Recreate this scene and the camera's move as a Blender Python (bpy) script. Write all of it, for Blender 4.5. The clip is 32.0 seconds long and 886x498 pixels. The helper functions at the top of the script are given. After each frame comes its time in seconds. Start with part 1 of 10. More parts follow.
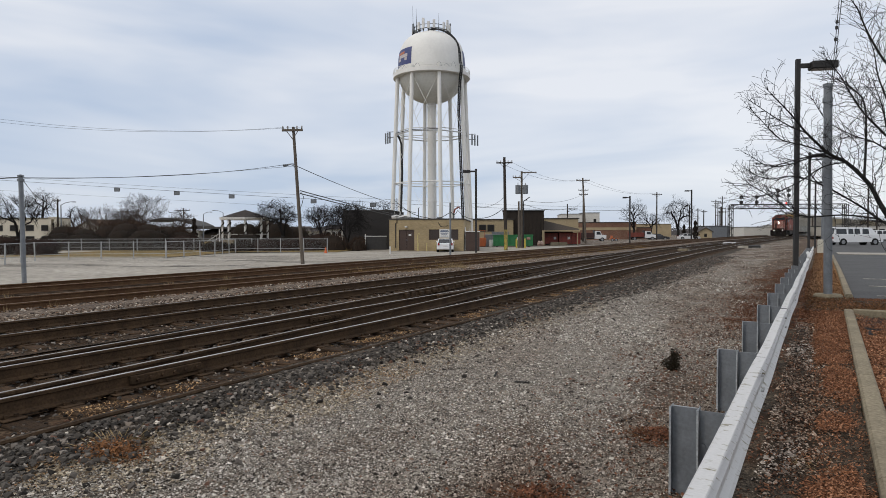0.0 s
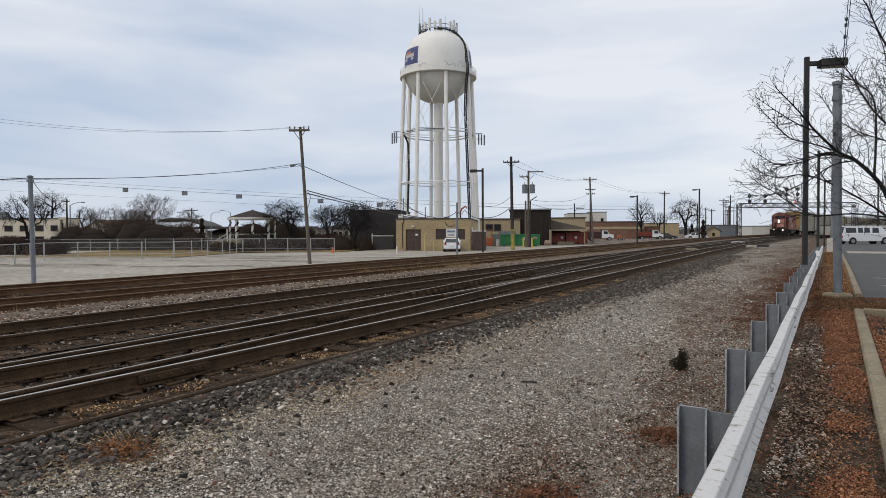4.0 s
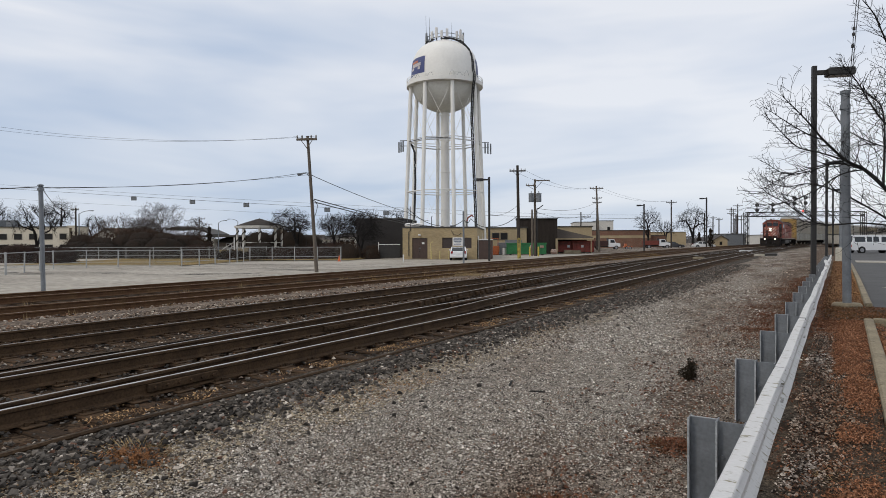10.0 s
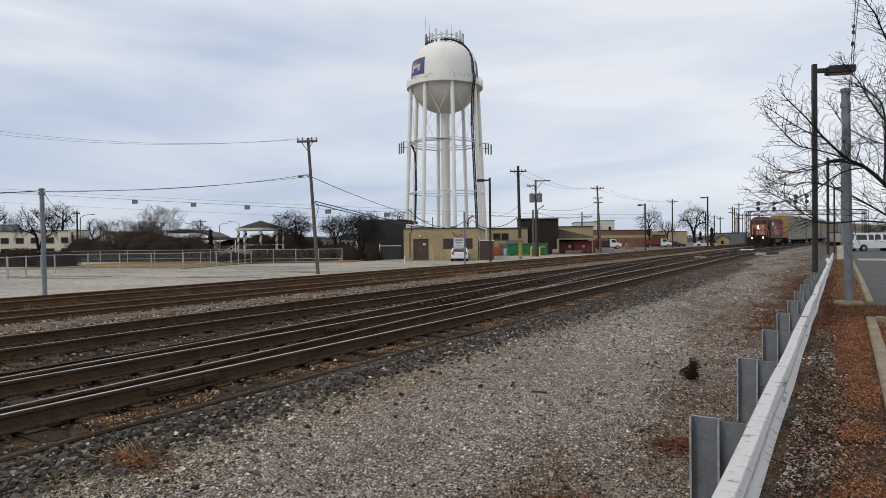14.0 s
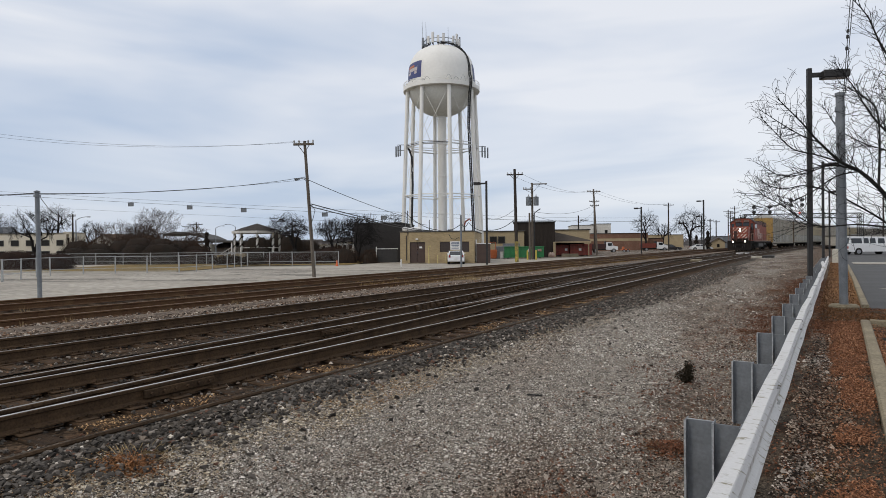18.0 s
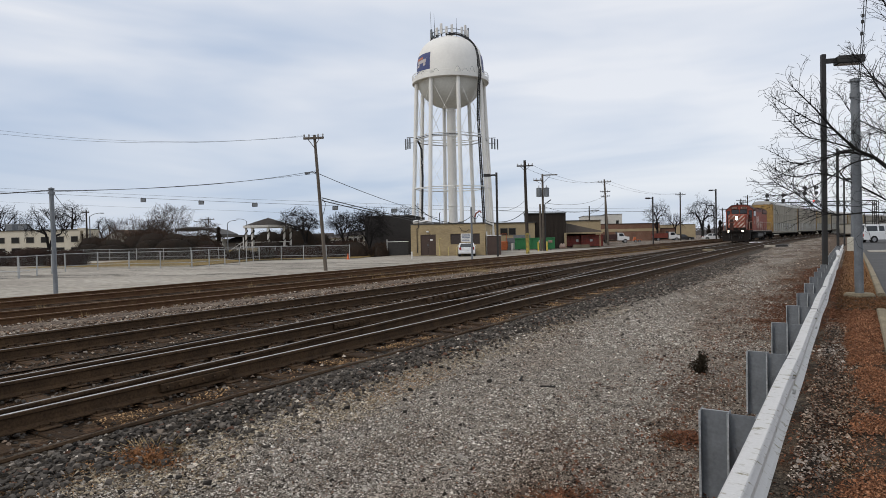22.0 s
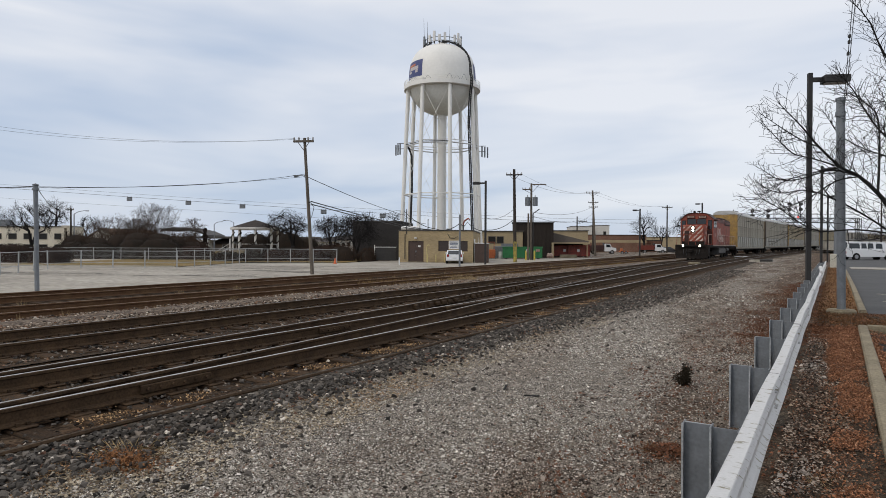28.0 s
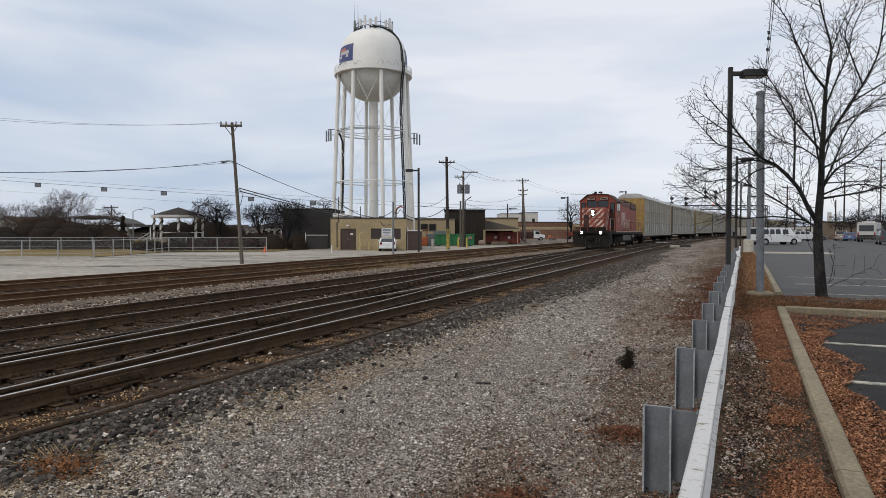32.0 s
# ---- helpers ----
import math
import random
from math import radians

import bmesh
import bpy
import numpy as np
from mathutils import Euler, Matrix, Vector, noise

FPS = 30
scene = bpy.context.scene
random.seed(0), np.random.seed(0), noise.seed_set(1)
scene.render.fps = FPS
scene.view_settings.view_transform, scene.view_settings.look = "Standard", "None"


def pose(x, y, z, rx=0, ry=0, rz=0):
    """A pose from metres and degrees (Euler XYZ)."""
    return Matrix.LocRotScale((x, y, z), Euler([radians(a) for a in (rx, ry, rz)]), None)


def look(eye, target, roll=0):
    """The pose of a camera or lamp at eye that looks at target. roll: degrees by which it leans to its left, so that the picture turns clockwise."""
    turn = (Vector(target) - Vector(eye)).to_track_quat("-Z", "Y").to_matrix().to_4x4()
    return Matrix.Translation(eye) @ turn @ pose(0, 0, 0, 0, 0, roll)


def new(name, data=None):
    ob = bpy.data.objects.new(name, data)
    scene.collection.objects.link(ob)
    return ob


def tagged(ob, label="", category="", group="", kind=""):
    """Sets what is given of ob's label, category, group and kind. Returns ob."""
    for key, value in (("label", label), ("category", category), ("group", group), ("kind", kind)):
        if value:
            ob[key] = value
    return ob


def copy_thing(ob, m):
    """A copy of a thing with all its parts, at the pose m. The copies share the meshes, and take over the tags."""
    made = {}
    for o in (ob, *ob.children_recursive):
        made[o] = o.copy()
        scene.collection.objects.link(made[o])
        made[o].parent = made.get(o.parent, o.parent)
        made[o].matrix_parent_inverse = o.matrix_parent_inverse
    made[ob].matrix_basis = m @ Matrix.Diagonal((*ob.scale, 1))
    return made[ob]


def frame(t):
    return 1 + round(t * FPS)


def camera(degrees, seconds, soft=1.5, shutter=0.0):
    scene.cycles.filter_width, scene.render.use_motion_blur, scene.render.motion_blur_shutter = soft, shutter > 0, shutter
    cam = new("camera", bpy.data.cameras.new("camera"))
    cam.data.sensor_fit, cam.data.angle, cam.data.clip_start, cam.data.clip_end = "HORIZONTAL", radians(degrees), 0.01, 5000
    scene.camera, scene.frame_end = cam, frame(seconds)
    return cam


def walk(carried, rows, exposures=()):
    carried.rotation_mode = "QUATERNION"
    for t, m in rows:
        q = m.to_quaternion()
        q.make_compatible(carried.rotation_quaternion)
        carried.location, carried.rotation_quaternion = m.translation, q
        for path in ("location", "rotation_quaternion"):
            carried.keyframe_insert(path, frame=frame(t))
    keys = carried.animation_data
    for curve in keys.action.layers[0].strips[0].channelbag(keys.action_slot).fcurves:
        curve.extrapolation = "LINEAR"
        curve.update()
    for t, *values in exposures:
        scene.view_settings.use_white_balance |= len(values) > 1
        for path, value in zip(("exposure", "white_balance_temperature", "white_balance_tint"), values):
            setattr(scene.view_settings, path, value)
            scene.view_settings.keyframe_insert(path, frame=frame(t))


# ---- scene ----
# the camera, held by hand beside the guard rail
cam = camera(70.56, 32.0, soft=0.8)
PATH = [
    (0.0, 0.231, 0.037, 1.584, 88.547, 0.177, 30.239),
    (0.5, 0.227, 0.037, 1.585, 88.445, 0.370, 30.348),
    (1.0, 0.224, 0.036, 1.588, 88.380, 0.303, 30.283),
    (1.5, 0.224, 0.039, 1.588, 88.397, 0.461, 30.203),
    (2.0, 0.222, 0.044, 1.588, 88.363, 0.417, 30.198),
    (2.5, 0.231, 0.043, 1.592, 88.725, 0.452, 30.515),
    (3.0, 0.229, 0.044, 1.582, 88.754, 0.134, 30.850),
    (3.5, 0.231, 0.044, 1.584, 88.653, 0.268, 30.881),
    (5.5, 0.213, 0.032, 1.585, 88.280, -0.006, 30.584),
    (6.0, 0.220, 0.029, 1.585, 88.366, -0.033, 30.403),
    (6.5, 0.229, 0.030, 1.589, 88.645, 0.166, 30.312),
    (7.0, 0.227, 0.030, 1.590, 88.884, 0.129, 30.267),
    (7.5, 0.229, 0.035, 1.591, 88.985, 0.178, 30.361),
    (8.0, 0.226, 0.029, 1.588, 89.112, 0.121, 30.679),
    (8.5, 0.227, 0.021, 1.592, 89.203, -0.123, 30.950),
    (9.0, 0.222, 0.022, 1.594, 89.243, -0.104, 31.146),
    (9.5, 0.223, 0.020, 1.590, 89.300, 0.067, 31.294),
    (10.0, 0.220, 0.015, 1.592, 89.294, 0.216, 31.424),
    (10.5, 0.223, 0.017, 1.591, 89.297, 0.213, 31.496),
    (11.0, 0.228, 0.021, 1.591, 89.335, 0.379, 31.516),
    (11.5, 0.227, 0.020, 1.591, 89.409, 0.533, 31.478),
    (12.0, 0.225, 0.029, 1.590, 89.374, 0.583, 31.455),
    (12.5, 0.219, 0.027, 1.586, 89.347, 0.453, 31.451),
    (13.0, 0.221, 0.019, 1.590, 89.274, 0.184, 31.532),
    (13.5, 0.224, 0.019, 1.592, 89.261, 0.246, 31.628),
    (14.0, 0.223, 0.024, 1.592, 89.387, 0.626, 31.531),
    (14.5, 0.229, 0.028, 1.595, 89.540, 0.606, 31.461),
    (16.5, 0.230, 0.009, 1.601, 90.286, 0.440, 31.235),
    (17.0, 0.234, 0.011, 1.599, 90.232, 0.497, 31.207),
    (17.5, 0.235, 0.015, 1.598, 89.990, 0.438, 31.168),
    (18.0, 0.233, 0.024, 1.591, 89.663, 0.565, 31.224),
    (18.5, 0.231, 0.023, 1.592, 89.452, 0.581, 31.372),
    (19.0, 0.217, 0.022, 1.594, 89.280, 0.436, 31.514),
    (19.5, 0.206, 0.024, 1.592, 89.120, 0.553, 31.766),
    (20.0, 0.207, 0.023, 1.590, 88.999, 0.548, 31.956),
    (20.5, 0.209, 0.015, 1.593, 88.901, 0.359, 32.218),
    (21.0, 0.216, 0.014, 1.592, 88.881, 0.523, 32.532),
    (21.5, 0.223, 0.006, 1.595, 88.856, 0.789, 32.599),
    (22.0, 0.226, 0.013, 1.594, 88.972, 1.174, 32.183),
    (22.5, 0.223, 0.018, 1.593, 88.935, 1.114, 32.022),
    (23.0, 0.222, 0.026, 1.591, 88.829, 1.036, 32.011),
    (23.5, 0.224, 0.028, 1.591, 88.655, 0.941, 32.000),
    (24.0, 0.218, 0.026, 1.593, 88.803, 0.848, 32.012),
    (24.5, 0.220, 0.026, 1.591, 88.952, 0.797, 31.932),
    (25.0, 0.219, 0.033, 1.587, 88.630, 0.680, 31.097),
    (25.5, 0.226, 0.029, 1.592, 88.623, 0.731, 30.886),
    (27.5, 0.223, 0.019, 1.596, 89.498, 0.449, 30.966),
    (28.0, 0.220, 0.026, 1.593, 89.582, -0.264, 31.077),
    (28.5, 0.227, -0.000, 1.593, 89.545, -0.147, 31.357),
    (29.0, 0.234, 0.005, 1.585, 88.839, -0.556, 31.433),
    (29.5, 0.234, 0.005, 1.586, 88.806, -0.335, 31.422),
    (29.6, 0.220, 0.008, 1.588, 88.803, -0.250, 31.432),
    (29.7, 0.206, 0.011, 1.590, 88.708, -0.500, 31.315),
    (29.8, 0.192, 0.014, 1.592, 88.124, -0.550, 30.429),
    (29.9, 0.178, 0.017, 1.594, 87.352, -0.350, 29.908),
    (30.0, 0.164, 0.020, 1.596, 87.144, -0.051, 29.491),
    (30.1, 0.137, 0.015, 1.600, 87.271, 0.000, 28.435),
    (30.2, 0.109, 0.010, 1.605, 88.202, 0.600, 27.168),
    (30.3, 0.082, 0.006, 1.609, 88.578, 1.400, 25.709),
    (30.4, 0.054, 0.001, 1.614, 88.539, 1.500, 25.108),
    (30.5, 0.027, -0.004, 1.618, 88.597, 1.361, 24.492),
    (31.0, 0.000, -0.003, 1.611, 88.585, 1.095, 24.276),
    (31.5, 0.005, 0.000, 1.609, 88.613, 0.506, 24.551),
    (32.0, -0.000, -0.000, 1.600, 88.448, 0.002, 24.757),
]
walk(cam, [(t, pose(*p)) for t, *p in PATH])

# ---- sky and sun: a bright overcast with thin blue gaps ----
world = bpy.data.worlds.new("overcast_sky")
scene.world = world
world.use_nodes = True
wn, wl = world.node_tree.nodes, world.node_tree.links
wn.clear()
w_out = wn.new("ShaderNodeOutputWorld")
w_bg = wn.new("ShaderNodeBackground")
w_sky = wn.new("ShaderNodeTexSky")
w_sky.sky_type, w_sky.sun_disc = "NISHITA", False
w_sky.sun_elevation, w_sky.sun_rotation = radians(38), radians(200)
w_skyv = wn.new("ShaderNodeVectorMath")
w_skyv.operation = "SCALE"
w_skyv.inputs["Scale"].default_value = 0.085
wl.new(w_sky.outputs[0], w_skyv.inputs[0])
w_tc = wn.new("ShaderNodeTexCoord")
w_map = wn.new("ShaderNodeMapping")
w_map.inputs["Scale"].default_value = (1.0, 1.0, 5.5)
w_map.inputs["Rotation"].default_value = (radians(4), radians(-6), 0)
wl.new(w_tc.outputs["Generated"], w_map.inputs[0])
w_n1 = wn.new("ShaderNodeTexNoise")
w_n1.inputs["Scale"].default_value, w_n1.inputs["Detail"].default_value = 1.5, 4.0
w_n1.inputs["Roughness"].default_value, w_n1.inputs["Distortion"].default_value = 0.5, 0.4
wl.new(w_map.outputs[0], w_n1.inputs["Vector"])
w_ramp = wn.new("ShaderNodeValToRGB")
w_ramp.color_ramp.elements[0].position, w_ramp.color_ramp.elements[0].color = 0.32, (0.56, 0.66, 0.83, 1)
w_ramp.color_ramp.elements[1].position, w_ramp.color_ramp.elements[1].color = 0.60, (0.915, 0.94, 1.0, 1)
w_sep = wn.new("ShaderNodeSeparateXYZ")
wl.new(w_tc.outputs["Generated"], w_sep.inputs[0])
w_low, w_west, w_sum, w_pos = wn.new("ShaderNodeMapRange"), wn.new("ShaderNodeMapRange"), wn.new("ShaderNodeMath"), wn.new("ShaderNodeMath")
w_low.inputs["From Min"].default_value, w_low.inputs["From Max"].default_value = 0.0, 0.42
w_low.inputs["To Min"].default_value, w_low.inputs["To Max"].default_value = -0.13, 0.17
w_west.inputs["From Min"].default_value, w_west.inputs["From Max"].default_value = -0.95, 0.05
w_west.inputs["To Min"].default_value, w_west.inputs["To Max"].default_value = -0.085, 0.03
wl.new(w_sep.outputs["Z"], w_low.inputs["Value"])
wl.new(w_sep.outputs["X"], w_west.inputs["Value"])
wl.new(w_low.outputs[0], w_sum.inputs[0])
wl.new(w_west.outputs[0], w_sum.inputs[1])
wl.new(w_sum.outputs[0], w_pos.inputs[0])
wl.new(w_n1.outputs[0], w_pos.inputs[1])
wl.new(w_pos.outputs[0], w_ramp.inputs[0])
w_mix = wn.new("ShaderNodeMix")
w_mix.data_type = "RGBA"
w_mix.inputs["Factor"].default_value = 0.86
wl.new(w_skyv.outputs[0], w_mix.inputs["A"])
wl.new(w_ramp.outputs[0], w_mix.inputs["B"])
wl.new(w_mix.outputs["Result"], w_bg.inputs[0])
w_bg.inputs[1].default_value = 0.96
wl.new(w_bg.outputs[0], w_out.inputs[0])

sun_data = bpy.data.lights.new("sun", "SUN")
sun_data.energy, sun_data.angle, sun_data.color = 1.05, radians(14), (1.0, 0.91, 0.79)
sun = new("sun", sun_data)
sun.matrix_world = look((0, 0, 40), (20, 34, 2))


# ---- mesh and thing helpers ----
class Geo:
    """Gathers faces for one mesh."""

    def __init__(self):
        self.v, self.f = [], []

    def add(self, verts, faces):
        n = len(self.v)
        self.v.extend(tuple(p) for p in verts)
        self.f.extend(tuple(i + n for i in fc) for fc in faces)
        return self

    def box(self, x0, y0, z0, x1, y1, z1, m=None, b=0.0):
        """A box, with its edges cut by b."""
        if b <= 0:
            vs = [(x, y, z) for z in (z0, z1) for y in (y0, y1) for x in (x0, x1)]
            fs = [(0, 2, 3, 1), (4, 5, 7, 6), (0, 1, 5, 4), (1, 3, 7, 5), (3, 2, 6, 7), (2, 0, 4, 6)]
        else:
            vs, fs, at = [], [], {}
            X, Y, Z = (x0, x1), (y0, y1), (z0, z1)
            for i in (0, 1):
                for j in (0, 1):
                    for k in (0, 1):
                        sx, sy, sz = (b, -b)[i], (b, -b)[j], (b, -b)[k]
                        for a in range(3):
                            at[i, j, k, a] = len(vs)
                            vs.append((X[i] + (0 if a == 0 else sx), Y[j] + (0 if a == 1 else sy), Z[k] + (0 if a == 2 else sz)))
            g = lambda i, j, k, a: at[i, j, k, a]
            for i in (0, 1):
                q = [g(i, 0, 0, 0), g(i, 1, 0, 0), g(i, 1, 1, 0), g(i, 0, 1, 0)]
                fs.append(q if i else q[::-1])
                q = [g(0, i, 0, 1), g(0, i, 1, 1), g(1, i, 1, 1), g(1, i, 0, 1)]
                fs.append(q if i else q[::-1])
                q = [g(0, 0, i, 2), g(1, 0, i, 2), g(1, 1, i, 2), g(0, 1, i, 2)]
                fs.append(q if i else q[::-1])
            for i in (0, 1):
                for j in (0, 1):
                    s = (i + j) % 2
                    for q in ([g(i, j, 0, 0), g(i, j, 0, 1), g(i, j, 1, 1), g(i, j, 1, 0)],
                              [g(i, 0, j, 2), g(i, 0, j, 0), g(i, 1, j, 0), g(i, 1, j, 2)],
                              [g(0, i, j, 1), g(0, i, j, 2), g(1, i, j, 2), g(1, i, j, 1)]):
                        fs.append(q[::-1] if s == 0 else q)
                    for k in (0, 1):
                        q = [g(i, j, k, 0), g(i, j, k, 1), g(i, j, k, 2)]
                        fs.append(q if (i + j + k) % 2 else q[::-1])
        if m is not None:
            vs = [m @ Vector(p) for p in vs]
        return self.add(vs, fs)

    def rod(self, a, b, r0, r1=None, n=8, caps=True):
        """A round bar from a to b."""
        r1 = r0 if r1 is None else r1
        a, b = Vector(a), Vector(b)
        d = b - a
        if d.length < 1e-6:
            return self
        q = d.to_track_quat("Z", "Y")
        vs = []
        for c, r in ((a, r0), (b, r1)):
            for i in range(n):
                w = 2 * math.pi * i / n
                vs.append(c + q @ Vector((r * math.cos(w), r * math.sin(w), 0)))
        fs = [(i, (i + 1) % n, n + (i + 1) % n, n + i) for i in range(n)]
        if caps:
            fs += [tuple(range(n))[::-1], tuple(range(n, 2 * n))]
        return self.add(vs, fs)

    def pipe(self, pts, r, n=6):
        """A tube of one skin through the points."""
        pts = [Vector(p) for p in pts]
        pts = [p for i, p in enumerate(pts) if i == 0 or (p - pts[i - 1]).length > 1e-6]
        vs, fs = [], []
        for i, p in enumerate(pts):
            d = (pts[min(i + 1, len(pts) - 1)] - pts[max(i - 1, 0)]).normalized()
            s = d.cross(Vector((0, 0, 1)) if abs(d.z) < 0.9 else Vector((0, 1, 0))).normalized()
            u = s.cross(d)
            vs += [tuple(p + (s * math.cos(math.tau * k / n) + u * math.sin(math.tau * k / n)) * r) for k in range(n)]
        for i in range(len(pts) - 1):
            for k in range(n):
                j = (k + 1) % n
                fs.append((i * n + k, i * n + j, (i + 1) * n + j, (i + 1) * n + k))
        fs += [tuple(range(n))[::-1], tuple(range((len(pts) - 1) * n, len(pts) * n))]
        return self.add(vs, fs)

    def spin(self, prof, n=24, c=(0, 0, 0), a0=0.0, a1=360.0):
        """Turns the profile [(radius, height)] round the upright axis at c."""
        full = abs(a1 - a0) >= 359.9
        k = n if full else n + 1
        vs = []
        for r, z in prof:
            for i in range(k):
                w = radians(a0 + (a1 - a0) * i / n)
                vs.append((c[0] + r * math.cos(w), c[1] + r * math.sin(w), c[2] + z))
        fs = []
        for j in range(len(prof) - 1):
            for i in range(n):
                i2 = (i + 1) % k
                fs.append((j * k + i, j * k + i2, (j + 1) * k + i2, (j + 1) * k + i))
        return self.add(vs, fs)

    def prism(self, poly, y0, y1, m=None):
        """The outline poly [(x, z)] (anticlockwise seen along +y reversed) pulled from y0 to y1."""
        n = len(poly)
        vs = [(x, y0, z) for x, z in poly] + [(x, y1, z) for x, z in poly]
        fs = [tuple(range(n)), tuple(range(n, 2 * n))[::-1]]
        fs += [(i, i + n, (i + 1) % n + n, (i + 1) % n) for i in range(n)]
        if m is not None:
            vs = [m @ Vector(p) for p in vs]
        return self.add(vs, fs)

    def sweep(self, prof, line, closed=True):
        """The outline prof [(side, up)] along the points of line; side is to the right of the way."""
        n, vs, fs = len(prof), [], []
        line = [Vector(p) for p in line]
        for i, p in enumerate(line):
            d = line[min(i + 1, len(line) - 1)] - line[max(i - 1, 0)]
            s = Vector((d.y, -d.x, 0)).normalized()
            vs += [p + s * x + Vector((0, 0, z)) for x, z in prof]
        m = n if closed else n - 1
        for i in range(len(line) - 1):
            for j in range(m):
                k = (j + 1) % n
                fs.append((i * n + j, i * n + k, (i + 1) * n + k, (i + 1) * n + j))
        if closed:
            fs += [tuple(range(n))[::-1], tuple(range((len(line) - 1) * n, len(line) * n))]
        return self.add(vs, fs)

    def mesh(self, name, smooth=False):
        me = bpy.data.meshes.new(name)
        me.from_pydata(self.v, [], self.f)
        me.update()
        bm = bmesh.new()
        bm.from_mesh(me)
        bmesh.ops.recalc_face_normals(bm, faces=bm.faces)
        bm.to_mesh(me)
        bm.free()
        if smooth:
            me.polygons.foreach_set("use_smooth", [True] * len(me.polygons))
        return me


def part(name, geo, material, parent=None, label="", smooth=False, at=None):
    """Links the faces as one mesh object under a thing or a part."""
    ob = new(name, geo.mesh(name, smooth) if isinstance(geo, Geo) else geo)
    if not ob.data.materials:
        ob.data.materials.append(material)
    if parent is not None:
        ob.parent = parent
    if at is not None:
        ob.matrix_basis = at
    if label:
        ob["label"] = label
    return ob


def thing(name, m, label, category, group="", kind=""):
    """An empty at the base of a thing; its parts hang on it."""
    ob = new(name)
    ob.empty_display_size = 0.2
    ob.matrix_basis = m
    return tagged(ob, label, category, group, kind)


def solo(name, geo, material, label, category, m=None, group="", kind="", smooth=False):
    """A thing that is one mesh."""
    ob = part(name, geo, material, None, "", smooth, m)
    return tagged(ob, label, category, group, kind)


# the town beyond the tracks stands square to this line of sight, turned from the tracks
TURN = radians(24.757)


def town(x, d, z=0.0, turn=0.0):
    """A pose x metres to the side and d metres out, facing back along the line of sight."""
    return Matrix.Translation((x * math.cos(TURN) - d * math.sin(TURN), x * math.sin(TURN) + d * math.cos(TURN), z)) @ Matrix.Rotation(TURN + radians(turn), 4, "Z")


def rnd(a, b):
    return random.uniform(a, b)


def array_mesh(name, v, tri, mat=None):
    """One mesh of n alike pieces: v is (n, k, 3), tri the triangles of a piece."""
    n, k = v.shape[:2]
    tri = np.array(tri)
    f = (tri[None] + k * np.arange(n)[:, None, None]).reshape(-1)
    me = bpy.data.meshes.new(name)
    me.vertices.add(n * k)
    me.vertices.foreach_set("co", v.reshape(-1))
    me.loops.add(len(f))
    me.loops.foreach_set("vertex_index", f)
    me.polygons.add(len(f) // 3)
    me.polygons.foreach_set("loop_start", np.arange(0, len(f), 3))
    me.polygons.foreach_set("use_smooth", np.zeros(len(f) // 3, bool))
    me.update(calc_edges=True)
    if mat:
        me.materials.append(mat)
    return me


def flakes(name, c, size, slim, mat, seed, up=0.0):
    """Small leaf or twig flakes round the points c, lying every way."""
    r = np.random.RandomState(seed)
    n = len(c)
    u = r.normal(size=(n, 3))
    u[:, 2] += up
    u /= np.linalg.norm(u, axis=1)[:, None]
    w = np.cross(u, r.normal(size=(n, 3)))
    w /= np.linalg.norm(w, axis=1)[:, None]
    s = (size * r.uniform(0.6, 1.4, n))[:, None]
    return array_mesh(name, np.stack([c - u * s, c + w * s * slim, c + u * s, c - w * s * slim], 1), [(0, 1, 2), (0, 2, 3)], mat)


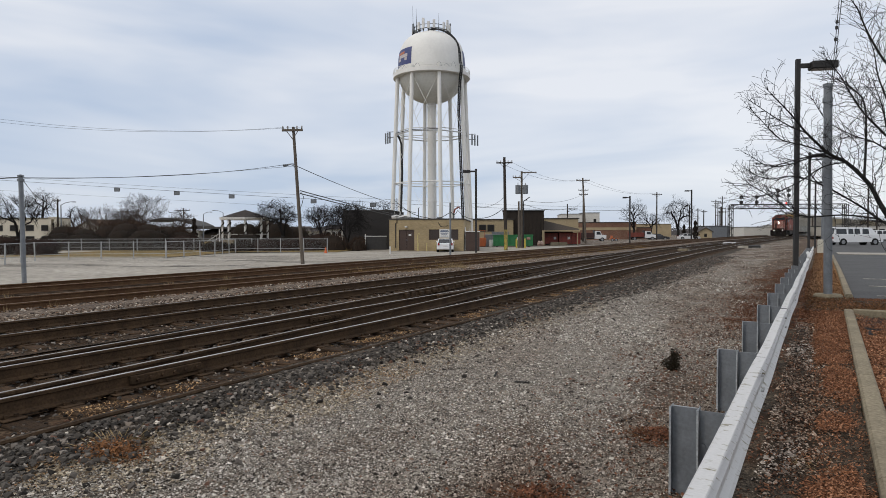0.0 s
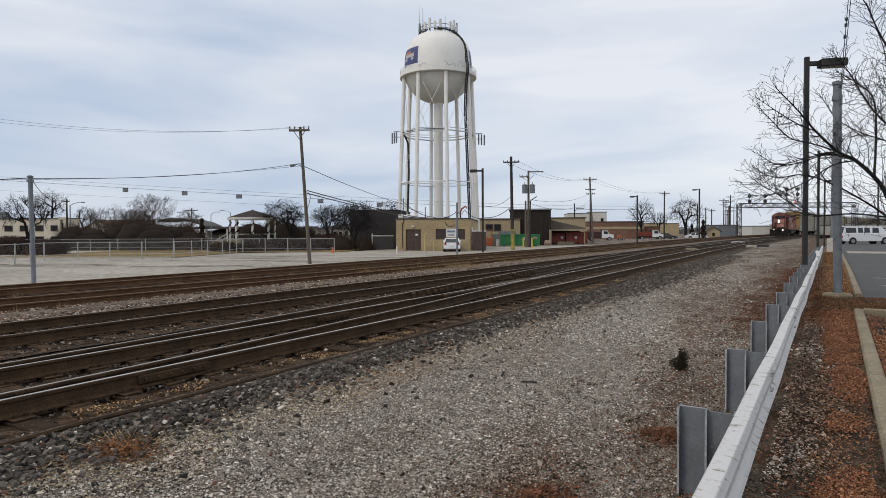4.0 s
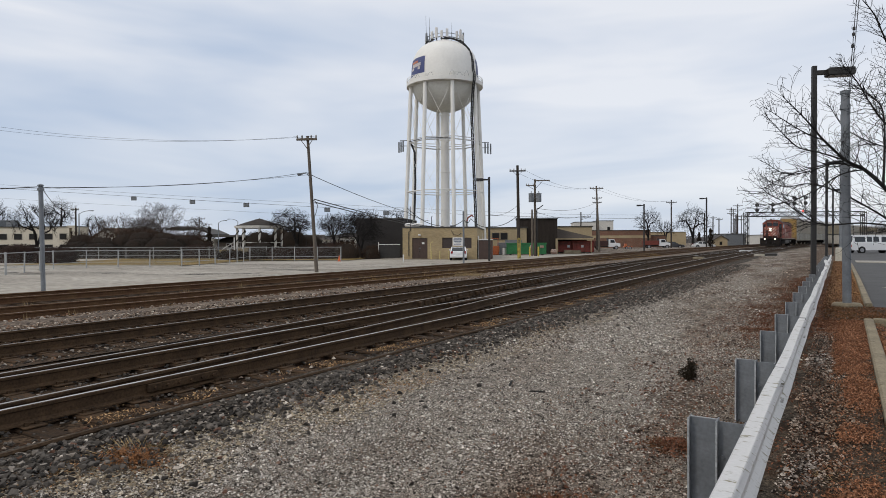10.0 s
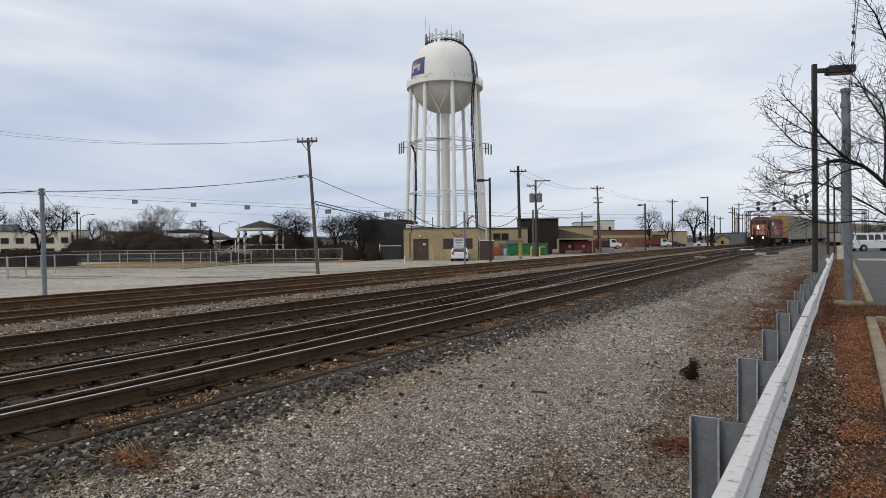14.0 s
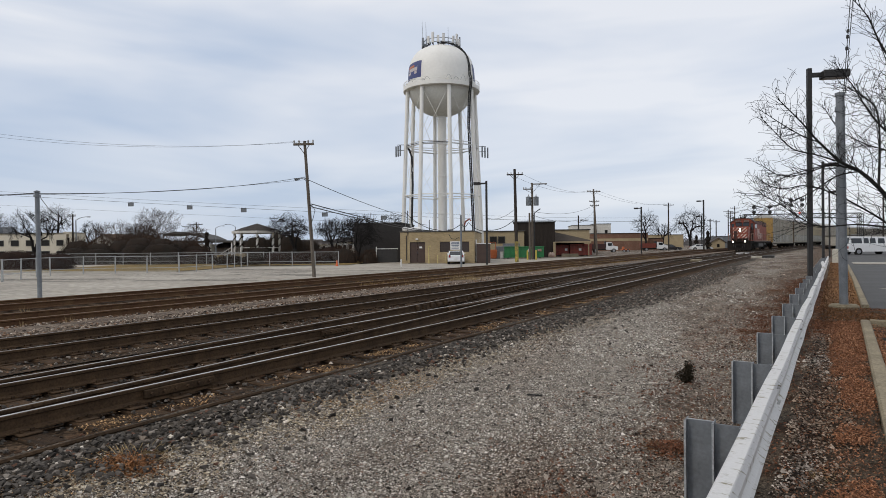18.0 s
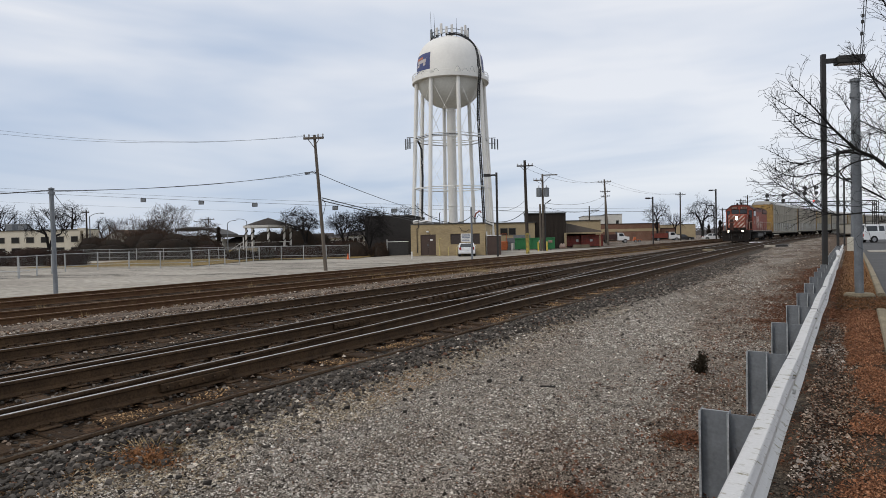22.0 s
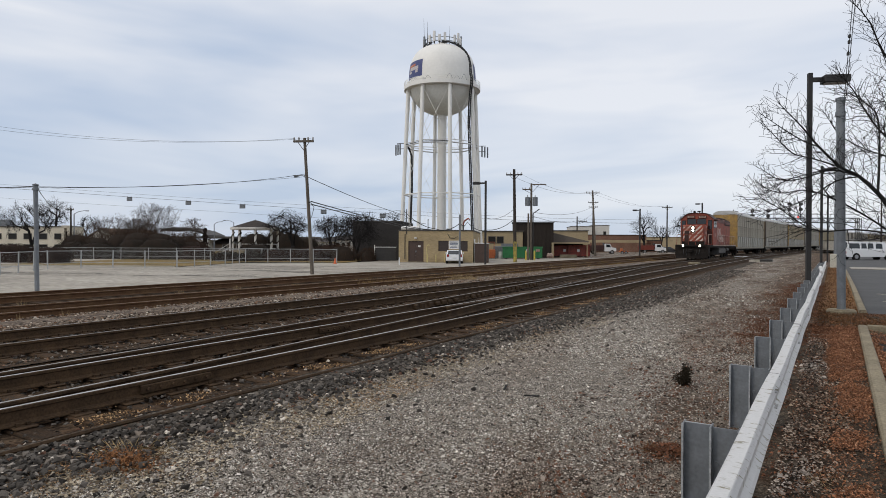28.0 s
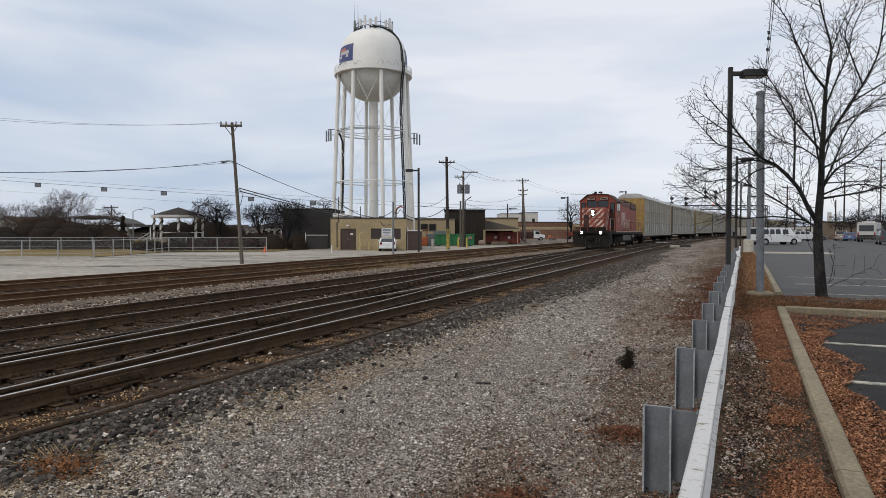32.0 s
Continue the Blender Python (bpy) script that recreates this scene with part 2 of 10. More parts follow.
# ---- materials ----
def material(name, base, rough=0.7, metal=0.0, spots=None, grain=8.0, amount=0.5, fine=60.0, bump=0.2, bump_scale=None, ramp_at=(0.38, 0.66), per_object=0.0, coat=0.0, spec=0.5, stretch=(1, 1, 1)):
    """base colour, with a broad variation towards spots, fine grain and relief."""
    m = bpy.data.materials.new(name)
    m.use_nodes = True
    n, l = m.node_tree.nodes, m.node_tree.links
    bsdf = n["Principled BSDF"]
    bsdf.inputs["Roughness"].default_value, bsdf.inputs["Metallic"].default_value = rough, metal
    bsdf.inputs["Specular IOR Level"].default_value = spec if rough < 0.85 else min(spec, 0.18)
    if coat:
        bsdf.inputs["Coat Weight"].default_value, bsdf.inputs["Coat Roughness"].default_value = coat, 0.15
    tc = n.new("ShaderNodeTexCoord")
    mp = n.new("ShaderNodeMapping")
    mp.inputs["Scale"].default_value = stretch
    l.new(tc.outputs["Object"], mp.inputs[0])
    big, small = n.new("ShaderNodeTexNoise"), n.new("ShaderNodeTexNoise")
    big.inputs["Scale"].default_value, big.inputs["Detail"].default_value, big.inputs["Roughness"].default_value = grain, 6, 0.65
    small.inputs["Scale"].default_value, small.inputs["Detail"].default_value = fine, 4
    l.new(mp.outputs[0], big.inputs["Vector"])
    l.new(mp.outputs[0], small.inputs["Vector"])
    ramp = n.new("ShaderNodeValToRGB")
    ramp.color_ramp.elements[0].position, ramp.color_ramp.elements[1].position = ramp_at
    ramp.color_ramp.elements[0].color = (*base, 1)
    ramp.color_ramp.elements[1].color = (*(spots or [c * 0.75 for c in base]), 1)
    l.new(big.outputs[0], ramp.inputs[0])
    hsv = n.new("ShaderNodeHueSaturation")
    l.new(ramp.outputs[0], hsv.inputs["Color"])
    mr = n.new("ShaderNodeMapRange")
    mr.inputs["From Min"].default_value, mr.inputs["From Max"].default_value = 0.3, 0.7
    mr.inputs["To Min"].default_value, mr.inputs["To Max"].default_value = 1 - amount * 0.5, 1 + amount * 0.5
    l.new(small.outputs[0], mr.inputs["Value"])
    value = mr.outputs[0]
    if per_object:
        info = n.new("ShaderNodeObjectInfo")
        mr2 = n.new("ShaderNodeMapRange")
        mr2.inputs["To Min"].default_value, mr2.inputs["To Max"].default_value = 1 - per_object, 1 + per_object
        l.new(info.outputs["Random"], mr2.inputs["Value"])
        mul = n.new("ShaderNodeMath")
        mul.operation = "MULTIPLY"
        l.new(value, mul.inputs[0])
        l.new(mr2.outputs[0], mul.inputs[1])
        value = mul.outputs[0]
    l.new(value, hsv.inputs["Value"])
    l.new(hsv.outputs[0], bsdf.inputs["Base Color"])
    if bump:
        bp = n.new("ShaderNodeBump")
        bp.inputs["Strength"].default_value, bp.inputs["Distance"].default_value = bump, bump_scale or 0.02
        l.new(small.outputs[0], bp.inputs["Height"])
        l.new(bp.outputs[0], bsdf.inputs["Normal"])
    return m


def island_tint(m, spread):
    """Varies the brightness from piece to piece of a joined mesh."""
    n, l = m.node_tree.nodes, m.node_tree.links
    bsdf = n["Principled BSDF"]
    src = bsdf.inputs["Base Color"].links[0].from_socket
    g = n.new("ShaderNodeNewGeometry")
    mr = n.new("ShaderNodeMapRange")
    mr.inputs["To Min"].default_value, mr.inputs["To Max"].default_value = 1 - spread, 1 + spread
    l.new(g.outputs["Random Per Island"], mr.inputs["Value"])
    h = n.new("ShaderNodeHueSaturation")
    l.new(mr.outputs[0], h.inputs["Value"])
    l.new(src, h.inputs["Color"])
    l.new(h.outputs[0], bsdf.inputs["Base Color"])
    return m


def pebbles(name, tones, soil=None, soil_from=0.5, side=None, along=None):
    """Loose stones of a joined mesh: each takes one of the tones (share, colour); soil stains broad patches, more across the strip side."""
    m = bpy.data.materials.new(name)
    m.use_nodes = True
    n, l = m.node_tree.nodes, m.node_tree.links
    b = n["Principled BSDF"]
    b.inputs["Roughness"].default_value, b.inputs["Specular IOR Level"].default_value = 0.9, 0.15
    geo, ramp, tc = n.new("ShaderNodeNewGeometry"), n.new("ShaderNodeValToRGB"), n.new("ShaderNodeTexCoord")
    ramp.color_ramp.interpolation = "CONSTANT"
    e, at = ramp.color_ramp.elements, 0.0
    for i, (share, colour) in enumerate(tones):
        x = e[0] if i == 0 else e[1] if i == 1 else e.new(at)
        x.position, x.color = at, (*colour, 1)
        at += share
    l.new(geo.outputs["Random Per Island"], ramp.inputs[0])
    grain, mr, hsv = n.new("ShaderNodeTexNoise"), n.new("ShaderNodeMapRange"), n.new("ShaderNodeHueSaturation")
    grain.inputs["Scale"].default_value, grain.inputs["Detail"].default_value = 220.0, 3
    l.new(tc.outputs["Object"], grain.inputs["Vector"])
    mr.inputs["From Min"].default_value, mr.inputs["From Max"].default_value = 0.3, 0.7
    mr.inputs["To Min"].default_value, mr.inputs["To Max"].default_value = 0.75, 1.25
    l.new(grain.outputs[0], mr.inputs["Value"])
    l.new(mr.outputs[0], hsv.inputs["Value"])
    l.new(ramp.outputs[0], hsv.inputs["Color"])
    out = hsv.outputs[0]
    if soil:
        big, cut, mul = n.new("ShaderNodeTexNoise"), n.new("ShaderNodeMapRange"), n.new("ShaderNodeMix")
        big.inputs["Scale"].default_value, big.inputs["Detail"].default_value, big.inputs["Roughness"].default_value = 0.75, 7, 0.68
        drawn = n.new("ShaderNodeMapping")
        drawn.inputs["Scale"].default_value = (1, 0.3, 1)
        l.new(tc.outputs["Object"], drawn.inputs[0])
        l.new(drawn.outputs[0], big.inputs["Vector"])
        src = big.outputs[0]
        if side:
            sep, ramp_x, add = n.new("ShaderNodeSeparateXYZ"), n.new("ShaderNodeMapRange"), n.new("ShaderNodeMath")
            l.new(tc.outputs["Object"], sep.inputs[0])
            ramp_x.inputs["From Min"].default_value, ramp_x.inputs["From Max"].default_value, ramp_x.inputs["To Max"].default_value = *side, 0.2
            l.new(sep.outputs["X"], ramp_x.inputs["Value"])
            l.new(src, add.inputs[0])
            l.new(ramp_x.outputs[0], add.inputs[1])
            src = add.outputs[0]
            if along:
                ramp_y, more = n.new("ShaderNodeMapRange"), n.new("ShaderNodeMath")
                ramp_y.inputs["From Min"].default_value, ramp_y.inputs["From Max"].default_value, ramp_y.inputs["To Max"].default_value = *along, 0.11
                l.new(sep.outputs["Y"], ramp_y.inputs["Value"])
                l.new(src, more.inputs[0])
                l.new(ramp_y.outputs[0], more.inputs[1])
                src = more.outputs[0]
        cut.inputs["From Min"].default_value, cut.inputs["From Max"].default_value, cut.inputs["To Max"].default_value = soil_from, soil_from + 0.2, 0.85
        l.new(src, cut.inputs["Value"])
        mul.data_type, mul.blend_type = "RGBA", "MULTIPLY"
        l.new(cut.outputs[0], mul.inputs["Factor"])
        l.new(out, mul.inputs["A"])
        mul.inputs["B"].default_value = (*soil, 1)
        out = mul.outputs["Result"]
    l.new(out, b.inputs["Base Color"])
    return m


def glow(name, colour, strength):
    m = bpy.data.materials.new(name)
    m.use_nodes = True
    b = m.node_tree.nodes["Principled BSDF"]
    b.inputs["Base Color"].default_value = (*colour, 1)
    b.inputs["Emission Color"].default_value = (*colour, 1)
    b.inputs["Emission Strength"].default_value = strength
    return m


def glass(name, colour, rough=0.05):
    m = bpy.data.materials.new(name)
    m.use_nodes = True
    b = m.node_tree.nodes["Principled BSDF"]
    b.inputs["Base Color"].default_value = (*colour, 1)
    b.inputs["Roughness"].default_value = rough
    b.inputs["Specular IOR Level"].default_value = 0.6
    return m


def stone_ground(name, dark, pale, cell, dirt, dirt_scale=0.5, dirt_from=0.5, bump=0.8, trodden=None):
    """Ground of small stones: each cell its own tone from dark to pale, with broad patches of dirt."""
    m = bpy.data.materials.new(name)
    m.use_nodes = True
    n, l = m.node_tree.nodes, m.node_tree.links
    b = n["Principled BSDF"]
    b.inputs["Roughness"].default_value, b.inputs["Specular IOR Level"].default_value = 0.95, 0.12
    tc = n.new("ShaderNodeTexCoord")
    vor, vor2, big, mid = n.new("ShaderNodeTexVoronoi"), n.new("ShaderNodeTexVoronoi"), n.new("ShaderNodeTexNoise"), n.new("ShaderNodeTexNoise")
    vor.inputs["Scale"].default_value, vor2.inputs["Scale"].default_value = cell, cell * 0.37
    big.inputs["Scale"].default_value, big.inputs["Detail"].default_value, big.inputs["Roughness"].default_value = dirt_scale, 8, 0.7
    mid.inputs["Scale"].default_value, mid.inputs["Detail"].default_value = cell * 0.05, 6
    for t in (vor, vor2, big, mid):
        l.new(tc.outputs["Object"], t.inputs["Vector"])
    bw = n.new("ShaderNodeSeparateColor")
    l.new(vor.outputs["Color"], bw.inputs[0])
    bw2 = n.new("ShaderNodeSeparateColor")
    l.new(vor2.outputs["Color"], bw2.inputs[0])
    mean = n.new("ShaderNodeMath")
    mean.operation = "MULTIPLY_ADD"
    mean.inputs[1].default_value = 0.65
    l.new(bw.outputs[0], mean.inputs[0])
    half = n.new("ShaderNodeMath")
    half.operation = "MULTIPLY"
    half.inputs[1].default_value = 0.35
    l.new(bw2.outputs[1], half.inputs[0])
    l.new(half.outputs[0], mean.inputs[2])
    ramp = n.new("ShaderNodeValToRGB")
    e = ramp.color_ramp.elements
    e[0].position, e[0].color = 0.12, (*dark, 1)
    e[1].position, e[1].color = 0.92, (*pale, 1)
    x = e.new(0.6)
    x.color = (*[(a * 0.6 + c * 0.4) for a, c in zip(dark, pale)], 1)
    # broader light and dark drifts of stones
    drifts, stir = n.new("ShaderNodeMapRange"), n.new("ShaderNodeMath")
    drifts.inputs["From Min"].default_value, drifts.inputs["From Max"].default_value = 0.3, 0.7
    drifts.inputs["To Min"].default_value, drifts.inputs["To Max"].default_value = -0.16, 0.16
    l.new(mid.outputs[0], drifts.inputs["Value"])
    l.new(drifts.outputs[0], stir.inputs[0])
    l.new(mean.outputs[0], stir.inputs[1])
    l.new(stir.outputs[0], ramp.inputs[0])
    mr = n.new("ShaderNodeMapRange")
    mr.inputs["From Min"].default_value, mr.inputs["From Max"].default_value = dirt_from, dirt_from + 0.14
    mr.inputs["To Max"].default_value = 0.8
    l.new(big.outputs[0], mr.inputs["Value"])
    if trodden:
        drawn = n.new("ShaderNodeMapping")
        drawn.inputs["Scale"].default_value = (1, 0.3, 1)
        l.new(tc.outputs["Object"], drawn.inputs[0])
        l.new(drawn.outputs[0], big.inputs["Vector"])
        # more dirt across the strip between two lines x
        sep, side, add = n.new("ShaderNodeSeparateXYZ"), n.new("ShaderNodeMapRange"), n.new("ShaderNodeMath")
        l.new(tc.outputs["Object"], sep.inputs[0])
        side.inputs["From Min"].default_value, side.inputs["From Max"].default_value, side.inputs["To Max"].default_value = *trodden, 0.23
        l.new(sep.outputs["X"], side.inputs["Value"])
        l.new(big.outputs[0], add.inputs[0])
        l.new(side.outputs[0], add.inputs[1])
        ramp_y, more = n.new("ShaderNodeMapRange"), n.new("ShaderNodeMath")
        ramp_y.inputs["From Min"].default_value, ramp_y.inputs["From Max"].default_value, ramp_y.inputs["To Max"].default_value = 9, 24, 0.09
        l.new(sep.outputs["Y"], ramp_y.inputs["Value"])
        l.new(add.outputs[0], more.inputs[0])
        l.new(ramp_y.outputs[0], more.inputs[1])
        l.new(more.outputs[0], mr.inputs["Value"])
    mix = n.new("ShaderNodeMix")
    mix.data_type = "RGBA"
    l.new(mr.outputs[0], mix.inputs["Factor"])
    l.new(ramp.outputs[0], mix.inputs["A"])
    mul = n.new("ShaderNodeMix")
    mul.data_type, mul.blend_type = "RGBA", "MULTIPLY"
    mul.inputs["Factor"].default_value = 0.75
    mul.inputs["A"].default_value = (*dirt, 1)
    gain = n.new("ShaderNodeVectorMath")
    gain.operation = "SCALE"
    gain.inputs["Scale"].default_value = 5.0
    l.new(ramp.outputs[0], gain.inputs[0])
    l.new(gain.outputs[0], mul.inputs["B"])
    l.new(mul.outputs["Result"], mix.inputs["B"])
    l.new(mix.outputs["Result"], b.inputs["Base Color"])
    bp = n.new("ShaderNodeBump")
    bp.inputs["Strength"].default_value, bp.inputs["Distance"].default_value = bump, 0.6 / cell
    bp.invert = True
    l.new(vor.outputs["Distance"], bp.inputs["Height"])
    l.new(bp.outputs[0], b.inputs["Normal"])
    return m


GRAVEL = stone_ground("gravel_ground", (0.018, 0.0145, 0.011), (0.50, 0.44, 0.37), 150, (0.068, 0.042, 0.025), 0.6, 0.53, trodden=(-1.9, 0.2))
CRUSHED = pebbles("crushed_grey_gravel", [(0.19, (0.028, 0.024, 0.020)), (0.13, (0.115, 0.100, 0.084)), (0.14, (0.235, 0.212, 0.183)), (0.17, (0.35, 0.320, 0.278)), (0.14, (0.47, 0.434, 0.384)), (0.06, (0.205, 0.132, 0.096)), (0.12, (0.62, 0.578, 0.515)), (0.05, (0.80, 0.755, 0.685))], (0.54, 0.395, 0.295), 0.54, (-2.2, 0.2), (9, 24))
STONE = pebbles("pale_gravel_stone", [(0.25, (0.075, 0.066, 0.056)), (0.25, (0.20, 0.18, 0.15)), (0.3, (0.45, 0.40, 0.34)), (0.2, (0.68, 0.61, 0.52))])
BROWN_STONE = pebbles("mixed_ballast_stone", [(0.22, (0.035, 0.028, 0.023)), (0.22, (0.12, 0.088, 0.066)), (0.22, (0.22, 0.165, 0.125)), (0.16, (0.31, 0.25, 0.195)), (0.08, (0.20, 0.115, 0.07)), (0.10, (0.48, 0.42, 0.35))])
BALLAST = stone_ground("dark_ballast_bed", (0.014, 0.011, 0.008), (0.13, 0.108, 0.085), 30, (0.06, 0.038, 0.022), 0.7, 0.52)
BSTONE = pebbles("dark_ballast_stone", [(0.24, (0.028, 0.025, 0.022)), (0.30, (0.060, 0.053, 0.046)), (0.26, (0.098, 0.087, 0.076)), (0.10, (0.145, 0.126, 0.108)), (0.05, (0.12, 0.065, 0.045)), (0.03, (0.25, 0.22, 0.19))], (0.75, 0.58, 0.42), 0.54)
PALE_BALLAST = stone_ground("pale_ballast", (0.06, 0.045, 0.036), (0.27, 0.215, 0.165), 24, (0.13, 0.08, 0.046), 0.6, 0.55)
RUSTY_SOIL = stone_ground("rusty_trackbed", (0.012, 0.008, 0.005), (0.115, 0.078, 0.050), 30, (0.080, 0.041, 0.018), 0.8, 0.46)
CONCRETE_LOT = material("weathered_concrete_lot", (0.375, 0.345, 0.295), 0.9, spots=(0.25, 0.225, 0.19), grain=0.16, amount=0.5, fine=3, bump=0.2, stretch=(0.8, 1.6, 1))
ASPHALT = material("grey_asphalt", (0.056, 0.055, 0.054), 0.8, spots=(0.033, 0.032, 0.032), grain=0.6, amount=0.6, fine=45, bump=0.4, bump_scale=0.01)
MULCH = stone_ground("leaf_mulch", (0.012, 0.009, 0.006), (0.16, 0.125, 0.09), 120, (0.062, 0.036, 0.020), 1.3, 0.46)
DRY_GRASS = material("dry_grass_soil", (0.22, 0.15, 0.052), 0.95, spots=(0.10, 0.078, 0.032), grain=0.3, amount=0.9, fine=8, bump=0.6, bump_scale=0.05)
KERB = material("weathered_kerb_concrete", (0.265, 0.225, 0.155), 0.9, spots=(0.17, 0.143, 0.10), grain=1.4, amount=0.5, fine=30, bump=0.4, bump_scale=0.01)
KERB_PALE = material("pale_edging_concrete", (0.42, 0.39, 0.33), 0.9, spots=(0.30, 0.27, 0.22), grain=1.2)
RAIL = material("rusty_rail_steel", (0.046, 0.029, 0.017), 0.85, 0.0, spots=(0.082, 0.050, 0.027), grain=3, amount=0.6, fine=40, bump=0.2)
RAIL.node_tree.nodes["Principled BSDF"].inputs["Specular IOR Level"].default_value = 0.18
RAIL_TOP = material("polished_rail_head", (0.60, 0.57, 0.54), 0.32, 1.0, spots=(0.36, 0.33, 0.30), grain=2, amount=0.2, fine=30, bump=0.03)
RAIL_RUST = material("brown_rusty_rail", (0.085, 0.043, 0.022), 0.85, 0.0, spots=(0.12, 0.070, 0.036), grain=2, amount=0.5, fine=30, bump=0.2)
TIE = material("weathered_tie_wood", (0.036, 0.024, 0.015), 0.9, spots=(0.070, 0.041, 0.022), grain=3, amount=0.8, fine=18, bump=0.6, per_object=0.3, stretch=(1, 6, 6))
GALV = material("galvanised_steel", (0.20, 0.216, 0.232), 0.55, 0.3, spots=(0.145, 0.157, 0.17), grain=4, amount=0.25, fine=40, bump=0.08)
WHITE_STEEL = material("white_painted_steel", (0.72, 0.72, 0.71), 0.5, 0.0, spots=(0.62, 0.61, 0.58), grain=2.5, amount=0.18, fine=30, bump=0.05)
TOWER_WHITE = material("tower_white_paint", (0.80, 0.79, 0.75), 0.55, 0.0, spots=(0.74, 0.73, 0.69), grain=0.5, amount=0.08, fine=4, bump=0.03)
TOWER_GREY = material("tower_underside_paint", (0.74, 0.735, 0.68), 0.55, 0.0, spots=(0.66, 0.655, 0.60), grain=0.6, amount=0.1, fine=4, bump=0.03)
BLACK = material("black_painted_metal", (0.014, 0.013, 0.013), 0.6, 0.0, spots=(0.024, 0.022, 0.02), grain=3, amount=0.3, fine=30, bump=0.05)
POLE_WOOD = material("weathered_pole_wood", (0.16, 0.135, 0.11), 0.9, spots=(0.10, 0.085, 0.07), grain=3, amount=0.6, fine=20, bump=0.5, stretch=(6, 6, 0.5))
DARK_WOOD = material("creosoted_pole_wood", (0.060, 0.050, 0.043), 0.9, spots=(0.035, 0.03, 0.026), grain=3, amount=0.6, fine=20, bump=0.5, stretch=(6, 6, 0.5))
CABLE = material("black_cable", (0.02, 0.02, 0.021), 0.6, bump=0)


# ---- ground ----
def smooth_curve(knots, y):
    """A smooth line x(y) through the knots [(y, x)]."""
    if y <= knots[0][0]:
        return knots[0][1]
    for i in range(len(knots) - 1):
        (y0, x0), (y1, x1) = knots[i], knots[i + 1]
        if y <= y1:
            ya, xa = knots[max(i - 1, 0)]
            yb, xb = knots[min(i + 2, len(knots) - 1)]
            m0, m1 = (x1 - xa) / (y1 - ya) * (y1 - y0), (xb - x0) / (yb - y0) * (y1 - y0)
            s = (y - y0) / (y1 - y0)
            return (2 * s**3 - 3 * s**2 + 1) * x0 + (s**3 - 2 * s**2 + s) * m0 + (3 * s**2 - 2 * s**3) * x1 + (s**3 - s**2) * m1
    (ya, xa), (yb, xb) = knots[-2:]
    return xb + (xb - xa) / (yb - ya) * (y - yb)


DRIFT = [(-40, 0), (0, 0), (20, -0.05), (40, -0.35), (60, -0.66), (80, -0.52), (97, -0.1), (107, 0.38), (118, 1.0), (137, 2.55), (160, 4.5), (190, 7.2), (220, 11.1), (260, 18.3), (320, 32.8), (420, 62.8)]
RAIL_Z = 0.1


def drift(y):
    return smooth_curve(DRIFT, y)


def rise(y):
    """The line climbs gently in the distance."""
    return 0.0044 * max(0.0, min(y, 200) - 70)


def steps(y0, y1, near=1.0):
    """Stations along the line, wider apart far out."""
    out, y = [], y0
    while y < y1:
        out.append(y)
        y += near * (1 if y < 30 else 2.5 if y < 90 else 5)
    return out + [y1]


def sheet(name, rows, mat, label, category, bumpy=0.0, kind="structure"):
    """A sheet from rows of points, each row as long as the next."""
    g = Geo()
    n = len(rows[0])
    g.v = [tuple(Vector(p) + Vector((0, 0, bumpy * noise.noise(Vector(p) * 1.7)))) for r in rows for p in r]
    g.f = [(i * n + j, i * n + j + 1, (i + 1) * n + j + 1, (i + 1) * n + j) for i in range(len(rows) - 1) for j in range(n - 1)]
    return solo(name, g, mat, label, category, kind=kind, smooth=True)


def ground_z(x, y):
    """Height of the gravel; it dips towards the tracks."""
    x = x - drift(y)
    if x > -4.0:
        return 0.0
    return -0.16 * min(1.0, (-4.0 - x) / 1.6)


xs = [-3000, -1200, -500, -200, -90, -50, -24, -21, -14, -8, -5.6, -5.2, -4.8, -4.4, -4.0, -3.2, -2.4, -1.6, -0.8, 0, 1, 3, 8, 20, 60, 200, 700, 2500]
ys = [-800, -200, -60, -20, -6, -2, 0] + [1 + 0.8 * i for i in range(24)] + [22, 26, 32, 40, 50, 65, 80, 100, 120, 140, 160, 190, 220, 260, 320, 420, 700, 1400, 3500]
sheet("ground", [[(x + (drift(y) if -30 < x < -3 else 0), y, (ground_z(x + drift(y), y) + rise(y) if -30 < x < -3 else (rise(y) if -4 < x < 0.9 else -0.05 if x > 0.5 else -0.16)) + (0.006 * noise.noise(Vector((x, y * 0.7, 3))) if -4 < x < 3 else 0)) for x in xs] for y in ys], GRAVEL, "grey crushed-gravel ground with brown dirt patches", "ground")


def strip(name, x0, x1, profile, mat, label, y0=-30, y1=330, bumpy=0.02):
    """A strip of trackbed between two offsets from the line."""
    n = max(3, int((x1 - x0) / 0.35) + 1)
    rows = []
    for y in steps(y0, y1):
        d = drift(y)
        rows.append([(x0 + (x1 - x0) * i / n + d + 0.08 * noise.noise(Vector((y, i, x0))) * (i in (0, n)), y, profile((i / n)) + rise(y) + bumpy * noise.noise(Vector((y * 0.9, i * 1.3, x0)))) for i in range(n + 1)])
    return sheet(name, rows, mat, label, "trackbed")


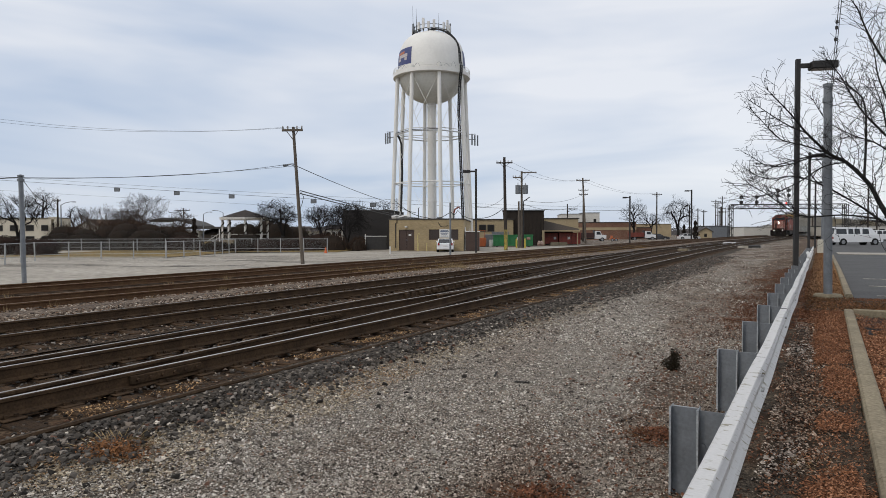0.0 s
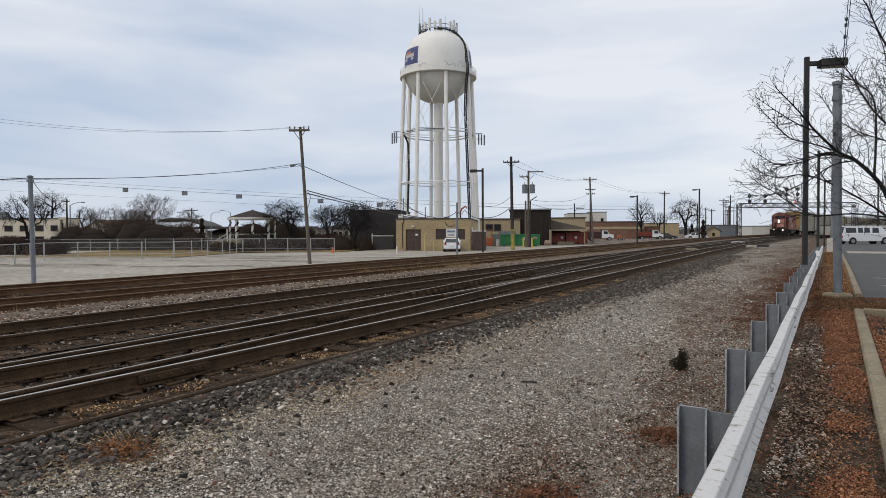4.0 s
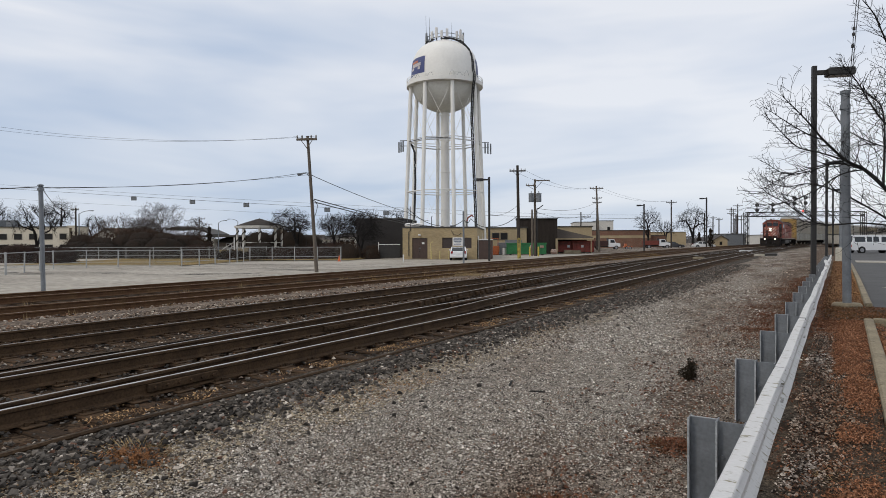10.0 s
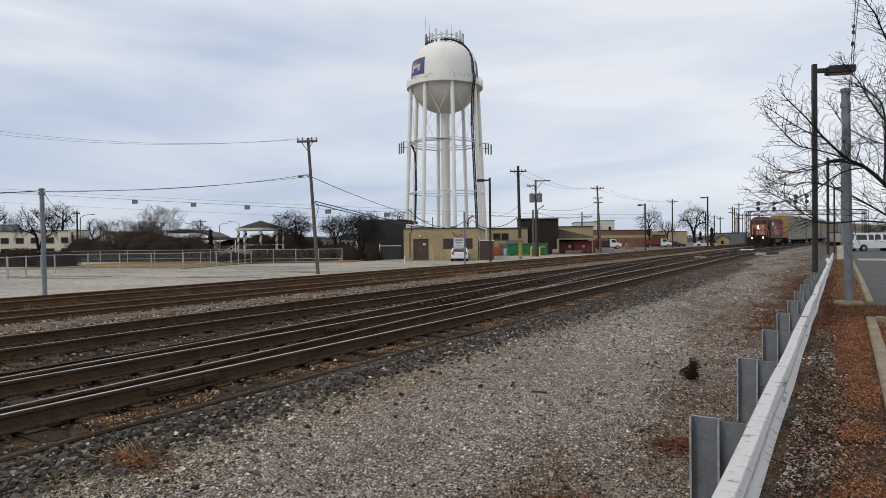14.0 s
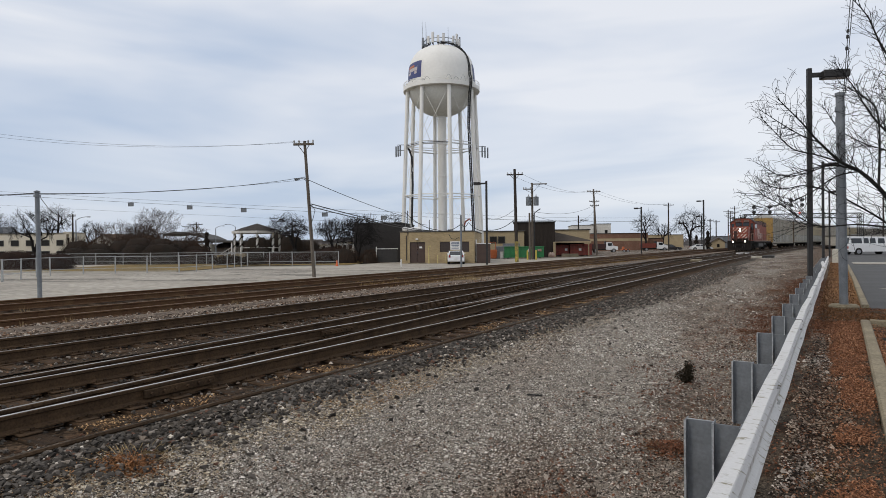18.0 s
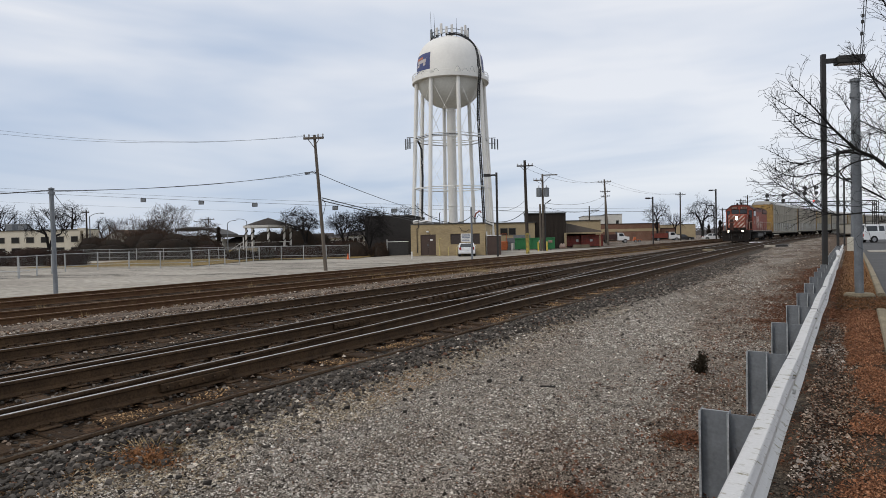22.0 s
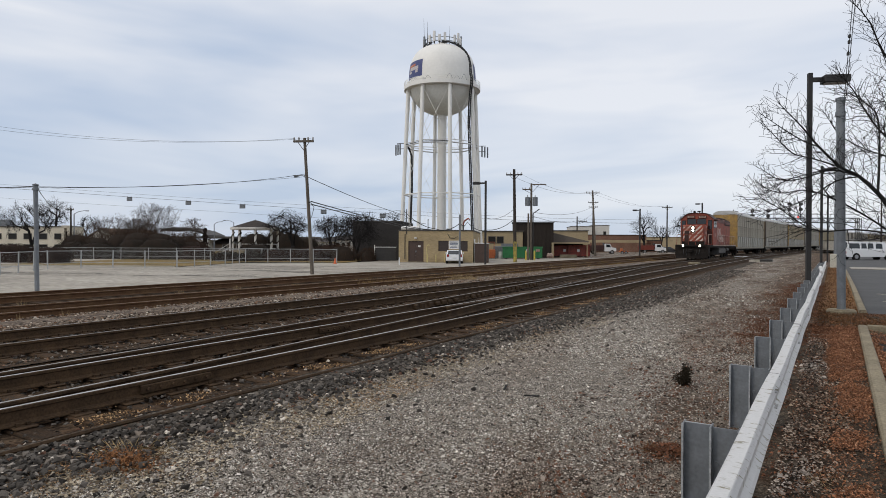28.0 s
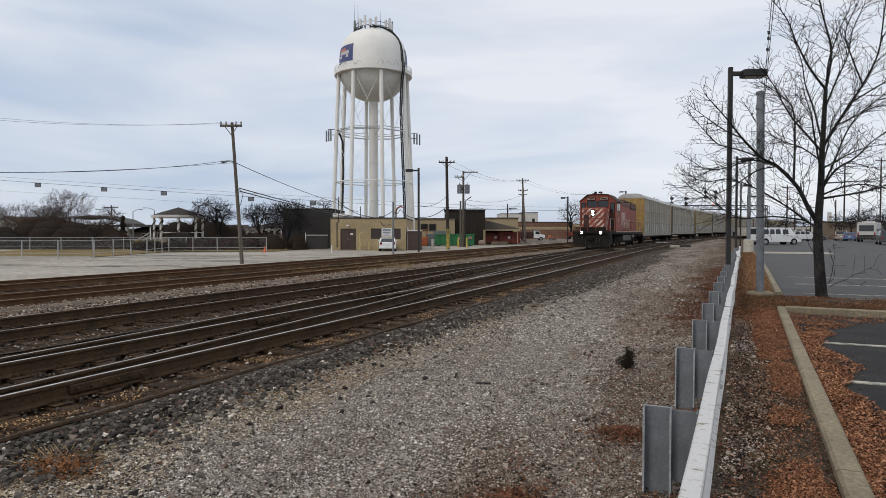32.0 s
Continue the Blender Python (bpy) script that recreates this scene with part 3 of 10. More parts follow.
strip("ballast_shoulder", -5.35, -3.45, lambda s: -0.062 + 0.055 * s - 0.06 * max(0.0, s - 0.7) / 0.3, BALLAST, "dark oily ballast shoulder beside the nearest track", bumpy=0.03)
strip("trackbed", -9.0, -5.3, lambda s: -0.125 + 0.05 * abs(2 * s - 1) ** 8, RUSTY_SOIL, "rust-brown trackbed with dead leaves under the nearest track")
strip("trackbed", -13.0, -8.95, lambda s: -0.12 + 0.07 * abs(2 * s - 1) ** 6, RUSTY_SOIL, "dark rusty trackbed under the second track")
strip("ballast_strip", -13.95, -12.2, lambda s: -0.05 + 0.10 * math.sin(math.pi * s ** 0.8), PALE_BALLAST, "pale pinkish ballast strip between the second and third tracks")
strip("trackbed", -17.2, -13.9, lambda s: -0.11 + 0.05 * abs(2 * s - 1) ** 6, RUSTY_SOIL, "brown weedy trackbed under the third track")
strip("trackbed", -21.3, -17.15, lambda s: -0.11 + 0.05 * abs(2 * s - 1) ** 6, RUSTY_SOIL, "brown trackbed under the farthest track")

# the paved lot beyond the tracks, and the town ground behind it
def town_point(x, d, z):
    return town(x, d, z).translation


g = Geo()
edge = [(-21.25 + drift(y), y, -0.1 + rise(y)) for y in (-30, -10, 0, 10, 20, 30, 40, 50, 60, 70, 80, 90, 105, 120, 140, 160)]
back = [tuple(town_point(x, d, -0.1)) for x, d in ((-90, -18), (-80, 20), (-60, 41.9), (-23.4, 41.9), (-23.2, 53), (-15, 54.6), (-9, 72), (12, 84), (30, 118), (40, 150), (45, 176))]
rows = []
for i in range(24):
    s = i / 23
    a = edge[int(s * 15)] if s < 1 else edge[-1]
    k = s * 15 - int(s * 15)
    e = Vector(edge[min(int(s * 15), 15)]).lerp(Vector(edge[min(int(s * 15) + 1, 15)]), k)
    q = s * 10
    b = Vector(back[min(int(q), 10)]).lerp(Vector(back[min(int(q) + 1, 10)]), q - int(q))
    rows.append([e.lerp(b, j / 10) for j in range(11)])
sheet("paved_lot", rows, CONCRETE_LOT, "pale weathered concrete lot with dark cracks", "pavement")
g = Geo()
for i in range(85):
    x, d = rnd(-42, -4), rnd(30, 46.5)
    p = town_point(x, d, -0.093)
    a = rnd(-0.15, 0.15) + TURN
    pts = [p]
    for k in range(5):
        a += rnd(-0.25, 0.25)
        pts.append(pts[-1] + Vector((math.cos(a), math.sin(a), 0)) * rnd(0.4, 1.3))
    for u, v in zip(pts, pts[1:]):
        w = Vector((-(v - u).y, (v - u).x, 0)).normalized() * rnd(0.02, 0.11)
        g.add([u - w, v - w, v + w, u + w], [(0, 1, 2, 3)])
solo("pavement_crack", g, material("crack_filler", (0.06, 0.055, 0.05), 0.9, bump=0), "dark tarred cracks across the concrete lot", "pavement", kind="stuff")

# grass verge behind the chain-link fence
sheet("pavement", [[tuple(town_point(x, d, -0.07 + 0.0012 * (d - 42))) for d in (42.1, 48, 54, 58.5)] for x in (-220, -150, -90, -60, -45, -38.6)], CONCRETE_LOT, "pale concrete apron behind the fence", "pavement")
sheet("lawn", [[tuple(town_point(x, d, -0.07 + 0.0012 * (d - 42))) for d in (58.5, 62, 80, 120, 200)] for x in (-220, -150, -90, -60, -45, -38.6)], DRY_GRASS, "dry winter grass under the hedges", "grass")
sheet("lawn", [[tuple(town_point(x, d, -0.07 + 0.0012 * (d - 42))) for d in (42.1, 48, 54, 60, 80, 120, 200)] for x in (-38.6, -35, -30, -25, -23.5)], DRY_GRASS, "dry yellow-brown winter grass", "grass")
sheet("lawn", [[tuple(town_point(x, d, -0.07 + 0.0012 * (d - 42))) for d in (54.2, 60, 80, 120, 200)] for x in (-23.5, -20, -17, -14.5)], DRY_GRASS, "worn brown winter grass behind the fence", "grass")

# ---- tracks ----
def rail_profile():
    return [(-0.07, 0.0), (0.07, 0.0), (0.07, 0.012), (0.012, 0.035), (0.009, 0.125), (0.034, 0.138), (0.036, 0.164), (0.028, 0.171), (-0.028, 0.171), (-0.036, 0.164), (-0.034, 0.138), (-0.009, 0.125), (-0.012, 0.035), (-0.07, 0.012)]


RAIL_TAN = material("rust_tan_rail_head", (0.26, 0.19, 0.135), 0.6, 0.2, spots=(0.15, 0.10, 0.065), grain=2, amount=0.4, fine=20, bump=0.05)
RAIL_MID = material("half_worn_rail_head", (0.36, 0.335, 0.31), 0.42, 0.9, spots=(0.22, 0.20, 0.18), grain=2, amount=0.3, fine=25, bump=0.04)
RAIL_DULL = material("dull_rail_head", (0.30, 0.275, 0.25), 0.45, 0.85, spots=(0.17, 0.145, 0.12), grain=2, amount=0.4, fine=20, bump=0.05)


def rail(owner, line, head, steel=RAIL):
    r = part("rail", Geo().sweep(rail_profile(), [(x, y, RAIL_Z - 0.171 + rise(y)) for x, y in line]), steel, owner)
    part("rail_head", Geo().sweep([(-0.012, 0.0), (0.024, 0.0), (0.021, 0.0035), (-0.009, 0.0035)], [(x, y, RAIL_Z - 0.001 + rise(y)) for x, y in line]), head, r, "worn bright running surface" if head is RAIL_TOP else "")
    return r


TIE_MESH = Geo().box(-1.3, -0.115, -0.17, 1.3, 0.115, 0.0, b=0.015).mesh("tie")
PLATE_MESH = Geo().box(-0.18, -0.1, 0, 0.18, 0.1, 0.014, b=0.004).box(-0.105, -0.06, 0.012, -0.075, -0.03, 0.045).box(0.075, 0.03, 0.012, 0.105, 0.06, 0.045).box(0.075, -0.06, 0.012, 0.105, -0.03, 0.045).box(-0.105, 0.03, 0.012, -0.075, 0.06, 0.045).mesh("tie_plate")


def track(centre, label, head, y0, y1, tie_to, plates_to, steel=RAIL):
    """centre(y) is the middle of the track."""
    t = thing("railway_track", Matrix.Identity(4), label, "railway track", "parallel tracks")
    for side in (-0.752, 0.752):
        rail(t, [(centre(y) + side, y) for y in steps(y0, y1)], head, steel)
    y = y0
    while y < tie_to:
        a = math.atan2(-(centre(y + 1) - centre(y - 1)), 2)
        part("tie", TIE_MESH, TIE, t, at=Matrix.Translation((centre(y) + rnd(-0.06, 0.06), y, RAIL_Z - 0.187 + rnd(-0.008, 0.004))) @ Matrix.Rotation(a + rnd(-0.015, 0.015), 4, "Z"))
        if y < plates_to:
            for side in (-0.752, 0.752):
                part("tie_plate", PLATE_MESH, RAIL, t, at=Matrix.Translation((centre(y) + side, y, RAIL_Z - 0.186)))
        y += 0.52
    return t


T1 = lambda y: -6.81 + drift(y)
T2 = lambda y: -10.8 + drift(y)
T3 = lambda y: -15.28 + drift(y)
T4 = lambda y: -19.6 + drift(y)
track(T1, "main track with bright worn rail heads", RAIL_TOP, -8, 330, 62, 26)
track(T2, "second main track with dark rusty rails", RAIL_DULL, -8, 330, 62, 26)
track(T3, "third track with brown rusty rails in weeds", RAIL_TAN, -8, 330, 50, 0, RAIL_RUST)
track(T4, "side track beside the concrete lot, brown rails", RAIL_TAN, -8, 330, 50, 0, RAIL_RUST)

# the near crossover from the first to the second track, and the far one that the train takes
CROSS = [(-14, -6.82), (-6, -6.87), (0, -6.96), (4, -7.11), (8, -7.37), (12, -7.70), (16, -8.12), (22, -8.72), (30, -9.45), (38, -10.25), (46, -10.98), (54, -11.25), (60, -11.4)]
cross = lambda y: smooth_curve(CROSS, y)
far_cross = lambda y: T2(y) + 3.9 * (3 - 2 * (y - 62) / 58) * ((y - 62) / 58) ** 2
turnout = thing("turnout", Matrix.Identity(4), "crossover turnout with bright rails between two tracks", "railway track", "parallel tracks")
for side in (-0.752, 0.752):
    rail(turnout, [(cross(y) + side, y) for y in steps(-10, 52)], RAIL_MID)
for side in (-0.70, 0.70):
    part("guard_rail", Geo().sweep(rail_profile(), [(T1(y) + side * 0.93, y, RAIL_Z - 0.176) for y in (13, 14, 16, 18, 20, 21)]), RAIL, turnout)
part("frog", Geo().sweep([(-0.17, 0), (0.17, 0), (0.12, 0.13), (-0.12, 0.13)], [(-7.66, 15.2, -0.04), (-7.75, 17.0, -0.04), (-7.9, 19.0, -0.04)]), RAIL, turnout)
for i in range(26):
    y = 13.2 + 0.42 * i
    part("rail_brace", Geo().box(-0.2, -0.11, 0, 0.2, 0.11, rnd(0.12, 0.17), b=0.03), RAIL, turnout, at=Matrix.Translation((cross(y) - 0.88 + rnd(-0.05, 0.05), y, -0.075)) @ Matrix.Rotation(rnd(-0.2, 0.2), 4, "Z"))
turnout_far = thing("turnout", Matrix.Identity(4), "far crossover turnout between the two main tracks", "railway track", "parallel tracks")
for side in (-0.752, 0.752):
    rail(turnout_far, [(far_cross(y) + side, y) for y in steps(62, 120)], RAIL_TOP)
for x, y in ((-6.062, 4.55), (-7.562, 9.0)):
    j = part("joint_bar", Geo().box(-0.02, -0.45, -0.13, 0.02, 0.45, -0.04, b=0.006), RAIL, turnout, "rusty bolted joint bar", at=Matrix.Translation((x + 0.045, y, RAIL_Z)))
    for k in range(6):
        part("bolt", Geo().rod((0.015, -0.375 + 0.15 * k, -0.085), (0.05, -0.375 + 0.15 * k, -0.085), 0.018, n=6), RAIL, j)

# the black cable lying along the tie ends
solo("lineside_cable", Geo().pipe([(-5.18 + drift(y) + 0.05 * noise.noise(Vector((y * 0.5, 0, 0))), y, -0.045 + 0.015 * noise.noise(Vector((y, 5, 0)))) for y in steps(-6, 70, 0.7)], 0.022, 6), RAIL, "dark cable lying on the ballast along the tie ends", "cable")

# flat covers and boxes lying by the far tracks
for x, y, sx, sy, h, mat, label in ((-9.5, 60.0, 0.42, 0.6, 0.10, KERB, "pale concrete cover slab beside the far turnout"), (-8.75, 91, 0.75, 0.6, 0.22, WHITE_STEEL, "white cable-trough cover beside the rails"), (-5.5, 72, 0.55, 0.8, 0.16, KERB_PALE, "pale concrete slab lying on the gravel"), (-4.45, 71, 0.55, 0.5, 0.24, BLACK, "black switch machine lying beside the track")):
    solo("cover_slab" if mat is not BLACK else "switch_machine", Geo().box(-sx, -sy, -0.1, sx, sy, h, b=0.03), mat, label, "track equipment", Matrix.Translation((x, y, 0.0)))


# ---- guard rail and the car park side ----
def guard_x(y):
    """Middle of the beam; it draws slowly nearer to the car park."""
    return -0.178 + 0.0145 * y


W_PROFILE = [(0.038, -0.155), (0.023, -0.15), (-0.023, -0.11), (-0.031, -0.06), (0.023, -0.02), (0.023, 0.02), (-0.031, 0.06), (-0.023, 0.11), (0.023, 0.15), (0.038, 0.155)]
guard = thing("guard_rail", Matrix.Identity(4), "white-topped steel guard rail on galvanised posts", "guard rail")
beam_z = 0.40
SCUFFED = material("scuffed_white_paint", (0.535, 0.53, 0.52), 0.55, 0.0, spots=(0.19, 0.17, 0.10), grain=6, amount=0.12, fine=40, bump=0.08, ramp_at=(0.565, 0.65), stretch=(1.5, 2.8, 1.5))
seg = [-2.0 + 3.81 * i for i in range(15)]
for a, b in zip(seg, seg[1:]):
    line = [(guard_x(y) + 0.02 * noise.noise(Vector((y * 0.4, 9, 0))), y, beam_z + 0.012 * noise.noise(Vector((y * 0.3, 2, 0)))) for y in np.linspace(a - 0.15, b + 0.15, 9)]
    g = Geo().sweep(W_PROFILE + [(x - 0.008, z) for x, z in reversed(W_PROFILE)], line)
    g.sweep([(-0.039, 0.143), (0.035, 0.143), (0.040, 0.152), (0.035, 0.158), (-0.035, 0.158), (-0.043, 0.15)], line)
    bm_ob = part("beam", g, SCUFFED, guard, "white painted beam, scuffed along its top")
    part("lap_seam", Geo().sweep([(-0.044, 0.146), (-0.036, 0.162), (0.036, 0.162), (0.044, 0.152), (0.044, 0.138), (-0.044, 0.138)], [(guard_x(b), b + 0.130, beam_z), (guard_x(b), b + 0.1365, beam_z), (guard_x(b), b + 0.143, beam_z)]), BLACK, bm_ob, "dark seam where two beams overlap")
    for k in range(4):
        y = b - 0.1 + 0.07 * (k % 2)
        z = beam_z + (0.06 if k < 2 else -0.06)
        part("bolt", Geo().rod((guard_x(y) + 0.022, y, z), (guard_x(y) + 0.043, y, z), 0.011, n=6), SCUFFED, bm_ob)
post_geo = Geo().box(-0.15, -0.004, -0.3, 0.0, 0.004, 0.543)
post_geo.box(-0.156, -0.05, -0.3, -0.148, 0.05, 0.545).box(-0.002, -0.05, -0.3, 0.006, 0.05, 0.545)
POST = post_geo.mesh("post")
block_geo = Geo().box(0.008, -0.004, 0.1, 0.148, 0.004, 0.535).box(0.144, -0.05, 0.1, 0.152, 0.05, 0.537)
block_geo.rod((0.03, -0.018, 0.33), (0.03, 0.0, 0.33), 0.012, n=6)
BLOCK = block_geo.mesh("block_out")
# thin pale strips paint the highlight along the flange edges and post top
edge_geo = Geo().box(-0.158, -0.0535, 0.0, -0.146, -0.0505, 0.547).box(-0.004, -0.0535, 0.0, 0.008, -0.0505, 0.547).box(-0.146, -0.0055, 0.5435, 0.0, 0.0055, 0.547)
EDGE = edge_geo.mesh("flange_edge")
EDGE_GLINT = material("painted_edge_highlight", (0.46, 0.48, 0.49), 0.5, 0.3, spots=(0.30, 0.32, 0.33), grain=9)
y = -2.1
while y < 52:
    m = Matrix.Translation((guard_x(y) - 0.203, y, rnd(-0.012, 0.012))) @ Matrix.Rotation(rnd(-0.06, 0.06), 4, "Z") @ Matrix.Rotation(rnd(-0.02, 0.02), 4, "X")
    post = part("post", POST, GALV, guard, at=m)
    part("flange_edge", EDGE, EDGE_GLINT, post, "pale strip painted as the highlight along the flange edge")
    part("block_out", BLOCK, GALV, guard, at=m)
    y += 2.035


def kerb_x(y):
    return 0.50 + 0.0235 * y


# leaf litter strips and island, kerbs, asphalt
sheet("planting_strip", [[(x + 0.04 * noise.noise(Vector((x, y, 0))) + (0.0235 * y if x > 0.4 else 0.0145 * y), y, 0.012 + 0.03 * noise.noise(Vector((x * 1.5, y * 0.8, 7))) + (0.05 if x > 0.3 else 0)) for x in (-0.3, -0.15, 0.0, 0.15, 0.3, 0.51)] for y in np.linspace(-4, 14.2, 60)], MULCH, "dark earth strip with brown leaf litter beside the guard rail", "ground")
sheet("planting_island", [[(x, y, 0.06 + 0.04 * noise.noise(Vector((x * 0.8, y * 0.8, 4)))) for x in (0.2, 0.5, 0.85, 1.3, 2, 3, 4.5, 6, 8, 12)] for y in (14.15, 14.6, 15.1, 15.6, 16.1, 16.6, 16.95)], MULCH, "mulched planting island covered in brown leaves", "ground")
STRAW = material("straw_grass", (0.27, 0.145, 0.060), 0.95, spots=(0.15, 0.072, 0.032), grain=0.8, amount=1.0, fine=24, bump=0.8, bump_scale=0.03)
sheet("grass_strip", [[(x0 + (x1 - x0) * k / 4, y, 0.02 + 0.02 * noise.noise(Vector((k, y, 1)))) for k in range(5)] for y, x0, x1 in ((16.6, 0.15, 1.06), (20, 0.2, 1.1), (28.7, 0.35, 1.27), (38, 0.5, 1.42), (48, 0.62, 1.56), (56, 0.75, 1.7))], STRAW, "strip of straw-brown dead grass along the guard rail", "grass")
ASPHALT_DARK = material("dark_sealed_asphalt", (0.019, 0.0185, 0.0185), 0.85, spots=(0.036, 0.035, 0.034), grain=1.1, amount=0.7, fine=60, bump=0.5, bump_scale=0.01)
sheet("asphalt_near", [[(max(x, 0) + 0.62 + 0.0235 * y if x == 0 else x, y, 0.0 + 0.006 * noise.noise(Vector((x, y, 0)))) for x in (0, 1.3, 2, 3, 5, 8, 14, 25)] for y in np.linspace(-6, 13.9, 30)], ASPHALT_DARK, "dark grey asphalt parking bays", "asphalt", bumpy=0.0)
sheet("asphalt_far", [[(x + (0.0155 * y if x == 0.62 else 0), y, 0.008 + 0.11 * min(1, max(0, (y - 52) / 50))) for x in (0.62, 2, 4, 8, 14, 22, 35, 60, 95)] for y in (16.95, 18, 20, 24, 30, 40, 55, 75, 95, 115, 140)], ASPHALT, "grey asphalt car park", "asphalt")


def kerb(line, label, w=0.15, h=0.13):
    prof = [(0, -0.1), (w, -0.1), (w, h - 0.02), (w - 0.02, h), (0.02, h), (0, h - 0.02)]
    k = thing("kerb", Matrix.Identity(4), label, "kerb", "car park kerbs")
    for a, b in zip(line, line[1:]):
        n = max(1, round((Vector(b) - Vector(a)).length / 3.0))
        for i in range(n):
            p, q = Vector(a).lerp(Vector(b), i / n), Vector(a).lerp(Vector(b), (i + 1) / n)
            d = (q - p).normalized() * 0.006
            part("kerb_stone", Geo().sweep(prof, [p + d, (p + q) / 2, q - d]), KERB, k)


kerb([(kerb_x(-5), -5, 0), (kerb_x(14.05), 14.05, 0)], "long weathered concrete kerb with leaves against it")
kerb([(0.98, 14.18, 0), (4, 14.05, 0), (12, 13.7, 0)], "concrete kerb across the front of the island")
kerb([(1.2, 16.9, -0.02), (12, 17.3, -0.02)], "low concrete kerb along the back of the island", 0.13, 0.09)
kerb([(1.0, 17.5, 0), (1.22, 28.7, 0), (1.52, 48, 0)], "pale concrete kerb beside the dead grass", 0.15, 0.12)
LINE = material("worn_white_line", (0.46, 0.44, 0.37), 0.8, spots=(0.12, 0.12, 0.11), grain=6, amount=0.5, fine=40, bump=0.1)
for x0, x1, y in ((1.22, 6, 10.45), (1.08, 5.5, 7.83), (1.0, 5.4, 5.2), (1.9, 7, 18.6), (2.0, 7, 21.9), (2.1, 7, 25.2)):
    solo("bay_line", Geo().box(x0, y - 0.05, 0.0, x1, y + 0.05, 0.0125 + (0.008 if y > 17 else 0), Matrix.Rotation(radians(0.6), 4, "Z")), LINE, "worn white parking bay line on asphalt", "road marking", group="parking bay lines", kind="structure")
solo("traffic_island", Geo().box(2.05, 51.3, 0, 6.6, 54.9, 0.075, b=0.03), material("pale_island_concrete", (0.36, 0.335, 0.29), 0.85), "pale concrete traffic island in the car park", "kerb")


# ---- water tower ----
def px(x, d):
    """Sideways metres for a place seen at the offset x (in thousandths of the lens) and distance d."""
    return x / 1108.0 * d


tower = thing("water_tower", town(-7.72, 70, -0.1), "white steel water tower on eight legs with rooftop antennas", "water tower")
TC, TR = 19.35, 3.95   # height of the ring and radius of the bowl
shell = [(0.0, TC + 4.55), (0.6, TC + 4.54), (1.2, TC + 4.48), (1.9, TC + 4.31), (2.35, TC + 4.11), (2.75, TC + 3.83), (3.1, TC + 3.46), (3.38, TC + 2.98), (3.56, TC + 2.45), (3.68, TC + 1.84), (3.74, TC + 1.05), (3.76, TC + 0.0)]
part("tank", Geo().spin(shell, 48), TOWER_WHITE, tower, "white domed tank", smooth=True)
bowl = [(3.76, TC + 0.0), (3.68, TC - 0.6), (3.45, TC - 1.2), (3.05, TC - 1.8), (2.55, TC - 2.3), (1.95, TC - 2.72), (1.3, TC - 3.0), (0.5, TC - 3.2)]
part("bowl", Geo().spin(bowl, 48), TOWER_GREY, tower, "grey-white rounded underside", smooth=True)
bal = part("balcony", Geo().spin([(3.74, TC - 0.52), (4.25, TC - 0.52), (4.28, TC - 0.49), (4.28, TC - 0.10), (4.23, TC - 0.10), (4.22, TC - 0.42), (3.74, TC - 0.42)], 48), TOWER_WHITE, tower, "white ring balcony with an open railing", smooth=False)
for i in range(32):
    w = math.tau * i / 32
    part("baluster", Geo().rod((4.25 * math.cos(w), 4.25 * math.sin(w), TC - 0.12), (4.25 * math.cos(w), 4.25 * math.sin(w), TC + 0.34), 0.022, n=5), TOWER_WHITE, bal)
for z in (0.10, 0.34):
    part("handrail", Geo().spin([(4.23, TC + z - 0.04), (4.27, TC + z - 0.04), (4.27, TC + z), (4.23, TC + z), (4.23, TC + z - 0.04)], 48), TOWER_WHITE, bal)
for w, h in ((-1.9, 0.35), (-1.35, 0.5), (-0.95, 0.6), (-1.15, 0.3), (-2.3, 0.3)):
    part("cable_coil", Geo().pipe([(4.24 * math.cos(w + 0.03 * k), 4.24 * math.sin(w + 0.03 * k), TC - 0.05 + h * math.sin(0.62 * k)) for k in range(6)], 0.016, 5), GALV, bal)
# legs: directions from the viewer's side, in degrees from straight towards the viewer
LEGS = [math.radians(a) for a in (-71.6, -26.6, 18.4, 63.4, 108.4, 153.4, 198.4, 243.4)]


def leg_at(a, z):
    r = 4.65 + (3.82 - 4.65) * z / TC
    return Vector((r * math.sin(a), -r * math.cos(a), z))


for a in LEGS:
    leg = part("leg", Geo().rod(leg_at(a, 0), leg_at(a, TC + 0.3), 0.215, 0.215, 14), TOWER_WHITE, tower, smooth=False)
    part("footing", Geo().box(-0.6, -0.6, -0.3, 0.6, 0.6, 0.25, Matrix.Translation(leg_at(a, 0)), 0.05), KERB, leg)
riser = part("riser", Geo().spin([(0.5, 0.0), (0.5, 16.4), (0.7, 16.8)], 24), TOWER_WHITE, tower, "white central riser pipe", smooth=True)
for z in (5.2, 9.4, 13.0, 15.8):
    part("flange", Geo().spin([(0.5, z), (0.56, z), (0.56, z + 0.1), (0.5, z + 0.1)], 24), TOWER_WHITE, riser)
